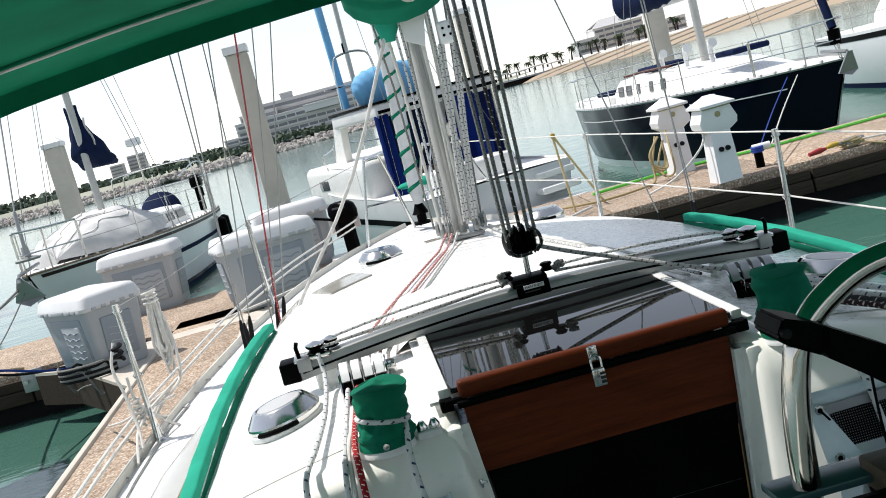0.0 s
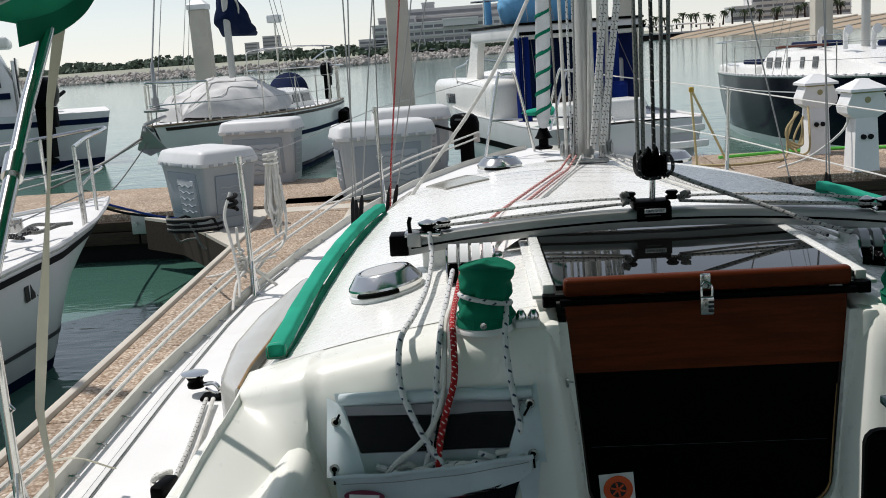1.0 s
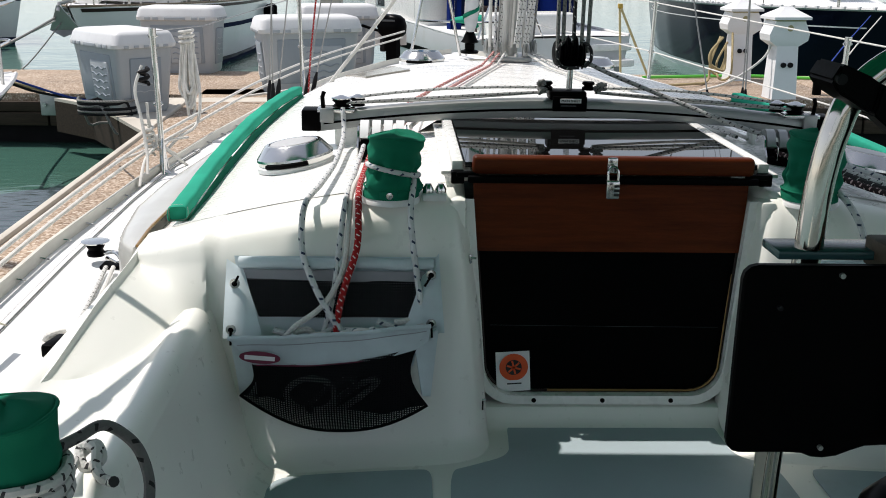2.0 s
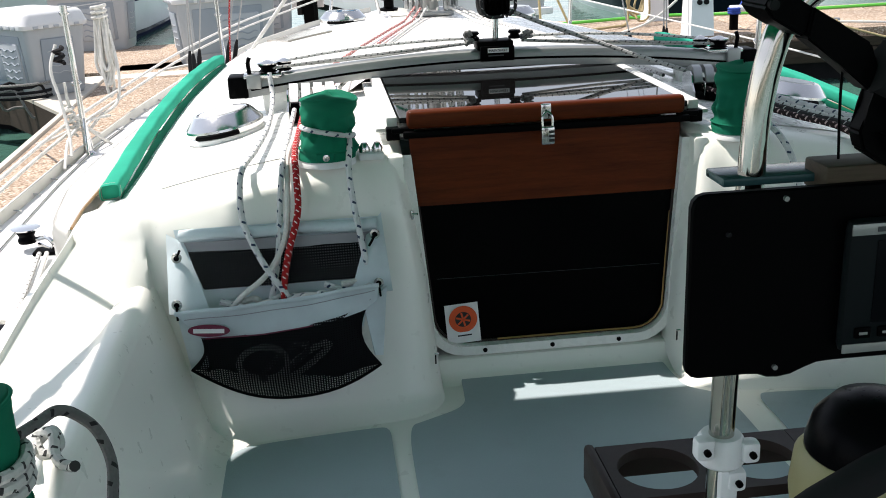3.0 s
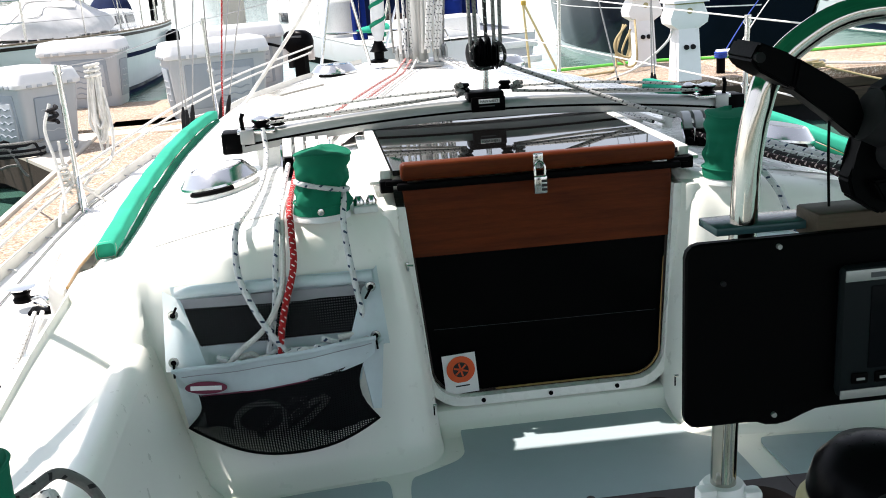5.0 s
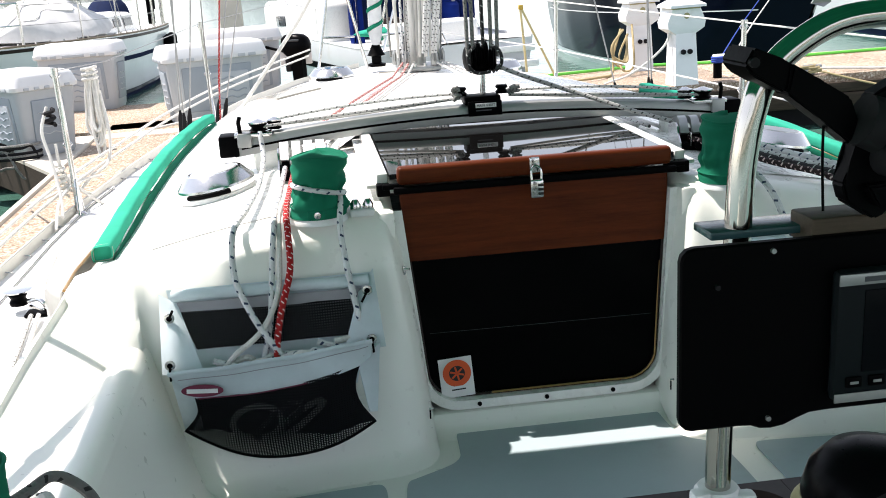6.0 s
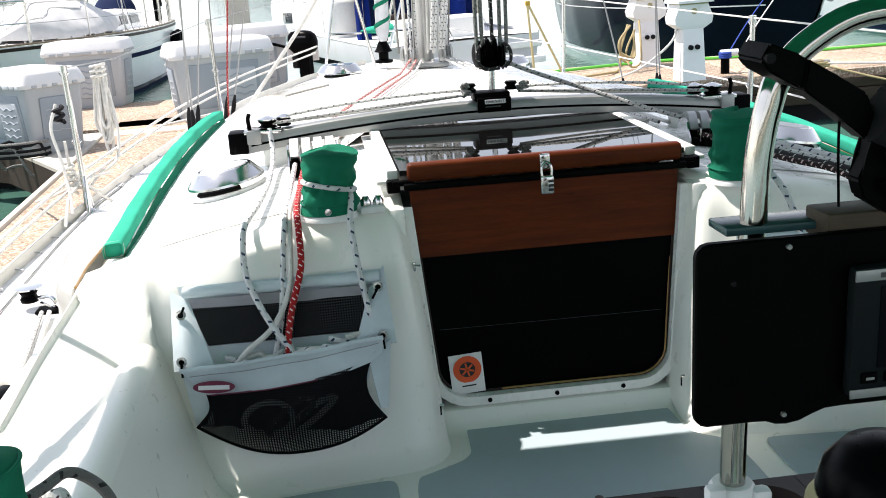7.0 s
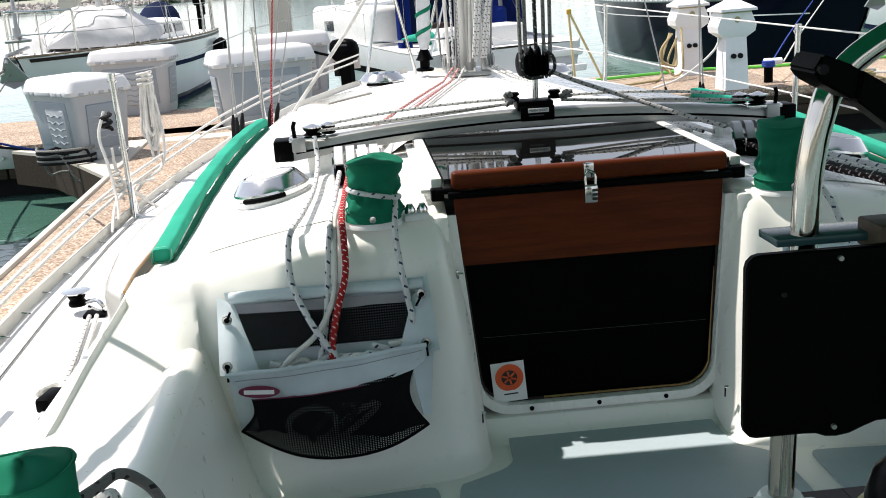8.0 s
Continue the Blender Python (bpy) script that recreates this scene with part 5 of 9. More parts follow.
# jib sheet lead on the side deck
pe = thing("sheet_lead", "steel sheet lead block with a dark sheave on the side deck", "block", (-1.42, 0.85, 0.06), HEEL)
bm = bmesh.new()
lathe(bm, (-1.435, 0.85, 0.075), [(0.026, 0), (0.028, 0.01), (0.022, 0.020), (0.028, 0.032), (0.024, 0.040)], 20)
part("sheave", bm, BLACK, pe, "dark sheave")
bm = bmesh.new()
lathe(bm, (-1.435, 0.85, 0.118), [(0.042, 0), (0.044, 0.004), (0.02, 0.007)], 24)
part("cheek", bm, STAINLESS, pe, "polished cheek plate")
part("shackle", tube([(-1.40, 0.83, 0.09), (-1.36, 0.80, 0.10), (-1.34, 0.79, 0.075), (-1.36, 0.81, 0.06), (-1.40, 0.84, 0.07)], 0.007, 8, 4), STAINLESS, pe)
part("base", box((-1.37, 0.80, 0.058), (0.07, 0.06, 0.012), 0.004), BLACK, pe)
for m, d in ((ROPEBLACK, 0.0), (ROPE, 0.022)):
    pts = [(-1.375 + d, 0.74, 0.070), (-1.345 + d, 0.50, 0.064), (-1.318 + d, 0.28, 0.064), (-1.300 + d, 0.06, 0.064), (-1.290 + d, -0.22, 0.066), (-1.25 + d, -0.7, 0.08), (-1.16 + d, -1.0, 0.2)]
    solo("jib_sheet", tube(pts, 0.007, 8, 6), m, "flecked jib sheet lying along the cabin side", "rope", (-1.3, 0.2, 0.06), HEEL, group="jib sheets")
sb = thing("sheet_stopper", "small black sheet stopper with a knotted tail on the side deck", "cleat", (-1.28, 0.05, 0.07), HEEL)
part("body", box((-1.300, 0.05, 0.085), (0.036, 0.085, 0.036), 0.008, 2, Matrix.Rotation(radians(-12), 3, "Z")), BLACK, sb)
part("knot", tube([(-1.300, 0.095, 0.080), (-1.338, 0.115, 0.090), (-1.330, 0.13, 0.075), (-1.305, 0.12, 0.095), (-1.33, 0.09, 0.095), (-1.348, 0.11, 0.072), (-1.31, 0.02, 0.068), (-1.305, -0.02, 0.066)], 0.008, 8, 5), ROPE, sb, "white knot")


# ---------------------------------------------------------------- mast and standing rigging
def build_mast():
    t = thing("mast", "weathered aluminium mast stepped on the cabin top", "mast", (0.02, 2.62, 0.52), HEEL)
    rows = []
    for z in (0.545, 1.0, 2.0, 4.0, 9.5):
        rows.append([(0.02 + 0.042 * math.cos(a), 2.63 + 0.066 * math.sin(a), z) for a in [2 * math.pi * k / 20 for k in range(20)]])
    part("spar", loft(bmesh.new(), rows, closed=True, cap=True), MASTALLOY, t)
    part("step", box((0.02, 2.62, 0.545), (0.20, 0.24, 0.025), 0.01), ALLOY, t, "mast step plate")
    part("luff_track", box((0.02, 2.545, 2.2), (0.022, 0.012, 3.2), 0.003), ALLOY, t)
    for k in range(4):
        part("deck_bolt", tube([(-0.05 + 0.047 * k, 2.515, 0.55), (-0.05 + 0.047 * k, 2.515, 0.572)], 0.008, 8), STAINLESS, t)
    for k, (dx, dy) in enumerate(((-0.085, -0.06), (-0.06, -0.10), (0.07, -0.10), (0.105, -0.05), (-0.10, 0.03), (0.12, 0.03))):
        bm = bmesh.new()
        lathe(bm, (0.01 + dx, 2.62 + dy, 0.60), [(0.022, 0), (0.032, 0.004), (0.024, 0.011), (0.032, 0.018), (0.022, 0.022)], 16, Matrix.Rotation(radians(90), 3, "Y"))
        part("turning_block", bm, ALLOY, t, "grey turning block")
        part("block_strap", box((0.02 + dx, 2.62 + dy, 0.585), (0.034, 0.03, 0.055), 0.006), ALLOY, t)
    # gooseneck fitting and boom
    bt = thing("boom", "boom with a green canvas sail cover above the cabin top", "boom", (0.02, 2.3, 1.62), HEEL)
    part("spar", tube([(0.02, 2.52, 1.66), (0.0, 1.2, 1.78), (-0.02, -0.75, 1.93)], 0.055, 14), MASTALLOY, bt)
    cov_pts = [(-0.01, 2.55, 1.62), (-0.02, 2.50, 1.72), (-0.03, 2.2, 1.90), (-0.05, 1.2, 2.02), (-0.06, -0.7, 2.12)]
    pl = smooth_line(cov_pts, 8)
    part("sail_cover", sweep(bmesh.new(), pl, [0.05 + 0.17 * sstep(0, 9, i) + 0.008 * math.sin(i * 1.9) for i in range(len(pl))], 18, flat=1.15), GREEN, bt, "green canvas sail cover", sharp=70)
    part("cover_apron", tube([(-0.10, 2.52, 1.50), (-0.095, 2.52, 1.58), (-0.05, 2.52, 1.70)], [0.03, 0.06, 0.08], 14), GREENLIGHT, bt, "green cover apron at the mast")
    bm = bmesh.new()
    prism(bm, [(-0.03, 2.44, 1.48), (0.05, 2.44, 1.44), (0.085, 2.44, 1.62), (0.06, 2.44, 1.78), (-0.045, 2.44, 1.75)], (0, 0.02, 0))
    part("vang_plate", bm, WHITEBOARD, bt, "pale vang plate")
    return t


build_mast()
ROPES_AT_MAST = [
    (-0.075, 2.54, -0.115, ROPE, 0.0085), (-0.055, 2.52, -0.07, ROPEBLUE, 0.006), (-0.045, 2.50, -0.02, WIRE, 0.004), (0.075, 2.52, 0.085, ROPE, 0.008),
    (0.095, 2.55, 0.10, ROPEBLACK, 0.006), (0.115, 2.57, 0.135, ROPE, 0.0085), (0.05, 2.50, 0.03, ROPE, 0.0085), (-0.03, 2.51, -0.045, ROPEBLACK, 0.0065), (0.02, 2.50, 0.055, ROPE, 0.006), (0.13, 2.60, 0.20, ROPEGREY, 0.005), (-0.105, 2.60, -0.16, ROPEGREY, 0.005),
]
for x0, y0, x1, m, r in ROPES_AT_MAST:
    solo("halyard", tube([(x0, y0, 0.60), ((x0 + x1) / 2 + 0.006, y0, 1.3), (x1, y0 - 0.02, 2.3), (x1 * 0.4, 2.6, 7.0)], r, 7, 3), m, "pale halyard rising beside the mast", "rope", (x0, y0, 0.6), HEEL, group="halyards")
# vang tackle with its white block
vt = thing("vang_tackle", "white multi-part rope tackle with a pale block beside the mast", "tackle", (0.09, 2.46, 0.62), HEEL)
for dx0, dx1 in ((-0.028, -0.030), (-0.014, -0.018), (0.012, 0.018), (0.026, 0.030)):
    part("fall", tube([(0.06 + dx0, 2.45, 0.62), (0.150 + dx1 * 1.3, 2.43, 1.43)], 0.0082, 8), ROPEBLACK, vt)
bm = box((0.155, 2.425, 1.475), (0.075, 0.03, 0.105), 0.02, 3)
blk = part("block", bm, WHITEPLASTIC, vt, "pale tackle block")
for dx, dz in ((-0.015, 0.02), (0.015, 0.02), (-0.015, -0.012), (0.015, -0.012)):
    bm = bmesh.new()
    cyl(bm, (0.155 + dx, 2.412, 1.475 + dz), (0.155 + dx, 2.405, 1.475 + dz), 0.007, 0.006, 10)
    part("rivet", bm, BLACK, blk)
solo("topping_line", tube([(-0.86, 2.50, 0.36), (-0.775, 2.50, 0.475), (-0.417, 2.50, 0.95), (-0.102, 2.50, 1.55)], 0.0085, 8, 3), ROPE, "taut white rope from the shroud foot to the mast", "rope", (-0.95, 2.5, 0.36), HEEL)


def shroud(a, b, mat=None, r=0.0035, screw=True, label="stainless steel shroud wire with a turnbuckle at the deck"):
    a, b = Vector(a), Vector(b)
    t = thing("shroud", label, "shroud", a, HEEL, group="shrouds")
    d = (b - a).normalized()
    part("wire", tube([a + d * 0.3, b], r, 6), mat or WIRE, t)
    if screw:
        part("turnbuckle", tube([a + d * 0.10, a + d * 0.14, a + d * 0.30, a + d * 0.34], [0.006, 0.011, 0.011, 0.005], 8), RUBBER, t, "dark turnbuckle")
        part("toggle", tube([a, a + d * 0.11], 0.007, 8), STAINLESS, t)


for a, b in (((-1.10, 2.45, 0.10), (-0.90, 2.55, 4.5)), ((-1.09, 2.52, 0.10), (-0.55, 2.58, 4.5)), ((-1.0, 2.85, 0.10), (-0.20, 2.75, 4.5)), ((-0.98, 2.90, 0.10), (0.0, 2.8, 4.5)), ((-1.06, 2.35, 0.10), (-1.03, 2.35, 4.5))):
    shroud(a, b)
for a, b in (((1.13, 2.45, 0.09), (0.95, 2.55, 4.5)), ((1.13, 2.52, 0.09), (1.06, 2.58, 4.5)), ((1.02, 2.48, 0.09), (0.0, 2.6, 4.5))):
    shroud(a, b)
solo("flag_halyard", tube([(-0.925, 2.62, 0.36), (-0.91, 2.6, 0.55), (-0.82, 2.6, 1.32), (-0.62, 2.6, 3.0), (-0.4, 2.6, 5)], 0.0045, 6), ROPERED, "thin red flecked line beside the port shrouds", "rope", (-0.92, 2.62, 0.36), HEEL)
solo("flag_halyard", tube([(-0.96, 2.60, 0.36), (-0.955, 2.6, 0.8), (-0.93, 2.6, 1.6), (-0.85, 2.6, 4)], 0.003, 6), ROPEGREY, "thin grey line beside the port shrouds", "rope", (-0.96, 2.6, 0.36), HEEL)
for dx, m in ((0.0, ROPEPINK), (0.03, ROPEPINK), (0.055, ROPE)):
    pts = [(-0.06 + dx, 2.52, 0.575)] + [(-0.06 + dx - (0.44 - dx) * k / 6, 2.5 - 1.5 * k / 6, roof_z(0.06 + 0.4 * k / 6, 2.5 - 1.5 * k / 6) + 0.012) for k in range(1, 7)] + [(-0.51 + dx, 0.6, 0.535)]
    solo("halyard_tail", tube(pts, 0.0055, 6), m, "faded line running aft over the cabin top", "rope", (-0.3, 1.5, 0.5), HEEL, group="halyard tails")
for dx, m in ((0.0, ROPE), (0.035, ROPEBLACK), (0.07, ROPE)):
    pts = [(0.10 + dx * 0.6, 2.50, 0.57)] + [(0.10 + dx + 0.36 * k / 6, 2.5 - 1.85 * k / 6, roof_z(0.10 + dx + 0.36 * k / 6, 2.5 - 1.85 * k / 6) + 0.012) for k in range(1, 7)]
    solo("halyard_tail", tube(pts, 0.0055, 6), m, "pale line running aft over the cabin top", "rope", (0.3, 1.5, 0.5), HEEL, group="halyard tails")

# furled headsail on its drum
jib = thing("furled_headsail", "furled white headsail with a spiral green edge at the bow", "sail", (0.066, 6.2, 0.25), HEEL)
A, Bv = Vector((0.062, 6.15, 0.42)), Vector((0.13, 5.35, 4.2))
part("roll", tube([A, A.lerp(Bv, 0.02), A.lerp(Bv, 0.3), Bv], [0.035, 0.055, 0.062, 0.06], 14), WHITECANVAS, jib)
spi = []
for k in range(300):
    c = A.lerp(Bv, 0.01 + 0.95 * k / 299)
    a = k * 0.50
    spi.append(c + Vector((0.050 * math.cos(a), 0.050 * math.sin(a), 0)))
part("edge_stripe", tube(spi, 0.019, 6), GREEN, jib, "green spiral stripe")
bm = bmesh.new()
lathe(bm, (0.062, 6.17, 0.24), [(0.07, 0), (0.075, 0.02), (0.04, 0.03), (0.04, 0.08), (0.075, 0.09), (0.06, 0.11), (0.03, 0.18)], 20)
part("drum", bm, BLACK, jib, "black furling drum")


def pulpit():
    t = thing("bow_pulpit", "stainless steel bow pulpit rail", "pulpit", (0, 6.2, 0.17), HEEL)
    for pts in ([(-0.43, 6.05, 0.17), (-0.30, 6.10, 0.82), (-0.27, 6.11, 0.86), (-0.18, 6.2, 0.86), (-0.145, 6.22, 0.82), (0.0, 6.45, 0.2)],
                [(0.43, 6.05, 0.17), (0.34, 6.1, 0.82), (0.31, 6.12, 0.86), (0.24, 6.2, 0.86), (0.2, 6.25, 0.82), (0.05, 6.45, 0.2)]):
        part("hoop", tube(pts, 0.0125, 10, 5), STAINLESS, t)
    part("cross_bar", tube([(-0.36, 6.08, 0.5), (-0.1, 6.3, 0.48)], 0.009, 8), STAINLESS, t)
    part("cross_bar", tube([(0.36, 6.08, 0.5), (0.1, 6.3, 0.48)], 0.009, 8), STAINLESS, t)


pulpit()


# ---------------------------------------------------------------- rope bag on the bulkhead and the falls into it
def bag_uv(bm, ax0, ax1):
    uv = bm.loops.layers.uv.verify()
    for f in bm.faces:
        for lp in f.loops:
            lp[uv].uv = (lp.vert.co[ax0], lp.vert.co[ax1])
    return bm


def rope_bag(sg):
    t = thing("rope_bag", "pale cloth rope bag with black netting hung on the cabin bulkhead", "rope bag", (sg * 0.622, -0.16, 0.0), HEEL, group="rope bags")
    Y = lambda z: -0.150 - 0.30 * (0.38 - z)  # noqa: E731
    M = lambda q: (-sg * q[0], q[1], q[2])  # noqa: E731
    def patch(p00, p10, p11, p01, nu=10, nv=10, bulge=0.0, crease=0.0):
        """Four-cornered cloth with a soft bulge towards the cockpit."""
        a, b, c, d = (Vector(M(q)) for q in (p00, p10, p11, p01))
        def f(u, v):
            q = (a * (1 - u) + b * u) * (1 - v) + (d * (1 - u) + c * u) * v
            q.y -= bulge * math.sin(math.pi * u) * math.sin(math.pi * v) + crease * math.sin(9 * u + 4 * v) * math.sin(math.pi * u)
            return tuple(q)
        return bag_uv(surface(f, nu, nv), 0, 2)
    # cloth back with a wide window of netting
    part("back_panel", thick(patch((-0.835, Y(0.375) - 0.004, 0.375), (-0.400, Y(0.375) - 0.004, 0.375), (-0.450, Y(0.15) - 0.004, 0.15), (-0.790, Y(0.15) - 0.004, 0.15)), 0.003), BAGCLOTH, t, sharp=70)
    part("back_netting", patch((-0.812, Y(0.335) - 0.013, 0.334), (-0.424, Y(0.326) - 0.013, 0.326), (-0.456, Y(0.256) - 0.013, 0.252), (-0.780, Y(0.256) - 0.013, 0.252), 14, 6, 0.004, 0.002), NETTING, t, "black netting window", sharp=0)
    # Grey sheet added behind the mesh; the shade inside is put into its colour.
    part("net_shade", patch((-0.812, Y(0.335) - 0.009, 0.334), (-0.424, Y(0.326) - 0.009, 0.326), (-0.456, Y(0.256) - 0.009, 0.252), (-0.780, Y(0.256) - 0.009, 0.252), 6, 4), NETBACK, t, "grey sheet behind the netting, standing for its shade", sharp=0)
    hem = [M((-0.822 + 0.414 * k / 14, Y(0.366) - 0.016 - 0.002 * math.sin(k * 1.3), 0.3655 - 0.002 * k / 14 + 0.0015 * math.sin(k * 0.9))) for k in range(15)]
    part("top_hem", tube(hem, [0.0165 + 0.001 * math.sin(k * 1.7) for k in range(15)], 12, flat=0.72), BAGCLOTH, t, "rolled pale top hem", sharp=70)
    part("hem_flap", thick(patch((-0.813, Y(0.35) - 0.019, 0.352), (-0.414, Y(0.35) - 0.019, 0.348), (-0.424, Y(0.33) - 0.015, 0.322), (-0.808, Y(0.33) - 0.015, 0.332), 12, 3, 0.0, 0.002), 0.002), BAGSHADE, t, "grey flap under the hem, darker for its shade", sharp=70)
    # folded side wings from the wall out to the ends of the lip
    part("side_wing", thick(patch((-0.850, Y(0.37) - 0.010, 0.370), (-0.812, Y(0.35) - 0.017, 0.350), (-0.764, -0.250, 0.215), (-0.848, -0.260, 0.226), 8, 12, 0.010), 0.003), BAGCLOTH, t, "pale side gusset", sharp=70)
    part("side_wing", thick(patch((-0.397, Y(0.38) - 0.010, 0.384), (-0.430, Y(0.35) - 0.017, 0.345), (-0.474, -0.250, 0.235), (-0.386, -0.262, 0.242), 8, 12, 0.010), 0.003), BAGCLOTH, t, "pale side gusset", sharp=70)
    for q, drop in (((-0.828, -0.202, 0.328), (0.010, 0.020)), ((-0.831, -0.252, 0.243), (0.000, -0.030)), ((-0.414, -0.196, 0.348), (-0.014, -0.022)), ((-0.414, -0.252, 0.258), (0.002, -0.026))):
        x, y, z = q
        bm = bmesh.new()
        lathe(bm, M(q), [(0.0095, 0), (0.011, 0.002), (0.0105, 0.004), (0.0055, 0.005)], 18, Matrix.Rotation(radians(90), 3, "X"))
        eye = part("eyelet", bm, STAINLESS, t, "steel eyelet")
        bm = bmesh.new()
        lathe(bm, M((x, y - 0.005, z)), [(0.006, 0), (0.005, 0.0012)], 12, Matrix.Rotation(radians(90), 3, "X"))
        part("eyelet_hole", bm, BLACK, eye)
        part("shock_cord", tube([M((x, y - 0.008, z)), M((x + drop[0] * 0.5, y - 0.012, z + drop[1] * 0.5)), M((x + drop[0], y - 0.014, z + drop[1]))], 0.0026, 6), BLACK, t)
    # stiff front lip, its lower edge curved up to one end
    up = [(0.0, 0.233), (0.5, 0.2475), (1.0, 0.264)]
    lo = [(0.0, 0.176), (0.35, 0.180), (0.62, 0.190), (0.82, 0.203), (0.93, 0.214), (1.0, 0.232)]
    def lip(u, v):
        xa, xb = -0.833 + 0.418 * u, -0.785 + 0.365 * u
        return M((xb + (xa - xb) * v, -0.286 - 0.014 * math.sin(math.pi * u) + 0.006 * v, lerp(lo, u) * (1 - v) + lerp(up, u) * v + 0.0012 * math.sin(u * 17) * v))
    lp = part("front_lip", thick(bag_uv(surface(lip, 28, 6), 0, 2), 0.005), BAGCLOTH, t, "stiff pale front lip", sharp=70)
    def on_lip(u, v, off):
        q = Vector(lip(u, v))
        return (q.x, q.y - 0.005 - off, q.z)
    part("lip_fold", tube([on_lip(k / 20, 1.0, -0.004) for k in range(21)], 0.005, 8), BAGCLOTH, lp, sharp=70)
    part("lip_stitch", tube([on_lip(0.02 + 0.96 * k / 20, 0.78, 0.0) for k in range(21)], 0.0009, 4), BAGSHADE, lp, "stitch line")
    part("lip_seam", tube([on_lip(0.03 + 0.6 * k / 20, 0.05, 0.0) for k in range(21)], 0.0014, 4), MAROON, lp, "thin dark red seam")
    bc = Vector(M((-0.766, -0.3015, 0.2005)))
    rt = Matrix.Rotation(radians(4.5) * -sg, 3, "Y")
    bm = bmesh.new()
    lathe(bm, bc, [(0.02, 0), (0.02, 0.002)], 32, rt @ Matrix.Rotation(radians(90), 3, "X") @ Matrix.Diagonal((2.1, 0.66, 1)))
    part("badge", bm, MAROON, lp, "dark red oval badge")
    part("badge_bar", box(bc + Vector((0, -0.0035, 0)), (0.062, 0.001, 0.0095), 0.0004, 1, rt), WHITEPRINT, lp, "white bar on the badge")
    # pale triangles closing both ends below the lip
    part("side_panel", thick(patch((-0.832, -0.262, 0.220), (-0.783, -0.276, 0.178), (-0.782, -0.258, 0.098), (-0.822, -0.225, 0.085), 6, 8), 0.002), BAGCLOTH, t, "pale end panel", sharp=70)
    part("side_panel", thick(patch((-0.398, -0.262, 0.252), (-0.448, -0.276, 0.215), (-0.430, -0.250, 0.092), (-0.412, -0.225, 0.080), 6, 8), 0.002), BAGCLOTH, t, "pale end panel", sharp=70)
    # sagging net pouch with pointed lower corners
    def pouch(u, v):
        a, b = Vector((-0.785 + 0.352 * u, -0.290, lerp(lo, u) + 0.004)), Vector((-0.817 + 0.398 * u, -0.262, 0.098 - 0.013 * u - 0.074 * math.sin(math.pi * (u * 0.97)) ** 0.9))
        q = a.lerp(b, v)
        q.x += 0.030 * math.sin(math.pi * v) * (sstep(0.25, 0.0, u) * 0.5 - sstep(0.75, 1.0, u))
        q.y -= 0.040 * math.sin(math.pi * u) * math.sin(math.pi * min(1.0, v * 0.9 + 0.05)) + 0.004 * math.sin(11 * u + 5 * v)
        return q
    part("net_pouch", bag_uv(surface(lambda u, v: M(pouch(u, v)), 28, 14), 0, 2), NETTING, t, "sagging black net pouch", sharp=0)
    part("pouch_hem", tube([M(pouch(k / 24, 1.0)) for k in range(25)], 0.0032, 6), BLACK, t, "black bound lower edge")
    # Black sheet added to stand for the dark inside of the pouch.
    part("pouch_backing", surface(lambda u, v: M(pouch(u, v) + Vector((0, 0.066 * max(0.0, math.sin(math.pi * u)) ** 0.5 + 0.002, 0))), 16, 8), BLACK, t, "black sheet behind the net pouch", sharp=0)


rope_bag(-1)
rope_bag(1)
FALLS = [
    (ROPEBLUE, 0.0068, [(-0.645, 0.60, 0.585), (-0.640, 0.55, 0.52), (-0.645, 0.30, 0.495), (-0.665, 0.05, 0.488), (-0.685, -0.12, 0.482), (-0.690, -0.165, 0.42), (-0.68, -0.19, 0.37), (-0.645, -0.225, 0.30), (-0.60, -0.245, 0.235), (-0.575, -0.25, 0.20)]),
    (ROPEBLUE, 0.0065, [(-0.578, 0.37, 0.52), (-0.588, 0.15, 0.504), (-0.596, -0.06, 0.496), (-0.602, -0.135, 0.465), (-0.612, -0.175, 0.38), (-0.622, -0.20, 0.30), (-0.645, -0.235, 0.21)]),
    (ROPERED, 0.0074, [(-0.552, 0.37, 0.52), (-0.565, 0.15, 0.508), (-0.572, -0.05, 0.500), (-0.570, -0.135, 0.465), (-0.572, -0.18, 0.40), (-0.598, -0.21, 0.32), (-0.612, -0.24, 0.25), (-0.605, -0.25, 0.20)]),
    (ROPE, 0.0060, [(-0.532, 0.36, 0.515), (-0.572, 0.10, 0.505), (-0.588, -0.06, 0.494), (-0.590, -0.14, 0.455), (-0.600, -0.19, 0.36), (-0.640, -0.225, 0.29), (-0.70, -0.24, 0.245), (-0.735, -0.245, 0.205)]),
    (ROPEBLUE, 0.0068, [(-0.455, -0.03, 0.545), (-0.452, -0.075, 0.52), (-0.458, -0.125, 0.47), (-0.452, -0.165, 0.40), (-0.440, -0.205, 0.32), (-0.432, -0.23, 0.26), (-0.455, -0.24, 0.222), (-0.49, -0.245, 0.205)]),
]
for m, r, pts in FALLS:
    solo("rope_tail", tube(pts, r, 9, 7), m, "red flecked rope tail hanging into the rope bag" if m is ROPERED else "white flecked rope tail hanging into the rope bag", "rope", pts[0], HEEL, group="rope tails")
rng = random.Random(4)
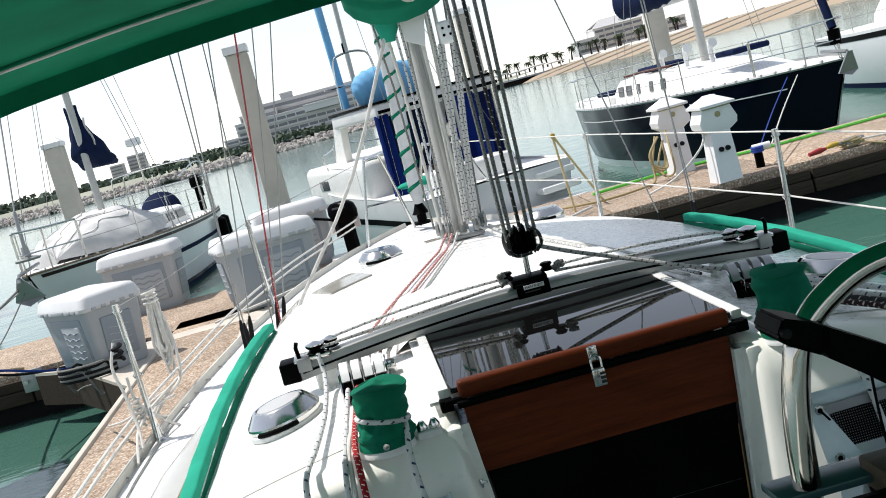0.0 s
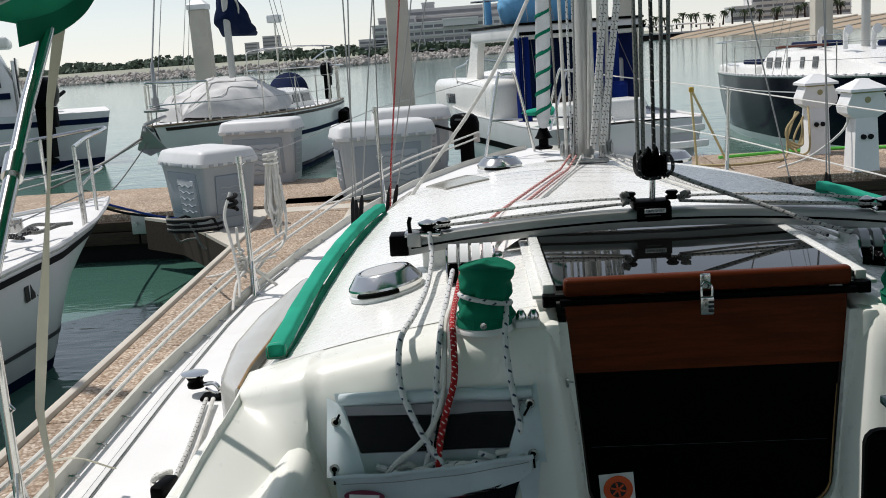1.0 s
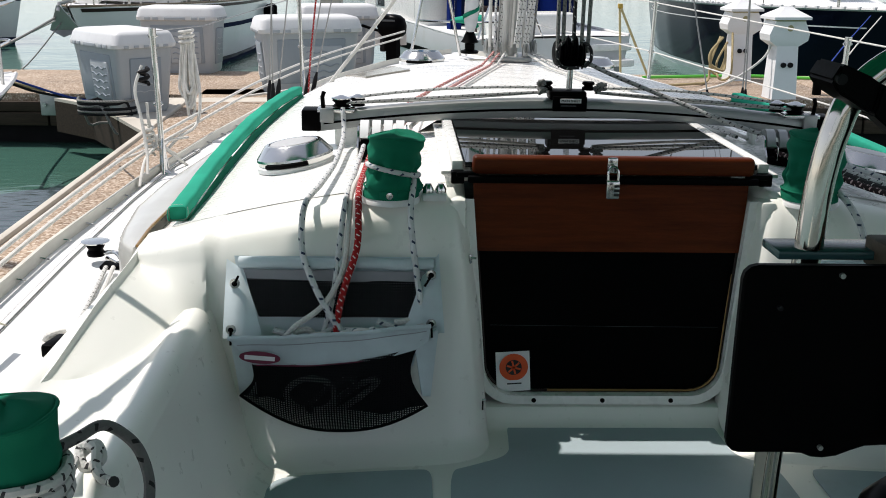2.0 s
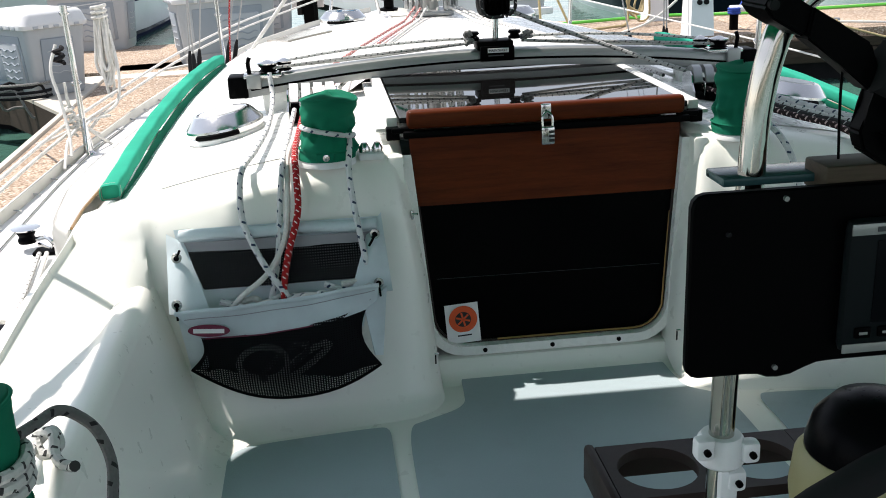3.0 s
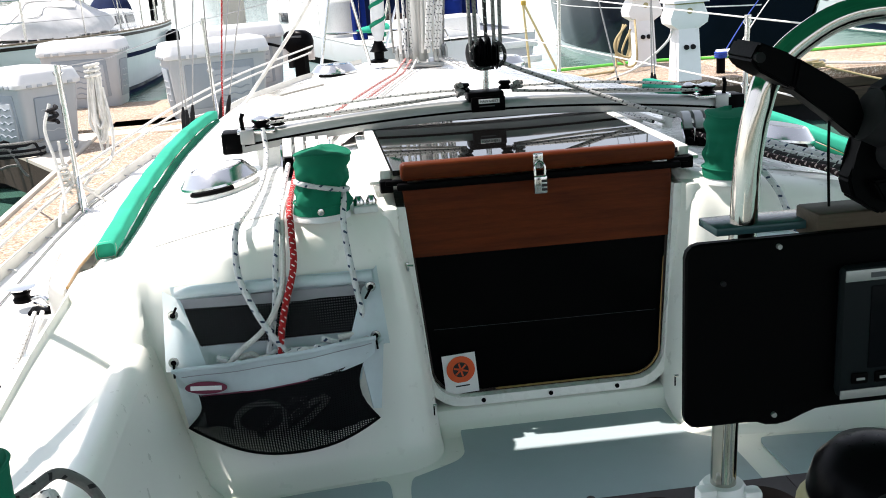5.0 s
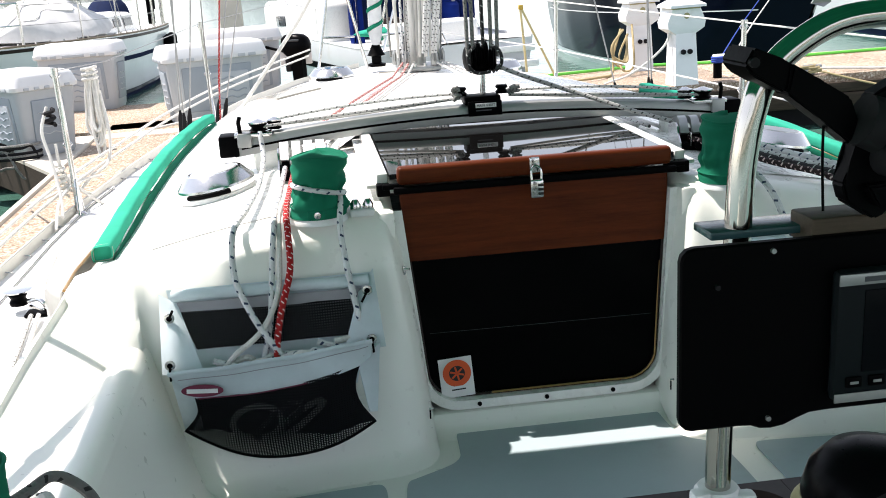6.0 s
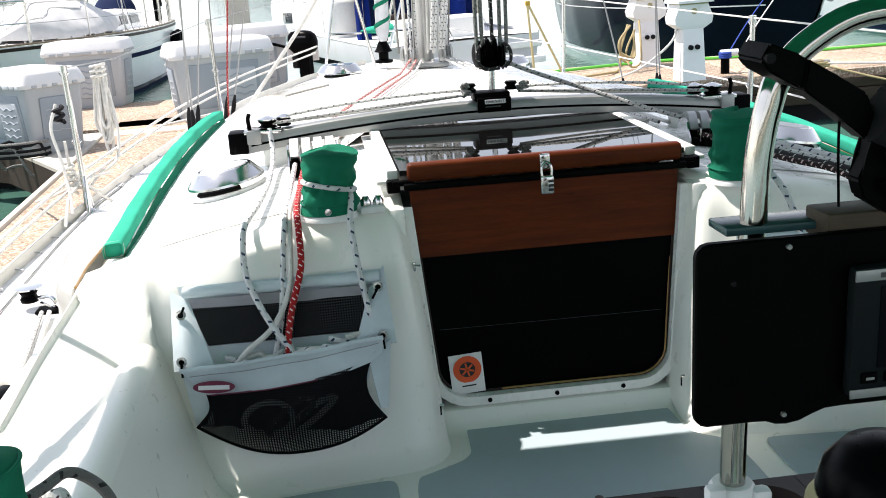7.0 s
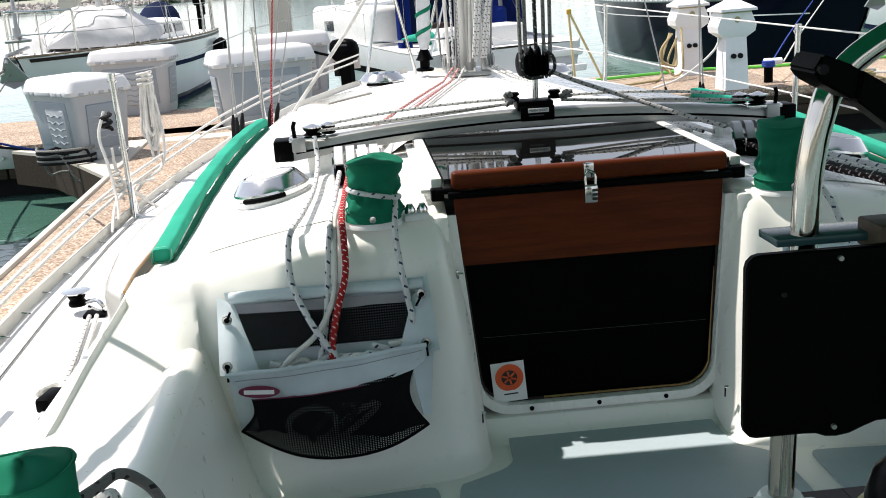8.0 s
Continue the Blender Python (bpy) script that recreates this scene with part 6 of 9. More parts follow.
for k in range(9):
    cx = -0.755 + 0.036 * k
    rr = 0.035 + 0.014 * rng.random()
    zt = 0.196 + 0.030 * (cx + 0.755) / 0.3
    pts = [(cx + rr * 1.6 * math.cos(j * 0.7), -0.250 + 0.020 * math.sin(j * 0.7 + k), zt + 0.016 * math.sin(j * 1.3 + k) + 0.002 * j) for j in range(12)]
    solo("stowed_rope", tube(pts, 0.007, 8, 4), (ROPEBLUE, ROPE, ROPEBLUE, ROPEBLUE, ROPE, ROPEBLUE, ROPEBLUE, ROPE, ROPEBLUE)[k], "rope coil stuffed in the rope bag", "rope", pts[0], HEEL, group="stowed ropes")
for k in range(3):
    cx = -0.665 + 0.045 * k
    pts = [(cx + 0.050 * math.cos(j * 0.55), -0.288 + 0.004 * math.sin(j), 0.112 + 0.036 * math.sin(j * 0.55 + k)) for j in range(13)]
    solo("stowed_rope", tube(pts, 0.0065, 8, 4), (ROPE, ROPEDARK, ROPE)[k], "rope coil seen through the bag netting", "rope", pts[0], HEEL, group="stowed ropes")
SFALLS = [
    (ROPEBLUE, [(0.60, 0.40, 0.515), (0.78, 0.10, 0.475), (0.93, -0.08, 0.445), (0.98, -0.16, 0.38), (1.0, -0.3, 0.30)]),
    (ROPEDARK, [(0.53, 0.38, 0.52), (0.66, 0.10, 0.488), (0.74, -0.05, 0.472), (0.78, -0.14, 0.42), (0.78, -0.22, 0.32)]),
    (ROPEDARKRED, [(0.50, 0.38, 0.52), (0.62, 0.10, 0.49), (0.69, -0.05, 0.478), (0.73, -0.145, 0.43), (0.73, -0.22, 0.33)]),
    (ROPEBLACK, [(0.56, 0.39, 0.518), (0.70, 0.12, 0.482), (0.80, -0.02, 0.465), (0.86, -0.15, 0.41), (0.86, -0.23, 0.33)]),
    (ROPEBLUE, [(0.47, 0.05, 0.53), (0.50, -0.05, 0.51), (0.525, -0.125, 0.46), (0.54, -0.17, 0.38), (0.545, -0.22, 0.26)]),
]
for m, pts in SFALLS:
    solo("rope_tail", tube(pts, 0.0075, 9, 7), m, "flecked rope tail leading from the starboard clutches", "rope", pts[0], HEEL, group="rope tails")


# ---------------------------------------------------------------- bimini over the cockpit
def build_bimini():
    t = thing("bimini", "green canvas bimini top with pale stitched seam over the cockpit", "awning", (0, -1.2, 1.2), HEEL)
    def zc(x):
        return lerp([(0.0, 1.54), (0.4, 1.525), (0.75, 1.495), (1.02, 1.465), (1.2, 1.44), (1.26, 1.415), (1.32, 1.37), (1.35, 1.32)], abs(x))
    half = [(1.362, -0.30, 1.188), (1.356, -0.225, 1.200), (1.337, -0.14, 1.220), (1.312, -0.075, 1.255), (1.288, -0.02, 1.310), (1.245, 0.03, 1.370), (1.19, 0.065, 1.405), (1.12, 0.09, 1.428), (0.95, 0.10, 1.450), (0.73, 0.10, 1.473), (0.36, 0.10, 1.497)]
    edge = smooth_line([(-x, y, z) for x, y, z in half] + [(0, 0.10, 1.505)] + list(reversed(half)), 6)
    def top(u, v):
        k = min(len(edge) - 1.001, v * (len(edge) - 1))
        q = edge[int(k)].lerp(edge[int(k) + 1], k - int(k))
        return (q.x * (1 - 0.035 * sstep(0.10, 0.26, u)), q.y - (3.3 + q.y) * u, q.z + 0.05 * math.sin(math.pi * min(1, u * 1.1)))
    bm = surface(top, 24, len(edge) - 1)
    thick(bm, 0.002)
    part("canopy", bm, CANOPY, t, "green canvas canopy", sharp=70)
    def hem(u, v):
        x, y, z = top(0, v)
        return (x, y + 0.003, z - 0.044 + 0.05 * u)
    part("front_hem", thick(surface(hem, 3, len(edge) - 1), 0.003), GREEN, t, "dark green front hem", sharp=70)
    for y, m, r in ((-0.25, WHITECANVAS, 0.005), (-0.28, GREEN, 0.004)):
        pts = [(q.x, q.y + y, q.z + 0.006) for q in edge]
        part("seam", tube(pts, r, 6), m, t, "pale stitched seam")
    for y in (-0.72, -2.4):
        pts = [(x, y, zc(x) + 0.012) for x in [-1.34 + 2.68 * k / 40 for k in range(41)]]
        part("bow_tube", tube(pts, 0.0125, 10), STAINLESS, t, "stainless canopy bow")
    for sg in (-1, 1):
        part("strut", tube([(sg * 1.356, -0.160, 1.185), (sg * 1.334, -0.354, 1.042), (sg * 1.296, -0.599, 0.857), (sg * 1.217, -1.10, 0.483), (sg * 1.160, -1.44, 0.235)], 0.0135, 12), STAINLESS, t, "stainless front strut")
        part("strut", tube([(sg * 1.35, -2.4, 1.30), (sg * 1.40, -2.2, 1.10), (sg * 1.5, -1.4, 0.5), (sg * 1.54, -1.0, 0.08)], 0.0125, 10), STAINLESS, t, "stainless rear strut")
        part("strut_fitting", tube([(sg * 1.315, -0.478, 0.949), (sg * 1.308, -0.520, 0.918)], 0.019, 12), STAINLESS, t)
        def strap(u, v):
            P = [(0.0, -1.362, 1.19), (0.15, -1.405, 1.03), (0.3, -1.430, 0.86), (0.45, -1.455, 0.713), (0.62, -1.487, 0.53), (0.78, -1.518, 0.34), (0.9, -1.510, 0.19), (1.0, -1.525, 0.06)]
            x = lerp([(a, b) for a, b, _ in P], u)
            z = lerp([(a, c) for a, _, c in P], u)
            tw = 0.5 + 1.2 * math.sin(u * 5.0)
            w = 0.012 * (v - 0.5) * 2
            return (-sg * (x + w * math.cos(tw)), -0.085 + w * math.sin(tw), z)
        part("strap", thick(surface(strap, 40, 2), 0.002), STRAPCLOTH, t, "twisted pale webbing strap", sharp=70)
        part("strap_tail", tube([(sg * 1.512, -0.085, 0.22), (sg * 1.48, 0.0, 0.19), (sg * 1.44, 0.10, 0.12)], 0.012, 6, 4, flat=0.15), STRAPCLOTH, t)


build_bimini()


# ---------------------------------------------------------------- steering pedestal with guard, instrument pod, tray, compass, wheel
def build_pedestal():
    t = thing("steering_pedestal", "steering pedestal with a stainless guard, compass and cup tray", "pedestal", (0.07, -1.2, SEAT_Z - 0.43), HEEL)
    gx0, gx1, gy = -0.072, 0.235, -1.30
    pts = [(gx0 - 0.018, gy + 0.02, -0.45), (gx0 - 0.017, gy, 0.10), (gx0 - 0.014, gy, 0.484), (gx0 - 0.005, gy, 0.60), (gx0 + 0.001, gy, 0.70), (gx0 + 0.004, gy, 0.77), (gx0 + 0.009, gy, 0.815), (gx0 + 0.016, gy, 0.848), (gx0 + 0.026, gy, 0.875), (gx0 + 0.055, gy, 0.906), (gx0 + 0.110, gy, 0.931),
           (gx1 - 0.110, gy, 0.931), (gx1 - 0.055, gy, 0.906), (gx1 - 0.024, gy, 0.873), (gx1 - 0.005, gy, 0.807), (gx1, gy, 0.72), (gx1, gy, 0.10), (gx1, gy + 0.02, -0.45)]
    part("guard", tube(pts, 0.0140, 28, 6), CHROME, t, "stainless pedestal guard tube")
    for x in (gx0 - 0.015, gx1):
        bm = bmesh.new()
        lathe(bm, (x, gy, 0.395), [(0.022, 0), (0.026, 0.004), (0.026, 0.030), (0.022, 0.036)], 20)
        col = part("collar", bm, WHITEPLASTIC, t, "white plastic collar")
        for dx, dz in ((-0.026, 0.024), (0.026, 0.016), (0.012, -0.018)):
            part("lug", box((x + dx, gy - 0.016, 0.400 + dz), (0.022, 0.020, 0.026), 0.006), WHITEPLASTIC, col)
            part("bolt", tube([(x + dx, gy - 0.024, 0.400 + dz), (x + dx, gy - 0.031, 0.400 + dz)], 0.004, 8), BLACK, col)
        part("web", box((x + 0.004, gy - 0.012, 0.365), (0.022, 0.02, 0.06), 0.006), WHITEPLASTIC, col)
    # cup tray
    def hole_ring(cx, cy, r, half):
        """Square-to-circle plate piece."""
        bm = bmesh.new()
        N = 32
        secs = []
        for z, rev in ((0.300, 0), (0.285, 1)):
            inner, outer = [], []
            for k in range(N):
                a = 2 * math.pi * k / N
                c, s = math.cos(a), math.sin(a)
                m = half / max(abs(c), abs(s))
                inner.append((cx + r * c, cy + r * s, z))
                outer.append((cx + m * c, cy + m * s, z))
            secs.append((inner, outer))
        (i0, o0), (i1, o1) = secs
        for ring_a, ring_b in ((i0, o0), (o0, o1), (o1, i1), (i1, i0)):
            va, vb = [bm.verts.new(p) for p in ring_a], [bm.verts.new(p) for p in ring_b]
            for k in range(N):
                bm.faces.new((va[k], va[(k + 1) % N], vb[(k + 1) % N], vb[k]))
        bmesh.ops.remove_doubles(bm, verts=bm.verts, dist=1e-5)
        return bm
    for cx in (-0.105, 0.028, 0.161):
        part("tray_plate", hole_ring(cx, -1.145, 0.052, 0.066), BROWNBOARD, t, "dark brown cup tray", sharp=30)
    part("tray_rim", box((-0.178, -1.145, 0.275), (0.014, 0.15, 0.055), 0.006), BROWNBOARD, t)
    part("tray_rim", box((0.028, -1.073, 0.268), (0.42, 0.012, 0.040), 0.004), BROWNBOARD, t)
    # pedestal column and compass
    bm = bmesh.new()
    lathe(bm, (0.09, -1.33, -0.5), [(0.10, 0), (0.085, 0.04), (0.07, 0.5), (0.075, 0.72), (0.09, 0.80)], 28)
    part("column", bm, WHITEPLASTIC, t, "white pedestal column")
    bm = bmesh.new()
    lathe(bm, (0.105, -1.285, 0.30), [(0.088, 0), (0.092, 0.03), (0.088, 0.07), (0.078, 0.082)], 32)
    part("binnacle", bm, YELLOWED, t, "yellowed compass housing")
    bm = bmesh.new()
    lathe(bm, (0.105, -1.285, 0.375), [(0.076, 0), (0.078, 0.016), (0.070, 0.045), (0.050, 0.068), (0.02, 0.078)], 32)
    part("compass_dome", bm, BLACKGLOSS, t, "black compass dome")
    # wheel
    rim = [(0.09 + 0.43 * math.cos(2 * math.pi * k / 56), -1.62, 0.18 + 0.43 * math.sin(2 * math.pi * k / 56)) for k in range(56)]
    wl = part("steering_wheel", tube(rim, 0.016, 12, closed=True), RUBBER, t, "dark grey wrapped rim")
    for k in range(6):
        a = 2 * math.pi * (k + 0.25) / 6
        part("spoke", tube([(0.09, -1.60, 0.18), (0.09 + 0.42 * math.cos(a), -1.62, 0.18 + 0.42 * math.sin(a))], 0.007, 8), STAINLESS, wl)
    bm = bmesh.new()
    cyl(bm, (0.09, -1.64, 0.18), (0.09, -1.42, 0.18), 0.045, 0.05, 20)
    part("hub", bm, STAINLESS, wl)


build_pedestal()


def build_pod():
    t = thing("instrument_pod", "black instrument pod with a grey display on the pedestal guard", "instrument pod", (0.03, -1.36, 0.52), HEEL)
    def ring(y, inset):
        x0, x1, z0, z1, r = -0.150 + inset, 0.215 - inset, 0.525 + inset, 0.722 - inset, 0.014
        out = []
        for cx, cz, a in ((x1 - r, z1 - r, 0), (x0 + r, z1 - r, 90), (x0 + r, z0 + r, 180)):
            out += [(cx + r * math.cos(radians(a + d)), y, cz + r * math.sin(radians(a + d))) for d in (0, 30, 60, 90)]
        # lobe under the lower screw, then a higher edge
        out += [(x, y, z0 + h) for x, h in ((-0.085, 0.0), (-0.072, -0.001), (-0.062, -0.005), (-0.050, -0.006), (-0.036, -0.004), (-0.022, 0.002), (-0.008, 0.007), (0.010, 0.008))]
        out += [(x1 - r + r * math.cos(radians(270 + d)), y, z0 + 0.008 + r + r * math.sin(radians(270 + d))) for d in (0, 30, 60, 90)]
        return out
    part("case", loft(bmesh.new(), [ring(-1.341, 0.006), ring(-1.341, 0.0), ring(-1.348, 0.0), ring(-1.350, 0.002), ring(-1.350, 0.03)], closed=True, cap=True), BLACK, t, "black pod case", sharp=30)
    for x, z in ((-0.055, 0.713), (-0.055, 0.532), (-0.112, 0.680), (0.105, 0.713)):
        part("screw", tube([(x, -1.350, z), (x, -1.354, z)], 0.0027, 10), ALLOY if x > -0.1 else RUBBER, t, "dull steel screw" if x > -0.1 else "dark screw")
    disp = part("display", box((0.092, -1.358, 0.618), (0.170, 0.018, 0.142), 0.008), BEZEL, t, "grey navigation display, toned down for shade")
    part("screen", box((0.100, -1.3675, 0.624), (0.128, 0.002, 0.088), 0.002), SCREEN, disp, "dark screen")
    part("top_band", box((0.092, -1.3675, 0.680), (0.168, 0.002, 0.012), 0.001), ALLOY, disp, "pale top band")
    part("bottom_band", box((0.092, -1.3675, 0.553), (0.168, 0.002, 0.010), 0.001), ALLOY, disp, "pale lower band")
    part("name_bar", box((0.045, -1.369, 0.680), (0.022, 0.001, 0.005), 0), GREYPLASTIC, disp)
    for k in range(6):
        key = part("button", box((0.028 + 0.025 * k, -1.368, 0.570), (0.018, 0.004, 0.012), 0.005), BLACK, disp)
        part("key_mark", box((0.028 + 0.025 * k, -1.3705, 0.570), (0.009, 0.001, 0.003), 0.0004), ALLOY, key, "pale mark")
    part("clamp", box((-0.098, -1.318, 0.63), (0.04, 0.05, 0.03), 0.006), BLACK, t)
    sh = thing("shelf_plate", "pale teal acrylic plate on the instrument pod", "shelf", (0.0, -1.30, 0.73), HEEL)
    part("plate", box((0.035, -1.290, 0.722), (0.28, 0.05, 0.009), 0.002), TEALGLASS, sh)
    solo("wood_block", box((0.060, -1.315, 0.7235), (0.138, 0.05, 0.030), 0.003), BLOCKWOOD, "small wood block, darkened for shade, on the plate above the pod", "wood block", (0.085, -1.30, 0.735), HEEL)
    m = thing("device_mount", "black clamp mount with a ball arm on the guard tube", "device mount", (-0.06, -1.30, 0.86), HEEL)
    def slab(pts, y0, y1):
        bm = prism(bmesh.new(), [(x, y0, z) for x, z in pts], (0, y1 - y0, 0))
        bmesh.ops.bevel(bm, geom=list(bm.edges), offset=0.0025, segments=2, affect="EDGES")
        return bm
    part("clamp", slab([(-0.086, 0.897), (-0.077, 0.913), (-0.050, 0.902), (-0.030, 0.890), (-0.045, 0.867), (-0.078, 0.886)], -1.345, -1.285), BLACK, m, "black tube clamp")
    part("clamp_bolt", tube([(-0.078, -1.35, 0.899), (-0.078, -1.34, 0.899)], 0.005, 10), RUBBER, m)
    part("arm", slab([(-0.040, 0.896), (-0.013, 0.880), (0.021, 0.859), (0.030, 0.835), (0.024, 0.812), (-0.011, 0.841), (-0.045, 0.867)], -1.350, -1.318), BLACK, m, "black ball arm")
    part("ball", tube([(0.030, -1.352, 0.838), (0.050, -1.352, 0.830)], [0.026, 0.028], 16), RUBBER, m)
    part("cradle", slab([(0.040, 0.862), (0.085, 0.885), (0.105, 0.880), (0.085, 0.800), (0.060, 0.742), (0.048, 0.737), (0.018, 0.756), (0.012, 0.775), (0.022, 0.800), (0.026, 0.822)], -1.356, -1.332), BLACK, m, "black device cradle")
    part("cradle_fin", slab([(0.030, 0.775), (0.056, 0.776), (0.072, 0.766), (0.072, 0.752), (0.044, 0.752)], -1.370, -1.350), BLACK, m)
    part("knob", tube([(0.058, -1.385, 0.800), (0.058, -1.350, 0.800)], [0.018, 0.020], 18), RUBBER, m, "ribbed knob")
    part("wire", tube([(0.003, -1.33, 0.850), (0.001, -1.335, 0.80), (0.004, -1.335, 0.745)], 0.0015, 5, 4), BLACK, m)


build_pod()

# ---------------------------------------------------------------- docks
DOCK = Matrix.Translation((0, 7.80, 0)) @ pose(0, 0, 0, 0, 0, -3.8)
FINGER = Matrix.Translation((-2.12, 7.7, 0)) @ pose(0, 0, 0, 0, 0, 1.2)


def build_docks():
    walkway = thing("walkway", "main dock walkway of tan pebble concrete slabs on dark timber", "dock", (0, 0, DOCK_Z), DOCK, kind="structure")
    x = -16.0
    while x < 20:
        w = 1.8
        part("slab", box((x + w / 2, 1.05, DOCK_Z - 0.06), (w - 0.014, 2.1, 0.12), 0.012), AGGREGATE, walkway)
        x += w
    for z, h, y0 in ((-0.13, 0.10, -0.03), (-0.25, 0.13, -0.045)):
        for yy in (y0, 2.1 - y0):
            for k in range(9):
                part("fascia_board", box((-14 + 4 * k, yy, DOCK_Z + z), (3.98, 0.06, h), 0.01), DOCKWOOD, walkway)
    part("float", box((2, 1.05, DOCK_Z - 0.44), (36, 1.8, 0.34), 0.03), RUBBER, walkway, "dark dock float")
    # finger dock along the port side of the boat
    finger = thing("finger_dock", "narrow finger dock of pebble concrete with a grey edge strip", "dock", (0, -5, DOCK_Z), FINGER, kind="structure")
    y = -11.4
    while y < -0.3:
        part("slab", box((0, y + 0.55, DOCK_Z - 0.06), (0.76, 1.092, 0.12), 0.012), AGGREGATE, finger)
        y += 1.1
    for x in (-0.405, 0.405):
        part("edge_strip", box((x, -5.8, DOCK_Z - 0.045), (0.045, 11.2, 0.13), 0.01), CONCRETE, finger, "pale grey edge strip")
    part("float", box((0, -5.8, DOCK_Z - 0.4), (0.7, 11.2, 0.4), 0.03), RUBBER, finger, "dark dock float")
    part("fascia_board", box((-0.415, -5.8, DOCK_Z - 0.18), (0.03, 11.2, 0.14), 0.01), DOCKWOOD, finger)
    # corner plate where the finger meets the walkway
    edge = [(-0.43, -1.95), (-0.86, -1.10), (-1.22, -0.45), (-1.70, 0.02)]
    plate = edge + [(1.10, 0.02), (0.43, -1.1), (0.40, -0.28), (-0.40, -0.28)]
    part("corner_plate", prism(bmesh.new(), [(x, y, DOCK_Z - 0.026) for x, y in plate], (0, 0, 0.028)), CONCRETE, finger, "pale grey triangular corner plate")
    for a, b in zip(edge, edge[1:]):
        part("corner_timber", prism(bmesh.new(), [(a[0], a[1], DOCK_Z - 0.32), (b[0], b[1], DOCK_Z - 0.32), (b[0], b[1], DOCK_Z - 0.028), (a[0], a[1], DOCK_Z - 0.028)], (0.05, 0.03, 0)), DOCKWOOD, finger, "dark timber under the corner plate")


build_docks()


# ---------------------------------------------------------------- dock boxes
def dock_box():
    t = thing("dock_box", "grey moulded plastic dock box with a pale lid", "dock box", group="dock boxes")
    rows = []
    for z, sx, sy in ((0, 0.40, 0.235), (0.03, 0.415, 0.25), (0.50, 0.46, 0.295), (0.535, 0.465, 0.30)):
        r = 0.05
        ring = []
        for cx, cy, a in ((sx - r, sy - r, 0), (-sx + r, sy - r, 90), (-sx + r, -sy + r, 180), (sx - r, -sy + r, 270)):
            ring += [(cx + r * math.cos(radians(a + d)), cy + r * math.sin(radians(a + d)), z) for d in (0, 30, 60, 90)]
        rows.append(ring)
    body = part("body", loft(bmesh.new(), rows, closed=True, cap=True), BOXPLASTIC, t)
    rows = []
    for z, sx, sy in ((0.525, 0.475, 0.31), (0.53, 0.495, 0.33), (0.56, 0.50, 0.335), (0.575, 0.492, 0.327), (0.63, 0.478, 0.305), (0.652, 0.46, 0.288), (0.662, 0.42, 0.25), (0.665, 0.2, 0.12)):
        r = 0.07
        ring = []
        for cx, cy, a in ((sx - r, sy - r, 0), (-sx + r, sy - r, 90), (-sx + r, -sy + r, 180), (sx - r, -sy + r, 270)):
            ring += [(cx + r * math.cos(radians(a + d)), cy + r * math.sin(radians(a + d)), z) for d in (0, 30, 60, 90)]
        rows.append(ring)
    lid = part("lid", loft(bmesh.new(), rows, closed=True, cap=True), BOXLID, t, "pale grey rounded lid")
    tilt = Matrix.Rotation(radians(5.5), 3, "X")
    part("bay", box((0.0, -0.270, 0.29), (0.66, 0.030, 0.38), 0.014, 2, tilt), BOXINSET, body, "darker front plate standing for a shaded recess")
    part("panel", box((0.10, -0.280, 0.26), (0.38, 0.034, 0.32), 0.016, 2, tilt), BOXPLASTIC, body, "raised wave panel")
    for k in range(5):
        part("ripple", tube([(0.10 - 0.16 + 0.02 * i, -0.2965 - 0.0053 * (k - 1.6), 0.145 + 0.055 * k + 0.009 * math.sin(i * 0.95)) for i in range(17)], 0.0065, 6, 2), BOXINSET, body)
    part("panel", box((-0.442, 0, 0.27), (0.03, 0.32, 0.36), 0.012, 2, Matrix.Rotation(radians(-5.5), 3, "Y")), BOXINSET, body, "darker side plate standing for a shaded recess")
    part("panel", box((0.442, 0, 0.27), (0.03, 0.32, 0.36), 0.012, 2, Matrix.Rotation(radians(5.5), 3, "Y")), BOXINSET, body, "darker side plate standing for a shaded recess")
    for k in range(4):
        for sg in (-1, 1):
            part("ripple", tube([(sg * (0.458 + 0.0053 * (k - 1.5)), -0.11 + 0.022 * i, 0.18 + 0.055 * k + 0.006 * math.sin(i * 1.2)) for i in range(11)], 0.004, 6, 2), BOXPLASTIC, body)
    for sx in (-0.34, -0.24, 0.0, 0.24, 0.34):
        part("latch", box((sx, -0.336, 0.545), (0.07 if sx else 0.26, 0.012, 0.03), 0.004), BOXPLASTIC, lid, "moulded lid catch")
    for sy in (-0.2, -0.1, 0.0, 0.1, 0.2):
        for sg in (-1, 1):
            part("rib", box((sg * 0.50, sy, 0.542), (0.014, 0.05, 0.022), 0.004), BOXPLASTIC, lid)
    return t


first_box = dock_box()
first_box.matrix_world = pose(-2.95, 7.0, DOCK_Z + 0.004, 0, 0, -50) @ Matrix.Diagonal((0.92, 0.90, 1.06, 1))
copy_thing(first_box, pose(-3.05, 10.05, DOCK_Z, 0, 0, -6) @ Matrix.Diagonal((1.02, 0.95, 1.08, 1)))
copy_thing(first_box, pose(-1.44, 8.15, DOCK_Z, 0, 0, 17) @ Matrix.Diagonal((1.12, 0.97, 1.08, 1)))
copy_thing(first_box, pose(-1.25, 9.98, DOCK_Z, 0, 0, 10) @ Matrix.Diagonal((1.0, 0.93, 1.12, 1)))


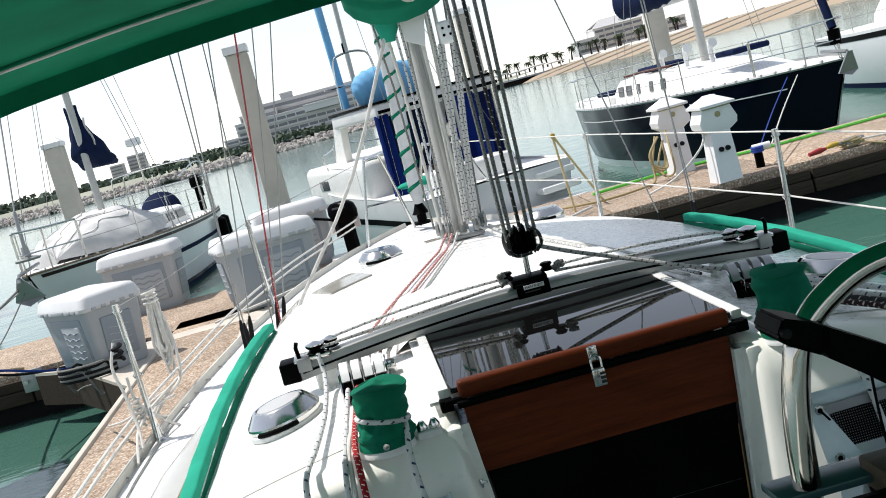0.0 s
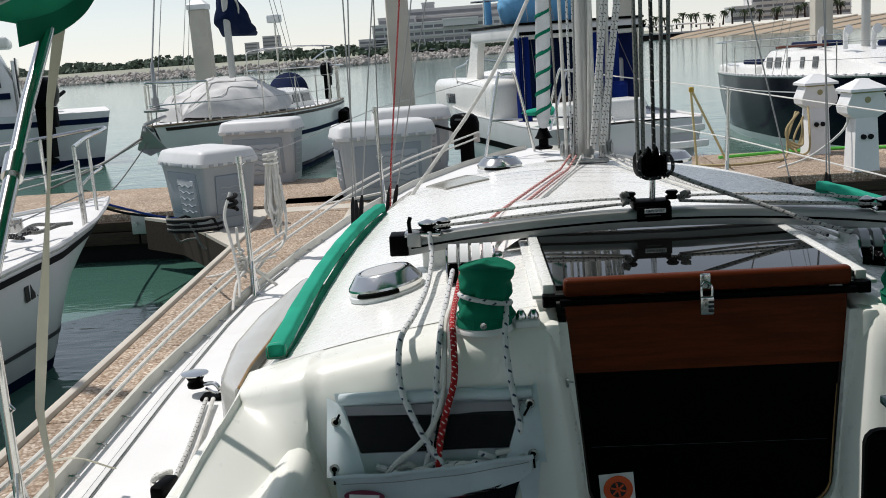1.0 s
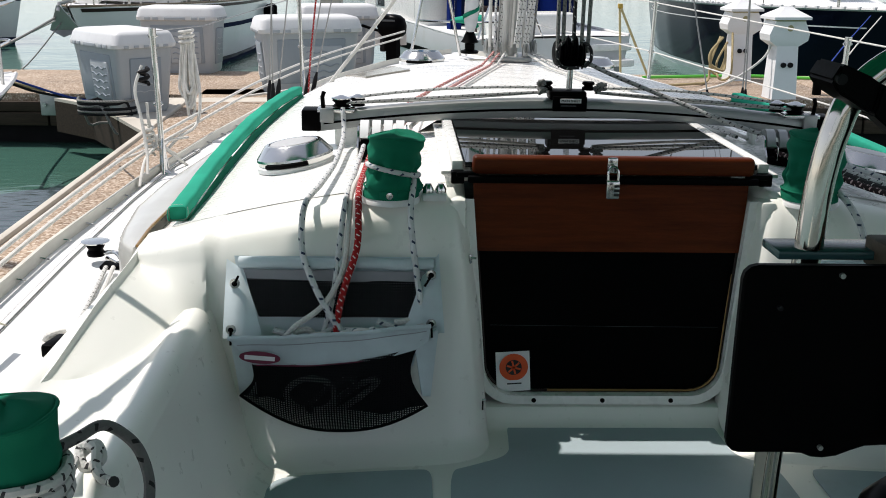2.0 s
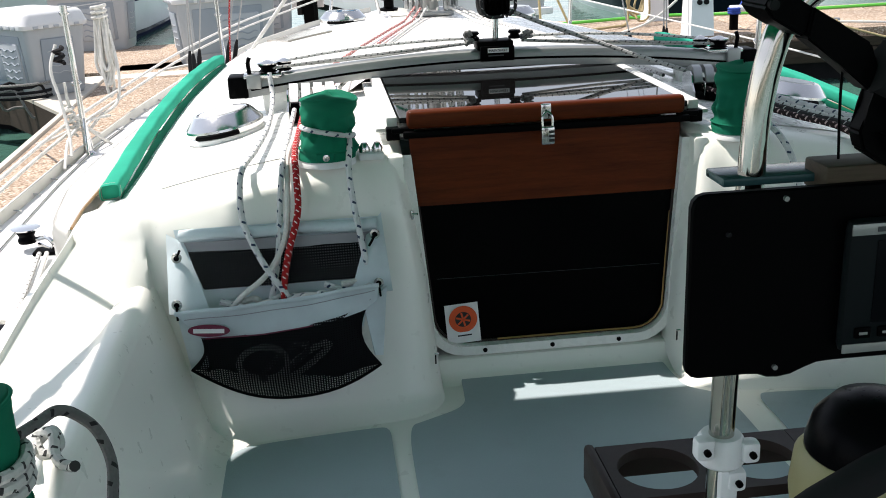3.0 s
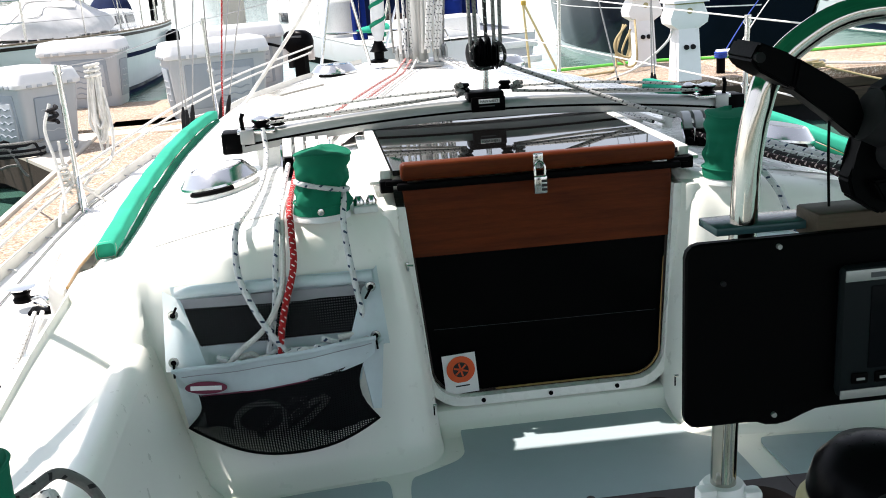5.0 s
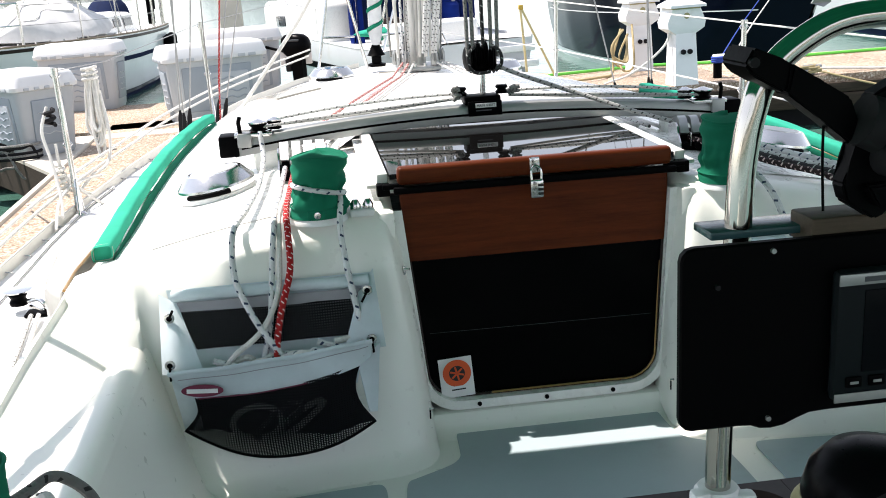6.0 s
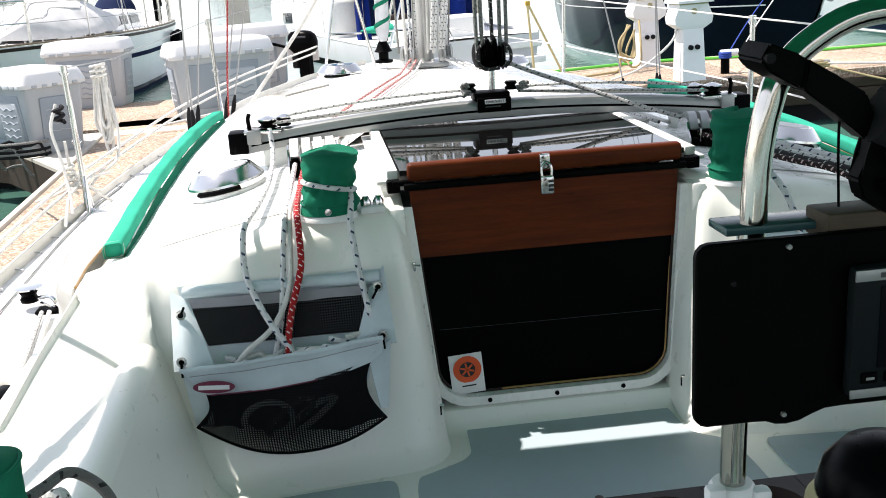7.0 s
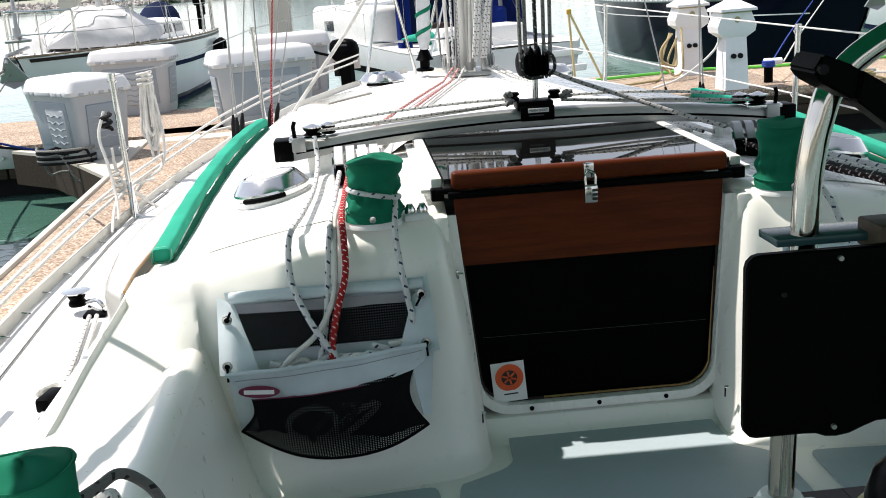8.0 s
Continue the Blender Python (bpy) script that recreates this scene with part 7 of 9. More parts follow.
# ---------------------------------------------------------------- power posts
def power_post():
    t = thing("power_post", "white plastic dock power pedestal with a pyramid cap", "power pedestal", group="power pedestals")
    def sq(z, a, b=None):
        b = a if b is None else b
        return [(-a, -b, z), (a, -b, z), (a, b, z), (-a, b, z)]
    part("column", loft(bmesh.new(), [sq(0, 0.125), sq(0.02, 0.122), sq(0.50, 0.105), sq(0.52, 0.10)], True, True), WHITEPLASTIC, t, sharp=20)
    head = part("head", loft(bmesh.new(), [sq(0.50, 0.10), sq(0.56, 0.19, 0.12), sq(0.62, 0.20, 0.125), sq(0.74, 0.15, 0.125), sq(0.76, 0.145, 0.125)], True, True), WHITEPLASTIC, t, sharp=20)
    part("cap", loft(bmesh.new(), [sq(0.76, 0.185, 0.175), sq(0.785, 0.185, 0.175), sq(0.86, 0.06), sq(0.875, 0.045)], True, True), WHITEPLASTIC, t, "white pyramid cap", sharp=20)
    part("stained_band", box((0, 0, 0.752), (0.296, 0.258, 0.016), 0.002), YELLOWED, head, "yellowed band under the cap")
    for x in (-0.035, 0.035):
        bm = bmesh.new()
        cyl(bm, (x, -0.10, 0.33), (x, -0.135, 0.33), 0.026, 0.024, 14)
        part("socket", bm, RUBBER, t, "dark plug")
    bm = bmesh.new()
    lathe(bm, (0, -0.126, 0.68), [(0.03, 0), (0.03, 0.004)], 18, Matrix.Rotation(radians(90), 3, "X"))
    part("badge", bm, YELLOWED, head, "small round badge")
    return t


post = power_post()
post.matrix_world = Matrix.Translation((3.22, 7.72, DOCK_Z)) @ pose(0, 0, 0, 0, 0, 4)
copy_thing(post, Matrix.Translation((3.28, 9.25, DOCK_Z)) @ pose(0, 0, 0, 0, 0, 4))


# ---------------------------------------------------------------- piles
def build_pile(x, y, top, w):
    t = thing("pile", "tall square pale concrete mooring pile with a pointed cap", "pile", (x, y, WATER_Z), group="mooring piles")
    part("shaft", box((x, y, (top - 3) / 2), (w, w, top + 3), 0.03, 2), CONCRETE, t)
    bm = bmesh.new()
    a = w / 2 + 0.015
    loft(bm, [[(x - a, y - a, top), (x + a, y - a, top), (x + a, y + a, top), (x - a, y + a, top)], [(x - a, y - a, top + 0.1), (x + a, y - a, top + 0.1), (x + a, y + a, top + 0.1), (x - a, y + a, top + 0.1)],
              [(x - 0.02, y - 0.02, top + 0.26), (x + 0.02, y - 0.02, top + 0.26), (x + 0.02, y + 0.02, top + 0.26), (x - 0.02, y + 0.02, top + 0.26)]], True, True)
    part("cap", bm, WHITEPLASTIC, t, "white pointed cap", sharp=20)


build_pile(-6.20, 19.95, 2.28, 0.375)
build_pile(-1.43, 11.75, 2.45, 0.29)

# ---------------------------------------------------------------- other boats
def hull_half(s, stern=0.72):
    return lerp([(0, stern), (0.12, stern + (1 - stern) * 0.45), (0.28, 0.95), (0.45, 1.0), (0.60, 0.95), (0.74, 0.78), (0.86, 0.50), (0.95, 0.21), (1.0, 0.015)], s)


class Yacht:
    """A hull with deck, stripes and rails; the bow points along +y, the waterline is z = 0."""

    def __init__(self, name, label, category, m, L, beam, fb_stern, fb_bow, hull_mat, foot_mat, stern=0.72, rake=0.9):
        self.t = thing(name, label, category)
        self.t.matrix_world = m
        self.L, self.b, self.f0, self.f1, self.st, self.rake = L, beam / 2, fb_stern, fb_bow, stern, rake
        self.skin("hull", 0.10, 1.0, hull_mat)
        self.skin("bottom", -0.35, 0.10, foot_mat)
        rows = []
        for i in range(31):
            s = i / 30
            rows.append([self.at(s, k / 5 - 1, 0.03 * (1 - (k / 5 - 1) ** 2)) for k in range(11)])
        part("deck", loft(bmesh.new(), rows), DECK, self.t)
        tr = [self.side(0, v, -1) for v in (0, 0.3, 0.6, 1.0)] + [self.side(0, v, 1) for v in (1.0, 0.6, 0.3, 0)]
        bm = bmesh.new()
        bm.faces.new([bm.verts.new(p) for p in tr])
        part("transom", bm, hull_mat, self.t)

    def fb(self, s):
        return self.f0 + (self.f1 - self.f0) * s ** 1.6

    def at(self, s, a, dz=0.0):
        """A place on the deck: s from stern to bow, a from port edge -1 to starboard edge 1."""
        return (a * self.b * hull_half(s, self.st), (s - 0.5) * self.L, self.fb(s) + dz)

    def side(self, s, v, sg, out=0.0):
        """A place on the topsides: v from the waterline 0 to the sheer 1."""
        z = self.fb(s) * v if v >= 0 else v
        flare = 1 - 0.16 * (1 - max(v, 0)) ** 2 - (0.5 * min(0, v) ** 2)
        hb = self.b * hull_half(s, self.st) * (flare if s < 0.97 else flare * 0.8)
        y = (s - 0.5) * self.L - self.rake * (1 - v) * sstep(0.70, 1.0, s) + 0.25 * (1 - v) * sstep(0.2, 0.0, s)
        return (sg * (hb + out), y, z)

    def skin(self, name, v0, v1, mat, out=0.0, s0=0.0, s1=1.0, label="", both=True):
        bm = bmesh.new()
        for sg in (-1, 1) if both else (both,):
            loft(bm, [[self.side(s0 + (s1 - s0) * i / 40, v0 + (v1 - v0) * k / 8, sg, out) for k in range(9)] for i in range(41)])
        return part(name, bm, mat, self.t, label, sharp=60)

    def stripe(self, v0, v1, mat, s0=0.0, s1=0.985, label=""):
        for sg in (-1, 1):
            bm = bmesh.new()
            loft(bm, [[self.side(s0 + (s1 - s0) * i / 40, v0 + (v1 - v0) * k, sg, 0.006) for k in range(2)] for i in range(41)])
            part("stripe", bm, mat, self.t, label, sharp=60)

    def toerail(self, mat, r=0.022):
        for sg in (-1, 1):
            part("toe_rail", tube([self.at(s / 30, sg * 0.99, 0.02) for s in range(31)], r, 6), mat, self.t)

    def trunk(self, s0, s1, w, h, mat, windows=(), front=0.35):
        """A cabin trunk with its side windows."""
        y0, y1 = (s0 - 0.5) * self.L, (s1 - 0.5) * self.L
        rows = []
        for i in range(17):
            u = i / 16
            y = y0 + (y1 - y0) * u
            s = s0 + (s1 - s0) * u
            z = self.fb(s)
            ww = w * lerp([(0, 1.0), (0.6, 0.92), (1.0, 0.55)], u)
            hh = h * min(1.0, (1 - u) / front + 0.02) if u > 1 - front else h
            hh = hh * lerp([(0, 0.02), (0.001, 1.0), (1, 1)], u + 0.0005)
            rows.append([(-ww - 0.05, y, z), (-ww, y, z + hh * 0.86), (-ww + 0.07, y, z + hh * 0.97), (-ww * 0.4, y, z + hh * 1.06), (ww * 0.4, y, z + hh * 1.06), (ww - 0.07, y, z + hh * 0.97), (ww, y, z + hh * 0.86), (ww + 0.05, y, z)])
        c = part("cabin", loft(bmesh.new(), rows), mat, self.t, sharp=50)
        bm = bmesh.new()
        bm.faces.new([bm.verts.new(p) for p in rows[1]])
        part("cabin_back", bm, mat, self.t)
        for u0, u1 in windows:
            for sg in (-1, 1):
                q = []
                for u, v in ((u0, 0.30), (u1, 0.30), (u1, 0.72), (u0, 0.72)):
                    ww = w * lerp([(0, 1.0), (0.6, 0.92), (1.0, 0.55)], u)
                    q.append(Vector((sg * (ww + 0.05 - 0.05 * v / 0.86 + 0.006), y0 + (y1 - y0) * u, self.fb(s0 + (s1 - s0) * u) + h * v)))
                part("window", prism(bmesh.new(), q, (sg * 0.012, 0, 0)), DARKGLASS, c, "dark cabin window")
        return c

    def pulpit(self, s=0.90, h=0.6, name="bow_rail"):
        a, b = Vector(self.at(s, -0.92)), Vector(self.at(s, 0.92))
        n = Vector(self.at(0.995, 0))
        up = Vector((0, 0, h))
        p = part(name, tube([a + up, a.lerp(n, 0.55) + up, n + up + Vector((0, 0.12, 0.02)), b.lerp(n, 0.55) + up, b + up], 0.016, 8, 5), STAINLESS, self.t)
        mid = up * 0.5
        part("mid_rail", tube([a + mid, a.lerp(n, 0.6) + mid, n + mid, b.lerp(n, 0.6) + mid, b + mid], 0.011, 8, 4), STAINLESS, p)
        for q in (a, a.lerp(n, 0.6), b.lerp(n, 0.6), b):
            part("leg", tube([q, q + up], 0.014, 8), STAINLESS, p)

    def lifelines(self, s0=0.06, s1=0.90, n=5, h=0.6):
        for sg in (-1, 1):
            pts = []
            for i in range(n):
                s = s0 + (s1 - s0) * i / (n - 1)
                q = Vector(self.at(s, sg * 0.95))
                part("stanchion", tube([q, q + Vector((0, 0, h))], 0.012, 8), STAINLESS, self.t)
                pts.append(q)
            for f in (0.5, 0.97):
                part("lifeline", tube([q + Vector((0, 0, h * f)) for q in pts], 0.005, 5), WIRE, self.t)

    def stern_rail(self, h=0.65):
        p = [Vector(self.at(0.12, -0.95)), Vector(self.at(0.02, -0.92)), Vector(self.at(0.02, 0.92)), Vector(self.at(0.12, 0.95))]
        up = Vector((0, 0, h))
        r = part("stern_rail", tube([q + up for q in p], 0.015, 8, 4), STAINLESS, self.t)
        for q in p:
            part("leg", tube([q, q + up], 0.013, 8), STAINLESS, r)

    def rig(self, s, h, r=0.065, stays=True):
        z = self.fb(s) + 0.25
        y = (s - 0.5) * self.L
        part("mast", tube([(0, y, z - 0.3), (0, y, z + h)], r, 14), MASTALLOY, self.t, "pale aluminium mast")
        if stays:
            top = Vector((0, y, z + h))
            for e in (self.at(0.99, 0), self.at(0.01, 0), self.at(s - 0.02, -0.93), self.at(s - 0.02, 0.93), self.at(s - 0.06, -0.93), self.at(s - 0.06, 0.93)):
                part("stay", tube([e, top if abs(e[0]) < 0.1 else Vector((0, y, z + h * 0.72))], 0.006, 5), WIRE, self.t)


def bars(parent, c, right, up, n, w, h, mat, gap=0.35):
    """A row of plain bars."""
    c, right, up = Vector(c), Vector(right).normalized(), Vector(up).normalized()
    nrm = right.cross(up)
    for k in range(n):
        o = c + right * (k * w * (1 + gap))
        q = [o, o + right * w, o + right * w + up * h, o + up * h]
        part("hull_bar", prism(bmesh.new(), q, nrm * 0.004), mat, parent)


def outboard(m, label, s=1.0, group=""):
    t = thing("outboard_motor", label, "outboard motor", group=group)
    t.matrix_world = m @ Matrix.Scale(s, 4)
    rows = []
    for z, a, b, dy in ((0.0, 0.10, 0.16, 0), (0.05, 0.13, 0.21, 0), (0.16, 0.135, 0.23, 0.01), (0.26, 0.125, 0.21, 0.02), (0.31, 0.09, 0.15, 0.03), (0.325, 0.04, 0.07, 0.03)):
        rows.append([(a * math.copysign(abs(math.cos(u)) ** 0.6, math.cos(u)), dy + b * math.copysign(abs(math.sin(u)) ** 0.6, math.sin(u)), z) for u in [2 * math.pi * k / 20 for k in range(20)]])
    part("cowling", loft(bmesh.new(), rows, closed=True, cap=True), BLACKGLOSS, t, "black cowling")
    part("leg", loft(bmesh.new(), [[(-0.06, -0.10, z), (0.06, -0.10, z), (0.06, 0.08, z), (-0.06, 0.08, z)] for z in (0.0, -0.25, -0.55)], True, True), BLACK, t)
    part("gearcase", tube([(0, -0.16, -0.6), (0, 0.0, -0.6), (0, 0.14, -0.6)], [0.02, 0.05, 0.03], 10), BLACK, t)
    part("tiller", tube([(0, 0.18, 0.06), (0.02, 0.38, 0.10), (0.02, 0.55, 0.14)], 0.022, 8), BLACK, t)
    part("bracket", box((0, 0.14, -0.12), (0.16, 0.08, 0.22), 0.015), RUBBER, t)
    part("decal", box((0, -0.005, 0.235), (0.262, 0.22, 0.03), 0.004), GREYPLASTIC, t, "pale decal band")
    return t


# white sloop with a covered dinghy on its foredeck
def build_white_sloop():
    m = Matrix.Translation((-4.65, 16.45, WATER_Z)) @ pose(0, 0, 0, 0, 0, 173.7)
    y = Yacht("white_sloop", "white sailing boat with dark stripes and a covered dinghy on deck", "sailboat", m, 8.15, 2.45, 1.02, 1.13, TOPSIDE, NAVYCANVAS)
    y.stripe(0.60, 0.67, NAVYCANVAS, 0.12, 0.80, "dark side stripe")
    y.stripe(0.94, 0.985, BROWNBOARD, 0.0, 0.98, "reddish brown sheer stripe")
    y.stripe(0.06, 0.12, NAVY, 0.0, 0.97)
    y.toerail(PALEWOOD, 0.018)
    for k in range(26):
        s = 0.04 + 0.93 * k / 25
        for sg in (-1, 1):
            part("rail_post", tube([y.at(s, sg * 0.985, 0.02), y.at(s, sg * 0.985, 0.06)], 0.014, 6), STAINLESS, y.t)
    y.trunk(0.24, 0.56, 0.70, 0.36, GELCOAT, ((0.10, 0.28), (0.36, 0.50), (0.58, 0.70)))
    y.pulpit(0.88, 0.62)
    y.lifelines(0.08, 0.88, 6)
    y.stern_rail(0.75)
    y.rig(0.56, 8.5, 0.062)
    # lowered boom wrapped in navy canvas
    rows = []
    for i in range(22):
        v = i / 21
        c = Vector((0.02, 0.46 - 0.12 * v - 1.2 * max(0.0, v - 0.72), 3.50 - 1.10 * v + 0.35 * max(0.0, v - 0.75)))
        wx, wy = 0.10 + 0.16 * sstep(0.1, 0.75, v), 0.09 + 0.42 * sstep(0.15, 0.9, v)
        rows.append([(c.x + wx * math.cos(a) * (1 + 0.16 * math.sin(5 * a + 6 * v) + 0.1 * math.sin(9 * a - 8 * v)), c.y + wy * (math.sin(a) - 0.55) * (1 + 0.10 * math.sin(4 * a + 9 * v)), c.z + 0.05 * math.sin(3 * a + 4 * v)) for a in [2 * math.pi * k / 26 for k in range(26)]])
    part("sail_cover", loft(bmesh.new(), rows, closed=True, cap=True), NAVYCANVAS, y.t, "navy canvas sail cover gathered at the mast", sharp=70)
    part("lashing", tube([(-0.16 + 0.03 * math.sin(k), 0.45 - 0.02 * k, 3.3 - 0.08 * k) for k in range(9)], 0.018, 6), ROPE, y.t)
    # covered dinghy
    rng = random.Random(9)
    def tarp(u, v):
        a = (v * 2 - 1)
        s = 0.39 + 0.48 * u
        w = 1.00 * (1 - (abs(u * 2 - 1)) ** 3.0) ** 0.5 * hull_half(s) ** 0.5
        hgt = 0.58 * (1 - abs(u * 2 - 1) ** 3.2) ** 0.6 * (0.75 + 0.25 * math.sin(math.pi * min(1.0, u * 1.3)))
        z = y.fb(s) + 0.03 + hgt * (1 - abs(a) ** 2.6) ** 0.7 + 0.025 * math.sin(7 * u + 9 * v) + 0.02 * math.sin(19 * v + 6 * u) + 0.034 * abs(math.sin(8 * u + 5 * v)) + 0.022 * abs(math.sin(13 * v - 7 * u)) + 0.014 * math.sin(31 * u - 14 * v)
        return (a * w, (s - 0.5) * y.L, z)
    part("dinghy_cover", surface(tarp, 48, 44), GREYTARP, y.t, "pale grey tarpaulin over a dinghy", sharp=70)
    for v in (0.2, 0.4, 0.6, 0.8):
        part("cover_line", tube([Vector(tarp(k / 20, v + 0.05 * math.sin(k))) + Vector((0, 0, 0.012)) for k in range(21)], 0.007, 5), ROPE, y.t)
    # spray hood
    def hood(u, v):
        a = math.pi * v
        k = 1 - 0.55 * u ** 2
        return (-0.42 * k * math.cos(a), -2.95 + 0.75 * u, y.fb(0.3) + 0.12 + (0.52 * (1 - u ** 2) + 0.02) * math.sin(a) ** 0.7)
    part("spray_hood", thick(surface(hood, 8, 16), 0.01), NAVYCANVAS, y.t, "navy canvas spray hood", sharp=60)
    # canopy frame over the cockpit
    for yy in (-2.9, -3.7):
        part("frame_bow", tube([(-0.85, yy, 1.0), (-0.85, yy, 2.0), (-0.65, yy, 2.2), (0.65, yy, 2.2), (0.85, yy, 2.0), (0.85, yy, 1.0)], 0.014, 8, 4), STAINLESS, y.t)
    part("frame_bow", tube([(-0.9, -3.7, 2.05), (-0.9, -2.9, 2.1), (-0.88, -1.6, 1.9)], 0.013, 8, 4), STAINLESS, y.t)
    # furled jib on its stay, anchor and roller
    part("forestay", tube([y.at(0.98, 0, 0.35), y.at(0.975, 0, 0.9), y.at(0.972, 0, 0.95), (0, y.L * 0.5 - 1.8, 6.2)], [0.028, 0.028, 0.012, 0.012], 10), ALLOY, y.t, "headstay with its furler tube")
    bm = bmesh.new()
    lathe(bm, y.at(0.98, 0, 0.22), [(0.17, 0), (0.18, 0.03), (0.06, 0.06), (0.05, 0.2)], 16)
    part("furler_drum", bm, ALLOY, y.t)
    part("anchor_shank", tube([(0.0, y.L * 0.5 - 0.45, 1.26), (0.0, y.L * 0.5 + 0.28, 1.20), (0, y.L * 0.5 + 0.34, 1.10)], 0.025, 8), ALLOY, y.t)
    part("anchor_fluke", prism(bmesh.new(), [(-0.02, y.L * 0.5 + 0.30, 1.18), (-0.22, y.L * 0.5 + 0.12, 0.84), (0.0, y.L * 0.5 + 0.2, 0.75), (0.22, y.L * 0.5 + 0.12, 0.84), (0.02, y.L * 0.5 + 0.30, 1.18)], (0, 0.03, 0.0)), ALLOY, y.t, "grey anchor fluke")
    part("radar_pole", tube([(0.35, -3.5, 1.0), (0.35, -3.5, 2.75)], 0.022, 8), STAINLESS, y.t)
    part("antenna_box", box((0.35, -3.5, 2.83), (0.27, 0.26, 0.17), 0.03), WHITEPLASTIC, y.t)
    outboard(m @ pose(-0.55, -4.05, 1.55, 0, 0, 180), "black outboard motor clamped to the stern rail of the white sloop", 0.9)
    for sg, s in ((-1, 0.07), (-1, 0.16)):
        c = Vector(y.side(s, 0.55, sg, 0.12))
        part("fender", tube([c + Vector((0, 0, 0.32)), c + Vector((0, 0, 0.26)), c + Vector((0, 0, -0.26)), c + Vector((0, 0, -0.32))], [0.03, 0.11, 0.11, 0.03], 12), BLACK, y.t, "black fender")


build_white_sloop()


# dark blue sloop
def build_blue_sloop():
    m = Matrix.Translation((5.78, 14.68, WATER_Z)) @ pose(0, 0, 0, 0, 0, 186) @ Matrix.Diagonal((0.83, 0.755, 0.86, 1.0))
    y = Yacht("blue_sloop", "navy blue hulled sailing yacht with a white deck and cabin", "sailboat", m, 10.6, 3.5, 1.26, 1.38, NAVY, TOPSIDE, stern=0.66)
    y.stripe(0.03, 0.12, TOPSIDE, 0.0, 0.97, "white waterline stripe")
    y.stripe(0.80, 0.815, WHITEPRINT, 0.05, 0.92, "thin white cove line")
    y.toerail(ALLOY, 0.03)
    for k in range(40):
        s = 0.03 + 0.94 * k / 39
        for sg in (1,):
            part("rail_slot", box(Vector(y.at(s, sg * 0.992, 0.04)), (0.05, 0.10, 0.05), 0.008), WHITEBOARD, y.t)
    y.trunk(0.24, 0.80, 0.98, 0.48, GELCOAT, ((0.06, 0.11), (0.14, 0.19), (0.24, 0.27), (0.36, 0.39), (0.46, 0.50)), 0.55)
    part("coaming", box((0, -4.0, 1.30), (2.3, 2.6, 0.35), 0.08, 3), GELCOAT, y.t)
    y.pulpit(0.86, 0.62)
    y.lifelines(0.05, 0.86, 6)
    y.stern_rail(0.7)
    y.rig(0.52, 11.0, 0.085)
    pl = smooth_line([(0.0, 0.0, 3.62), (0, -0.3, 3.42), (0, -1.5, 3.34), (0, -3.6, 3.34)], 8)
    part("sail_cover", sweep(bmesh.new(), pl, [0.12 + 0.12 * sstep(0, 6, i) + 0.01 * math.sin(i * 2.1) for i in range(len(pl))], 14, flat=1.4), NAVYCANVAS, y.t, "navy canvas sail cover on the boom", sharp=70)
    part("boom", tube([(0, 0.1, 3.06), (0, -3.9, 3.08)], 0.07, 12), WHITEBOARD, y.t)
    for x, yy, l in ((0.10, 2.1, 0.8), (0.35, -1.0, 0.8), (0.1, -2.0, 0.8)):
        part("hatch_cover", box((x, yy, y.fb(0.6) + 0.53), (0.75, l, 0.10), 0.04, 3), NAVYCANVAS, y.t, "navy canvas hatch cover")
    for x, yy in ((0.55, 0.55), (0.7, -0.3), (0.62, 1.9)):
        part("cowl_vent", tube([(x, yy, y.fb(0.5) + 0.45), (x, yy, y.fb(0.5) + 0.68), (x, yy + 0.06, y.fb(0.5) + 0.78), (x, yy + 0.16, y.fb(0.5) + 0.80)], [0.045, 0.045, 0.06, 0.085], 14), WHITEPLASTIC, y.t, "white cowl vent")
    part("grab_rail", tube([(0.86, -2.2, y.fb(0.3) + 0.53), (0.84, -1.0, y.fb(0.4) + 0.56), (0.80, 0.3, y.fb(0.5) + 0.55)], 0.025, 8), TEAK, y.t, "teak grab rail")
    part("seat_cushion", box((0.85, -3.3, 1.52), (0.4, 1.0, 0.09), 0.03), NAVYCANVAS, y.t)
    c = y.side(0.80, 0.80, 1, 0.035)
    d = Vector(y.side(0.72, 0.80, 1, 0.035)) - Vector(c)
    bars(y.t, c, d, (0, 0, 1), 1, 0.12, 0.12, WHITEPRINT)
    bars(y.t, Vector(c) + d.normalized() * 0.22, d, (0, 0, 1), 9, 0.055, 0.10, WHITEPRINT)
    # anchor on the bow roller
    part("anchor_shank", tube([(0.08, y.L * 0.5 - 0.5, 1.55), (0.08, y.L * 0.5 + 0.25, 1.50)], 0.03, 8), ALLOY, y.t)
    part("anchor_fluke", prism(bmesh.new(), [(0.04, y.L * 0.5 + 0.30, 1.50), (-0.10, y.L * 0.5 + 0.14, 1.20), (0.06, y.L * 0.5 + 0.2, 1.14), (0.24, y.L * 0.5 + 0.14, 1.20), (0.12, y.L * 0.5 + 0.30, 1.50)], (0, 0.04, 0)), ALLOY, y.t, "grey anchor fluke")
    part("furled_jib", tube([y.at(0.985, 0, 0.5), (0, y.L * 0.5 - 2.0, 7.0)], 0.07, 10), NAVYCANVAS, y.t, "furled headsail with navy edge")
    part("furler_drum", tube([y.at(0.985, 0, 0.25), y.at(0.985, 0, 0.48)], 0.10, 12), BLACK, y.t)


build_blue_sloop()


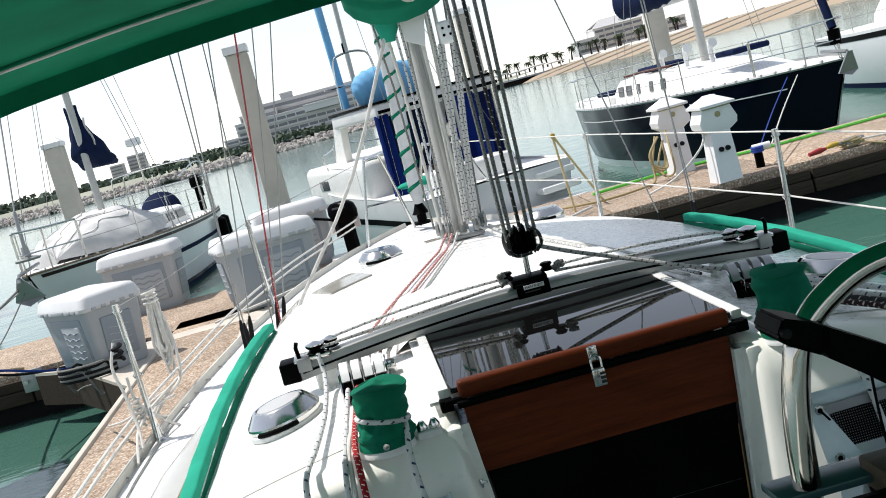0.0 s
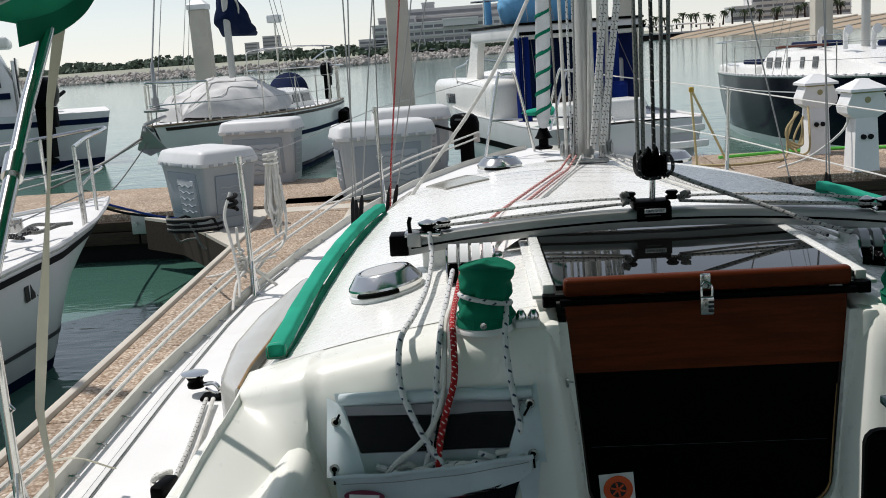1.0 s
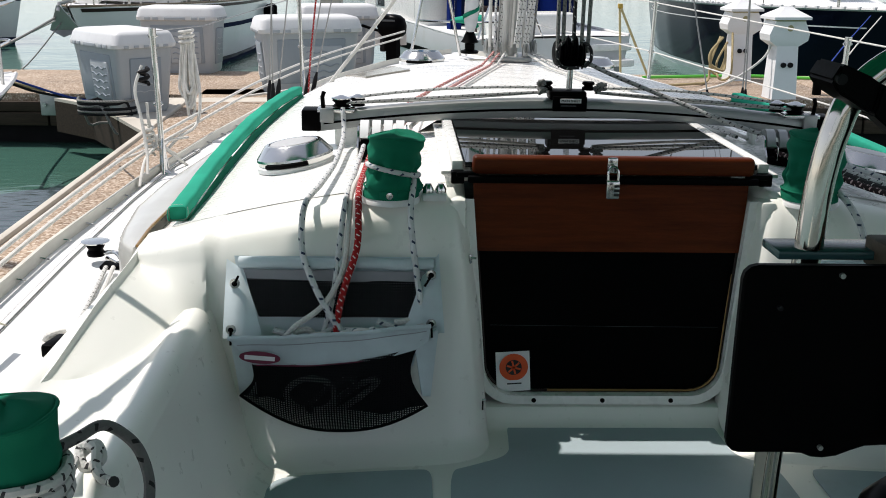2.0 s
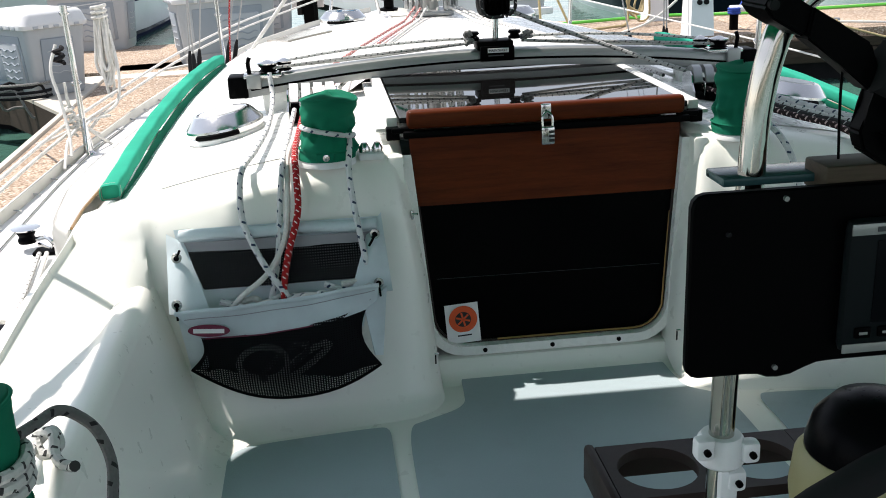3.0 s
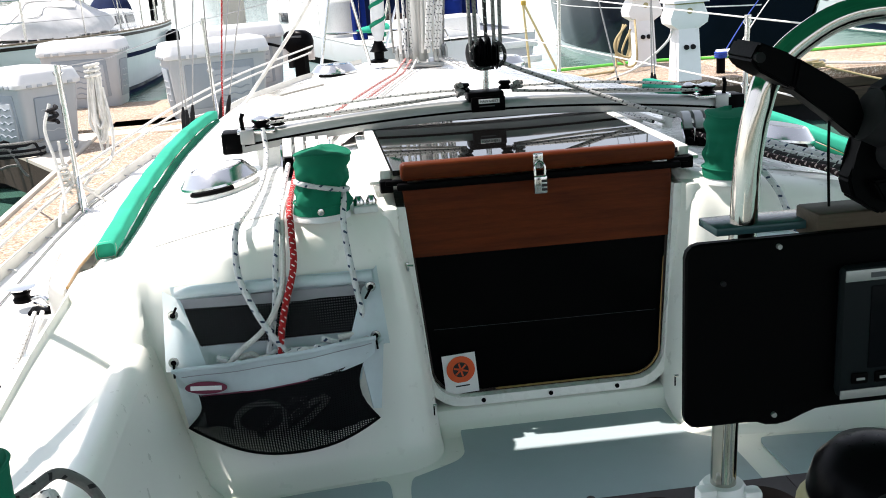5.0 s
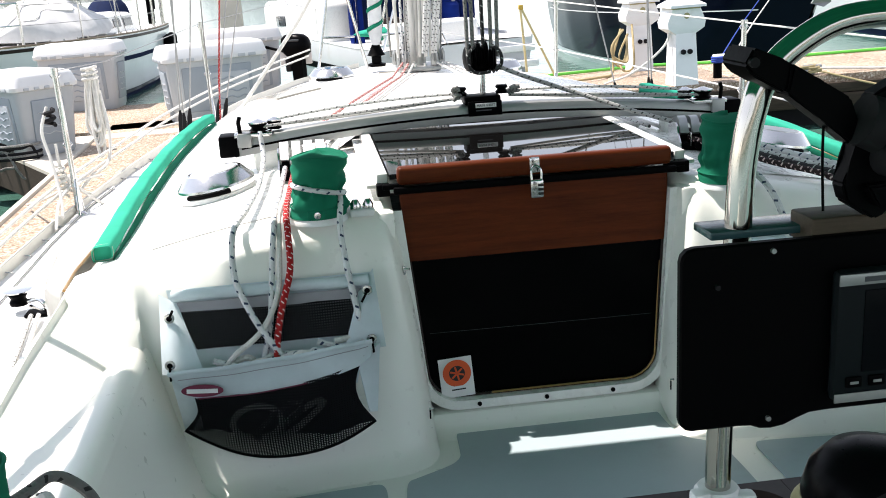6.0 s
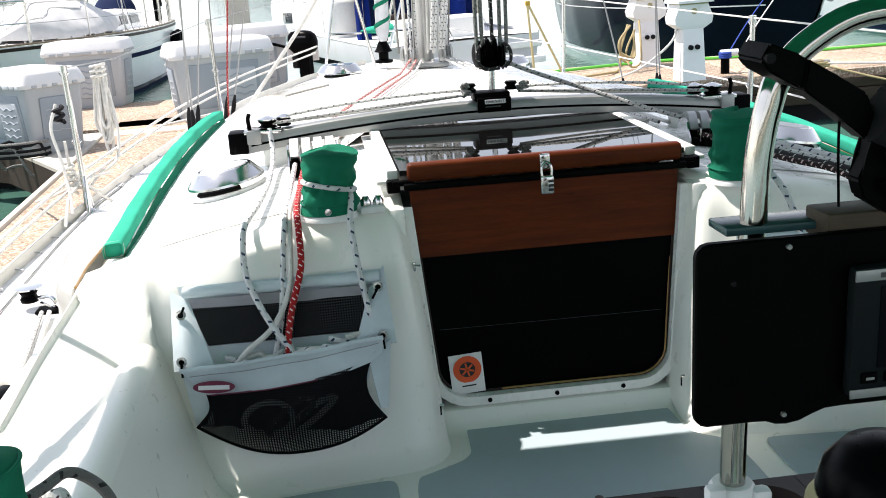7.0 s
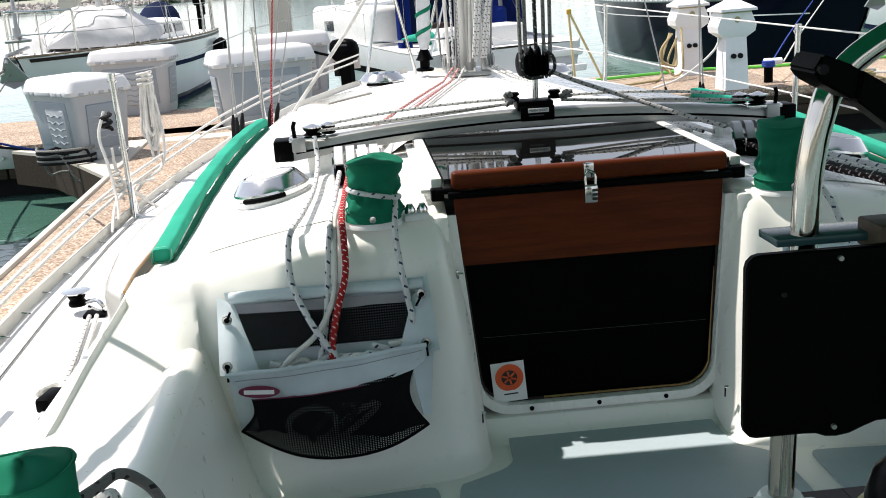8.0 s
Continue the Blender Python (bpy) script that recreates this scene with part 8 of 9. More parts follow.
# motor cruiser with a blue canvas enclosure
def build_cruiser():
    m0 = Matrix.Translation((0.53, 14.57, WATER_Z)) @ pose(0, 0, 0, 0, 0, 18)
    m = m0 @ Matrix.Diagonal((0.78, 0.78, 0.945, 1.0))
    y = Yacht("motor_cruiser", "white motor cruiser with a hardtop and dark blue canvas enclosure", "motorboat", m, 8.2, 3.3, 0.85, 1.25, TOPSIDE, NAVYCANVAS, stern=0.90, rake=0.7)
    y.stripe(0.55, 0.66, BLACK, 0.0, 0.9, "dark side stripe")
    y.toerail(WHITEBOARD, 0.02)
    y.trunk(0.40, 0.90, 1.15, 0.55, GELCOAT, ((0.10, 0.30), (0.36, 0.50)), 0.5)
    # house with window
    hb = part("cabin_side", box((-1.17, 0.35, 1.14), (0.72, 4.0, 0.76), 0.14, 4), GELCOAT, y.t, "white moulded cabin side")
    part("side_window", box((-1.53, 1.05, 1.20), (0.03, 0.62, 0.17), 0.014), DARKGLASS, hb, "dark rectangular window")
    part("cabin_side", box((1.22, -0.3, 1.35), (0.12, 2.6, 0.75), 0.08, 3), GELCOAT, y.t)
    top = part("hardtop", box((0.0, -1.05, 2.22), (2.5, 2.7, 0.22), 0.05, 3), WHITEBOARD, y.t, "white hardtop")
    part("top_edge", box((0.0, -1.05, 2.345), (2.56, 2.76, 0.035), 0.01), BLACK, top, "black hardtop edge")
    part("top_trim", box((0.0, -2.52, 2.20), (2.5, 0.03, 0.05), 0.005), BLACK, top)
    for sg in (-1, 1):
        part("post", tube([(sg * 1.15, -2.4, 0.9), (sg * 1.15, -2.4, 2.2)], 0.03, 8), STAINLESS, y.t)
        part("arch", loft(bmesh.new(), [[(sg * 1.20, a, z), (sg * 1.20, b, z), (sg * 1.05, b, z), (sg * 1.05, a, z)] for z, a, b in ((1.5, 0.2, 0.9), (1.9, 0.1, 0.6), (2.25, -0.1, 0.4))], True, True), GELCOAT, y.t, "moulded cabin arch")
    def cur(u, v, x0, x1, y0, y1):
        return (x0 + (x1 - x0) * u + 0.02 * math.sin(9 * u), y0 + (y1 - y0) * u + 0.03 * math.sin(14 * u), 0.85 + 1.3 * v)
    part("canvas_panel", thick(surface(lambda u, v: cur(u, v, -1.22, -1.06, -2.42, -2.44), 10, 6), 0.01), BLUECANVAS, y.t, "dark blue canvas panel", sharp=70)
    part("canvas_panel", thick(surface(lambda u, v: cur(u, v, 0.10, 0.75, -2.44, -2.42), 16, 6), 0.01), BLUECANVAS, y.t, "dark blue canvas panel", sharp=70)
    # Navy sheet set in the open doorway paints the dark interior.
    part("canvas_panel", thick(surface(lambda u, v: cur(u, v, -1.05, 0.15, -1.9, -1.9), 16, 6), 0.01), NAVYCANVAS, y.t, "navy sheet standing for the dark doorway", sharp=70)
    part("canvas_panel", thick(surface(lambda u, v: cur(u, v, -1.24, -1.24, -2.4, -2.2), 16, 6), 0.01), BLUECANVAS, y.t, "dark blue side canvas", sharp=70)
    part("canvas_panel", thick(surface(lambda u, v: cur(u, v, 1.24, 1.24, -2.4, 0.2), 16, 6), 0.01), BLUECANVAS, y.t, "dark blue side canvas", sharp=70)
    y.pulpit(0.80, 0.55)
    y.lifelines(0.35, 0.80, 3, 0.5)
    # stern: steps and locker lids
    for k in range(3):
        part("stern_step", box((1.1, -4.0 - 0.12 * k, 0.70 - 0.22 * k), (0.8, 0.34, 0.10), 0.03), GELCOAT, y.t, "white stern step")
    part("bathing_platform", box((0, -4.35, 0.22), (2.7, 0.6, 0.08), 0.03), GELCOAT, y.t)
    part("locker", box((-0.2, -3.4, 1.0), (1.6, 0.7, 0.35), 0.06, 3), GELCOAT, y.t)
    part("deck_chair", box((-0.75, -2.9, 1.0), (0.45, 0.45, 0.5), 0.05, 3), BROWNBOARD, y.t, "brown deck seat")
    part("water_barrel", tube([(0.55, -2.75, 0.85), (0.55, -2.75, 0.9), (0.55, -2.75, 1.35), (0.55, -2.75, 1.4)], [0.13, 0.17, 0.17, 0.13], 18), BLUECANVAS, y.t, "blue barrel")
    # mast, rolled pale blue cover, light frame above
    part("mast", tube([(-0.55, 0.3, 2.2), (-0.45, 0.3, 7.0)], 0.05, 10), MASTALLOY, y.t)
    part("mast_cover", tube([(-1.05, -0.3, 2.4), (-1.10, -0.3, 5.2)], 0.075, 10), LIGHTBLUE, y.t, "blue wrapped spar")
    pl = smooth_line([(-1.05, -1.2, 2.50), (-0.85, -1.15, 2.58), (-0.3, -1.1, 2.60), (0.25, -1.1, 2.58), (0.45, -1.1, 2.50)], 8)
    part("boom_cover", sweep(bmesh.new(), pl, [0.10 + 0.20 * math.sin(math.pi * i / (len(pl) - 1)) ** 0.5 + 0.014 * math.sin(i * 2.3) for i in range(len(pl))], 14, flat=1.15), LIGHTBLUE, y.t, "light blue canvas boom cover", sharp=70)
    part("light_frame", tube([(-1.35, -0.9, 2.4), (-1.30, -0.9, 3.1), (-1.1, -0.9, 3.25), (-0.7, -0.9, 3.25), (-0.5, -0.9, 3.1), (-0.45, -0.9, 2.5)], 0.018, 8, 4), STAINLESS, y.t)
    part("cross_bar", tube([(-1.6, -0.9, 2.75), (-0.3, -0.9, 2.78)], 0.016, 8), STAINLESS, y.t)
    part("antenna", tube([(-1.0, -0.9, 3.25), (-1.0, -0.9, 3.42)], 0.02, 8), BLACK, y.t)
    for p in ((-0.9, -2.5), (-0.2, -2.5), (1.25, -1.5), (1.25, -2.6)):
        part("stay", tube([(p[0], p[1], 0.9), (-0.45, 0.3, 6.8)], 0.006, 5), WIRE, y.t)
    for a, b in (((-1.35, -4.0, 0.85), (-0.95, -3.9, 1.65)), ((-0.55, -3.95, 1.65), (-0.15, -4.0, 0.85))):
        part("rail_leg", tube([a, b], 0.02, 8), STAINLESS, y.t)
    solo_m = m0 @ pose(-0.65, -2.5, 1.02, 0, 0, 8) @ Matrix.Scale(0.55, 4)
    ky = thing("green_kayak", "green plastic kayak lying on the cruiser's aft deck", "kayak")
    ky.matrix_world = solo_m
    rows = [[(1.1 * (k / 10 * 2 - 1), 0.28 * math.sqrt(max(0.0, 1 - (k / 10 * 2 - 1) ** 2)) * math.cos(a), 0.12 * math.sqrt(max(0.0, 1 - (k / 10 * 2 - 1) ** 2)) * math.sin(a)) for a in [2 * math.pi * j / 14 for j in range(14)]] for k in range(11)]
    part("hull", loft(bmesh.new(), rows, closed=True), GREENLIGHT, ky)
    outboard(m0 @ pose(-0.75, -3.35, 0.75, 0, 0, 180), "black outboard motor on the cruiser's transom", 0.8)


build_cruiser()
outboard(Matrix.Translation((-0.60, 9.55, 0.12)) @ pose(0, 0, 0, 0, 0, 60), "black outboard motor clamped to a rack on the walkway", 0.75)
rk = thing("motor_rack", "plain white timber rack holding an outboard motor on the walkway", "rack", (-0.6, 9.65, DOCK_Z))
part("upright", box((-0.62, 9.72, DOCK_Z + 0.20), (0.10, 0.06, 0.40), 0.008), WHITEBOARD, rk)
part("crosspiece", box((-0.62, 9.70, DOCK_Z + 0.42), (0.36, 0.06, 0.16), 0.008), WHITEBOARD, rk)
part("foot", box((-0.62, 9.72, DOCK_Z + 0.03), (0.5, 0.4, 0.06), 0.008), WHITEBOARD, rk)


# small white sloop in the next slip
def build_near_sloop():
    bow = Vector((-3.68, 6.35, WATER_Z))
    rz = -17
    d = Vector((math.sin(radians(17)), math.cos(radians(17)), 0))
    m = Matrix.Translation(bow - d * 3.3) @ pose(0, 0, 0, 0, 0, rz)
    y = Yacht("small_sloop", "small white sailing boat with a steel pulpit in the next slip", "sailboat", m, 6.6, 2.3, 0.70, 0.88, TOPSIDE, NAVYCANVAS, rake=1.7)
    y.stripe(0.92, 0.975, RUBBER, 0.0, 0.985, "dark rubbing strake")
    y.stripe(0.30, 0.34, GREYPLASTIC, 0.0, 0.9)
    y.toerail(WHITEBOARD, 0.02)
    y.trunk(0.28, 0.72, 0.66, 0.36, GELCOAT, ((0.15, 0.4), (0.48, 0.66)), 0.4)
    y.pulpit(0.84, 0.60)
    y.lifelines(0.1, 0.84, 4, 0.5)
    y.rig(0.52, 6.5, 0.05, False)
    part("deck_line", tube([(0.25 + 0.03 * math.sin(k * 2.1), 0.9 + 0.08 * k, 0.90 + 0.015 * math.sin(k * 3)) for k in range(14)], 0.02, 6), ROPEGREY, y.t, "dark weathered line heaped on deck")
    part("deck_line", tube([(0.20 + 0.03 * math.cos(k * 1.7), 0.95 + 0.08 * k, 0.92 + 0.015 * math.cos(k * 2)) for k in range(13)], 0.02, 6), RUBBER, y.t)
    part("roller", tube([(0.38, 1.75, 0.90), (0.38, 1.75, 0.99)], 0.06, 14), STAINLESS, y.t, "steel deck fitting")
    rng = random.Random(44)
    for k in range(6):
        c = (0.45 + 0.05 * k, 0.2 + 0.30 * k, 0.93)
        pts = [(c[0] + 0.10 * math.cos(j * 0.8) + rng.uniform(-0.03, 0.03), c[1] + 0.22 * math.sin(j * 0.8), c[2] + rng.uniform(-0.02, 0.03)) for j in range(9)]
        part("deck_line", tube(pts, 0.014, 6, 4), ROPEGREY if k % 2 else ROPEDARK, y.t, "weathered line heaped on deck")
    bm = bmesh.new()
    lathe(bm, (0.0, 0.55, 0.92), [(0.42, 0), (0.42, 0.08), (0.34, 0.22), (0.18, 0.30)], 20)
    part("dome_hatch", bm, GELCOAT, y.t, "white domed hatch")
    c = y.side(0.66, 0.72, 1, 0.012)
    d2 = Vector(y.side(0.78, 0.72, 1, 0.012)) - Vector(c)
    bars(y.t, c, d2, (0, 0, 1), 7, 0.06, 0.10, BLACKPRINT)


build_near_sloop()


# white motor yacht further along
def build_motor_yacht():
    m = Matrix.Translation((-12.9, 19.78, WATER_Z)) @ pose(0, 0, 0, 0, 0, 112)
    y = Yacht("motor_yacht", "white motor yacht with navy stripes and dark cabin windows", "motorboat", m, 8.5, 3.4, 1.15, 1.6, TOPSIDE, NAVYCANVAS, stern=0.9)
    y.stripe(0.78, 0.88, NAVYCANVAS, 0, 0.97, "navy side stripe")
    y.stripe(0.0, 0.13, NAVYCANVAS, 0, 0.97, "dark waterline stripe")
    c = y.trunk(0.22, 0.85, 1.35, 1.45, GELCOAT, (), 0.5)
    for sg in (-1, 1):
        part("cabin_window", prism(bmesh.new(), [(sg * 1.372, -2.15, 1.80), (sg * 1.34, 0.6, 1.80), (sg * 1.33, 0.2, 2.48), (sg * 1.36, -2.1, 2.48)], (sg * 0.03, 0, 0)), DARKGLASS, c, "long dark cabin window")
        part("cabin_stripe", prism(bmesh.new(), [(sg * 1.40, -2.3, 1.55), (sg * 1.36, 1.2, 1.55), (sg * 1.36, 1.1, 1.68), (sg * 1.395, -2.3, 1.68)], (sg * 0.02, 0, 0)), NAVYCANVAS, c)
    part("cabin_rear", box((0, -2.42, 1.8), (2.5, 0.06, 1.1), 0.02), GELCOAT, y.t)
    part("rear_window", box((0.0, -2.47, 1.98), (2.1, 0.03, 0.85), 0.02), DARKGLASS, y.t)
    part("fly_bridge", box((0, -1.0, 2.75), (2.4, 2.8, 0.22), 0.08, 3), GELCOAT, y.t)
    for x in (-0.7, 0.5):
        part("helm_seat", box((x, -3.0, 1.35), (0.45, 0.4, 0.5), 0.08, 3), GELCOAT, y.t, "white seat")
    outboard(Matrix.Translation((-9.35, 18.85, WATER_Z + 1.35)), "large black outboard motor beside the motor yacht's stern", 1.9)


build_motor_yacht()


# white boat beyond the blue sloop
def build_far_cruiser():
    m = Matrix.Translation((11.5, 15.2, WATER_Z)) @ pose(0, 0, 0, 0, 0, 178)
    y = Yacht("white_cruising_yacht", "white cruising yacht with a dark rubbing strake behind the blue one", "sailboat", m, 10.0, 3.4, 1.15, 1.45, TOPSIDE, NAVYCANVAS)
    y.stripe(0.86, 0.95, BLACK, 0, 0.98, "dark rubbing strake")
    y.trunk(0.25, 0.82, 1.0, 0.6, GELCOAT, ((0.10, 0.24), (0.30, 0.44), (0.50, 0.60)), 0.5)
    y.pulpit(0.86, 0.6)
    y.lifelines(0.05, 0.86, 5)
    y.rig(0.55, 10, 0.08)
    pl = smooth_line([(0.0, 0.6, 3.0), (0, 0.2, 2.9), (0, -1.5, 2.8), (0, -3.6, 2.8)], 8)
    part("sail_cover", sweep(bmesh.new(), pl, [0.12 + 0.12 * sstep(0, 6, i) for i in range(len(pl))], 14, flat=1.4), PALEWOOD, y.t, "tan canvas sail cover", sharp=70)


build_far_cruiser()
build_pile(6.55, 18.9, 2.6, 0.36)
build_pile(2.40, 17.2, 2.6, 0.30)


# ---------------------------------------------------------------- dock lines, hose, small dock gear
def line(name, pts, r, mat, label, n=6, group=""):
    solo(name, tube(pts, r, 7, n), mat, label, "rope", pts[0], group=group)


dz = DOCK_Z
line("green_hose", [(2.2, 9.2, dz + 0.03), (3.4, 9.45, dz + 0.02), (4.2, 9.2, dz + 0.02), (5.2, 9.15, dz + 0.02), (6.5, 9.1, dz + 0.02), (8.5, 9.0, dz + 0.02)], 0.018, HOSEGREEN, "bright green hose lying along the walkway")
line("shore_cable", [(3.05, 9.2, 0.15), (2.9, 9.0, -0.1), (2.85, 8.9, dz + 0.03), (2.6, 8.6, dz + 0.03), (2.1, 8.5, dz + 0.03), (1.5, 8.9, dz + 0.03)], 0.014, ROPETAN, "tan power cord looping from the pedestal")
line("shore_cable", [(3.1, 9.1, 0.10), (2.95, 8.95, -0.12), (2.95, 8.8, dz + 0.06), (3.05, 8.75, dz + 0.1), (3.1, 8.9, 0.0), (3.15, 9.1, 0.2)], 0.012, ROPETAN, "tan power cord hanging in a loop")
line("shore_cable", [(3.12, 7.75, 0.22), (3.02, 7.7, 0.05), (2.75, 7.8, -0.18), (2.5, 8.0, dz + 0.03)], 0.012, ROPE, "thin pale cord from the pedestal")
for k in range(3):
    pts = [(3.02 - 0.03 * k, 9.0 - 0.08 * k, 0.16), (2.90 - 0.04 * k, 8.96 - 0.1 * k, 0.02), (2.88 - 0.03 * k, 8.93 - 0.1 * k, -0.16 + 0.03 * k), (2.95, 8.9 - 0.1 * k, dz + 0.10 + 0.03 * k), (3.03 - 0.02 * k, 8.93 - 0.08 * k, -0.08), (3.05 - 0.02 * k, 8.98 - 0.06 * k, 0.10)]
    line("hung_cord", pts, 0.013, ROPETAN, "tan power cord looped at the pedestal", 5, "hung cords")
bit = thing("dock_bollard", "short dark dock bollard with a blue line round it", "bollard", (3.69, 7.95, dz))
part("post", tube([(3.69, 7.95, dz), (3.69, 7.95, dz + 0.20)], 0.045, 14), BLACK, bit)
part("horn", tube([(3.64, 7.95, dz + 0.21), (3.82, 7.93, dz + 0.21)], 0.035, 12), WHITEPLASTIC, bit, "pale horn")
for k in range(3):
    part("line_turn", tube([(3.69 + 0.055 * math.cos(j * 0.5), 7.95 + 0.055 * math.sin(j * 0.5), dz + 0.17 + 0.02 * k) for j in range(13)], 0.014, 7, closed=False), ROPEBLUELINE, bit, "blue line turn")
line("bow_line", [(3.72, 7.95, dz + 0.2), (4.6, 9.5, 0.05), (5.62, 11.2, 0.27)], 0.007, ROPEBLUELINE, "taut blue bow line of the navy yacht")
line("bow_line", [(3.85, 7.95, dz + 0.2), (4.7, 9.45, 0.03), (5.72, 11.1, 0.27)], 0.008, ROPE, "white bow line of the navy yacht")
cl = thing("dock_cleat", "weathered dock cleat with a red and yellow line end", "cleat", (4.5, 7.6, dz))
part("horn", tube([(4.35, 7.55, dz + 0.07), (4.5, 7.6, dz + 0.08), (4.65, 7.62, dz + 0.07)], 0.022, 8), ALLOY, cl)
part("foot", box((4.5, 7.6, dz + 0.03), (0.12, 0.08, 0.06), 0.01), ALLOY, cl)
part("float", tube([(4.22, 7.56, dz + 0.06), (4.14, 7.54, dz + 0.06), (4.02, 7.52, dz + 0.05)], [0.015, 0.03, 0.02], 10), REDPAINT, cl, "red line float")
part("float", tube([(4.36, 7.56, dz + 0.08), (4.28, 7.55, dz + 0.08), (4.22, 7.54, dz + 0.07)], [0.02, 0.028, 0.015], 10), YELLOWPAINT, cl, "yellow line float")
for k in range(5):
    part("line_turn", tube([(4.5 + 0.11 * math.cos(j * 0.5 + k), 7.6 + 0.07 * math.sin(j * 0.5), dz + 0.03 + 0.014 * k) for j in range(12)], 0.012, 6), ROPETAN, cl)
line("dock_line", [(4.5, 7.6, dz + 0.06), (6.0, 7.5, -0.30), (9.0, 7.0, 0.1)], 0.012, ROPE, "pale dock line running along the walkway")
line("dock_line", [(4.5, 7.58, dz + 0.06), (5.4, 7.1, -0.5), (6.5, 6.4, -0.45)], 0.011, ROPETAN, "tan dock line sagging off the walkway")
yp = thing("boat_hook_frame", "yellowed folding pole frame standing at the walkway edge", "frame", (1.8, 8.4, dz))
part("pole", tube([(1.76, 8.5, 0.50), (1.80, 8.45, dz)], 0.013, 8), HOSEYELLOW, yp)
part("pole", tube([(1.77, 8.5, 0.50), (2.15, 8.5, dz)], 0.013, 8), HOSEYELLOW, yp)
part("hinge", box((1.765, 8.5, 0.51), (0.05, 0.04, 0.05), 0.008), YELLOWPAINT, yp)
# lines of the sloops ahead
line("bow_line", [(-5.15, 12.4, 0.22), (-5.5, 11.2, -0.1), (-5.9, 10.3, dz + 0.04)], 0.016, ROPEGREY, "dark bow line of the white sloop")
line("bow_line", [(-5.1, 12.45, 0.20), (-5.7, 11.3, -0.15), (-6.4, 10.35, dz + 0.04)], 0.012, ROPE, "pale bow line of the white sloop")
line("bow_line", [(-5.1, 12.4, 0.20), (-5.4, 11.2, -0.45), (-5.4, 10.2, dz + 0.04)], 0.010, ROPEGREY, "slack bow line of the white sloop")
line("dock_line", [(-3.78, 6.15, 0.05), (-3.6, 6.7, -0.15), (-3.35, 7.45, dz + 0.02), (-2.7, 7.6, dz + 0.03)], 0.012, RUBBER, "black dock line of the small sloop")
line("dock_line", [(-3.85, 6.2, 0.06), (-3.95, 7.0, -0.10), (-4.05, 8.1, dz + 0.02)], 0.014, ROPETAN, "tan dock line of the small sloop")
line("dock_line", [(-3.7, 6.25, 0.03), (-3.4, 6.8, -0.2), (-3.25, 7.25, dz + 0.02)], 0.010, ROPEBLUELINE, "thin blue dock line of the small sloop")
for k in range(6):
    pts = [(-3.02 + 0.24 * math.cos(j * 0.42 + k), 6.62 + 0.14 * math.sin(j * 0.42 + k), dz + 0.02 + 0.022 * k - (0.22 if 4 < j < 10 and k > 2 else 0)) for j in range(16)]
    line("line_coil", pts, 0.012, ROPEGREY if k % 2 else RUBBER, "coiled dark dock line by the dock box", 3, "line coils")
dc = thing("dock_bracket", "galvanised dock corner bracket on the walkway edge", "bracket", (-3.95, 7.98, dz))
part("plate", box((-3.95, 7.98, dz - 0.10), (0.22, 0.03, 0.22), 0.008, 2, Matrix.Rotation(radians(-3.8), 3, "Z")), ALLOY, dc)
for k in (-1, 1):
    part("bolt", tube([(-3.95 + 0.06 * k, 7.97, dz - 0.1), (-3.95 + 0.06 * k, 7.94, dz - 0.1)], 0.02, 8), STAINLESS, dc)
line("mooring_line", [(0.05, 6.7, 0.15), (0.6, 7.0, -0.05), (1.3, 7.6, dz + 0.06), (1.9, 8.1, dz + 0.05)], 0.014, ROPE, "white bow mooring line of the yacht")
line("mooring_line", [(-0.2, 6.5, 0.12), (-1.2, 7.0, -0.12), (-2.0, 7.4, dz + 0.05)], 0.012, ROPE, "white mooring line to the walkway")
line("mooring_line", [(-1.62, 3.0, 0.12), (-2.0, 3.6, -0.1), (-2.35, 4.4, dz + 0.04)], 0.008, ROPE, "thin white line to the finger dock")
bx = thing("step_box", "small white moulded step box on the walkway", "step box", (-1.95, 9.6, dz))
part("body", box((-1.95, 9.6, dz + 0.22), (0.32, 0.4, 0.44), 0.04, 3), WHITEPLASTIC, bx)
part("tread", box((-1.95, 9.6, dz + 0.45), (0.36, 0.44, 0.03), 0.01), WHITEPLASTIC, bx)

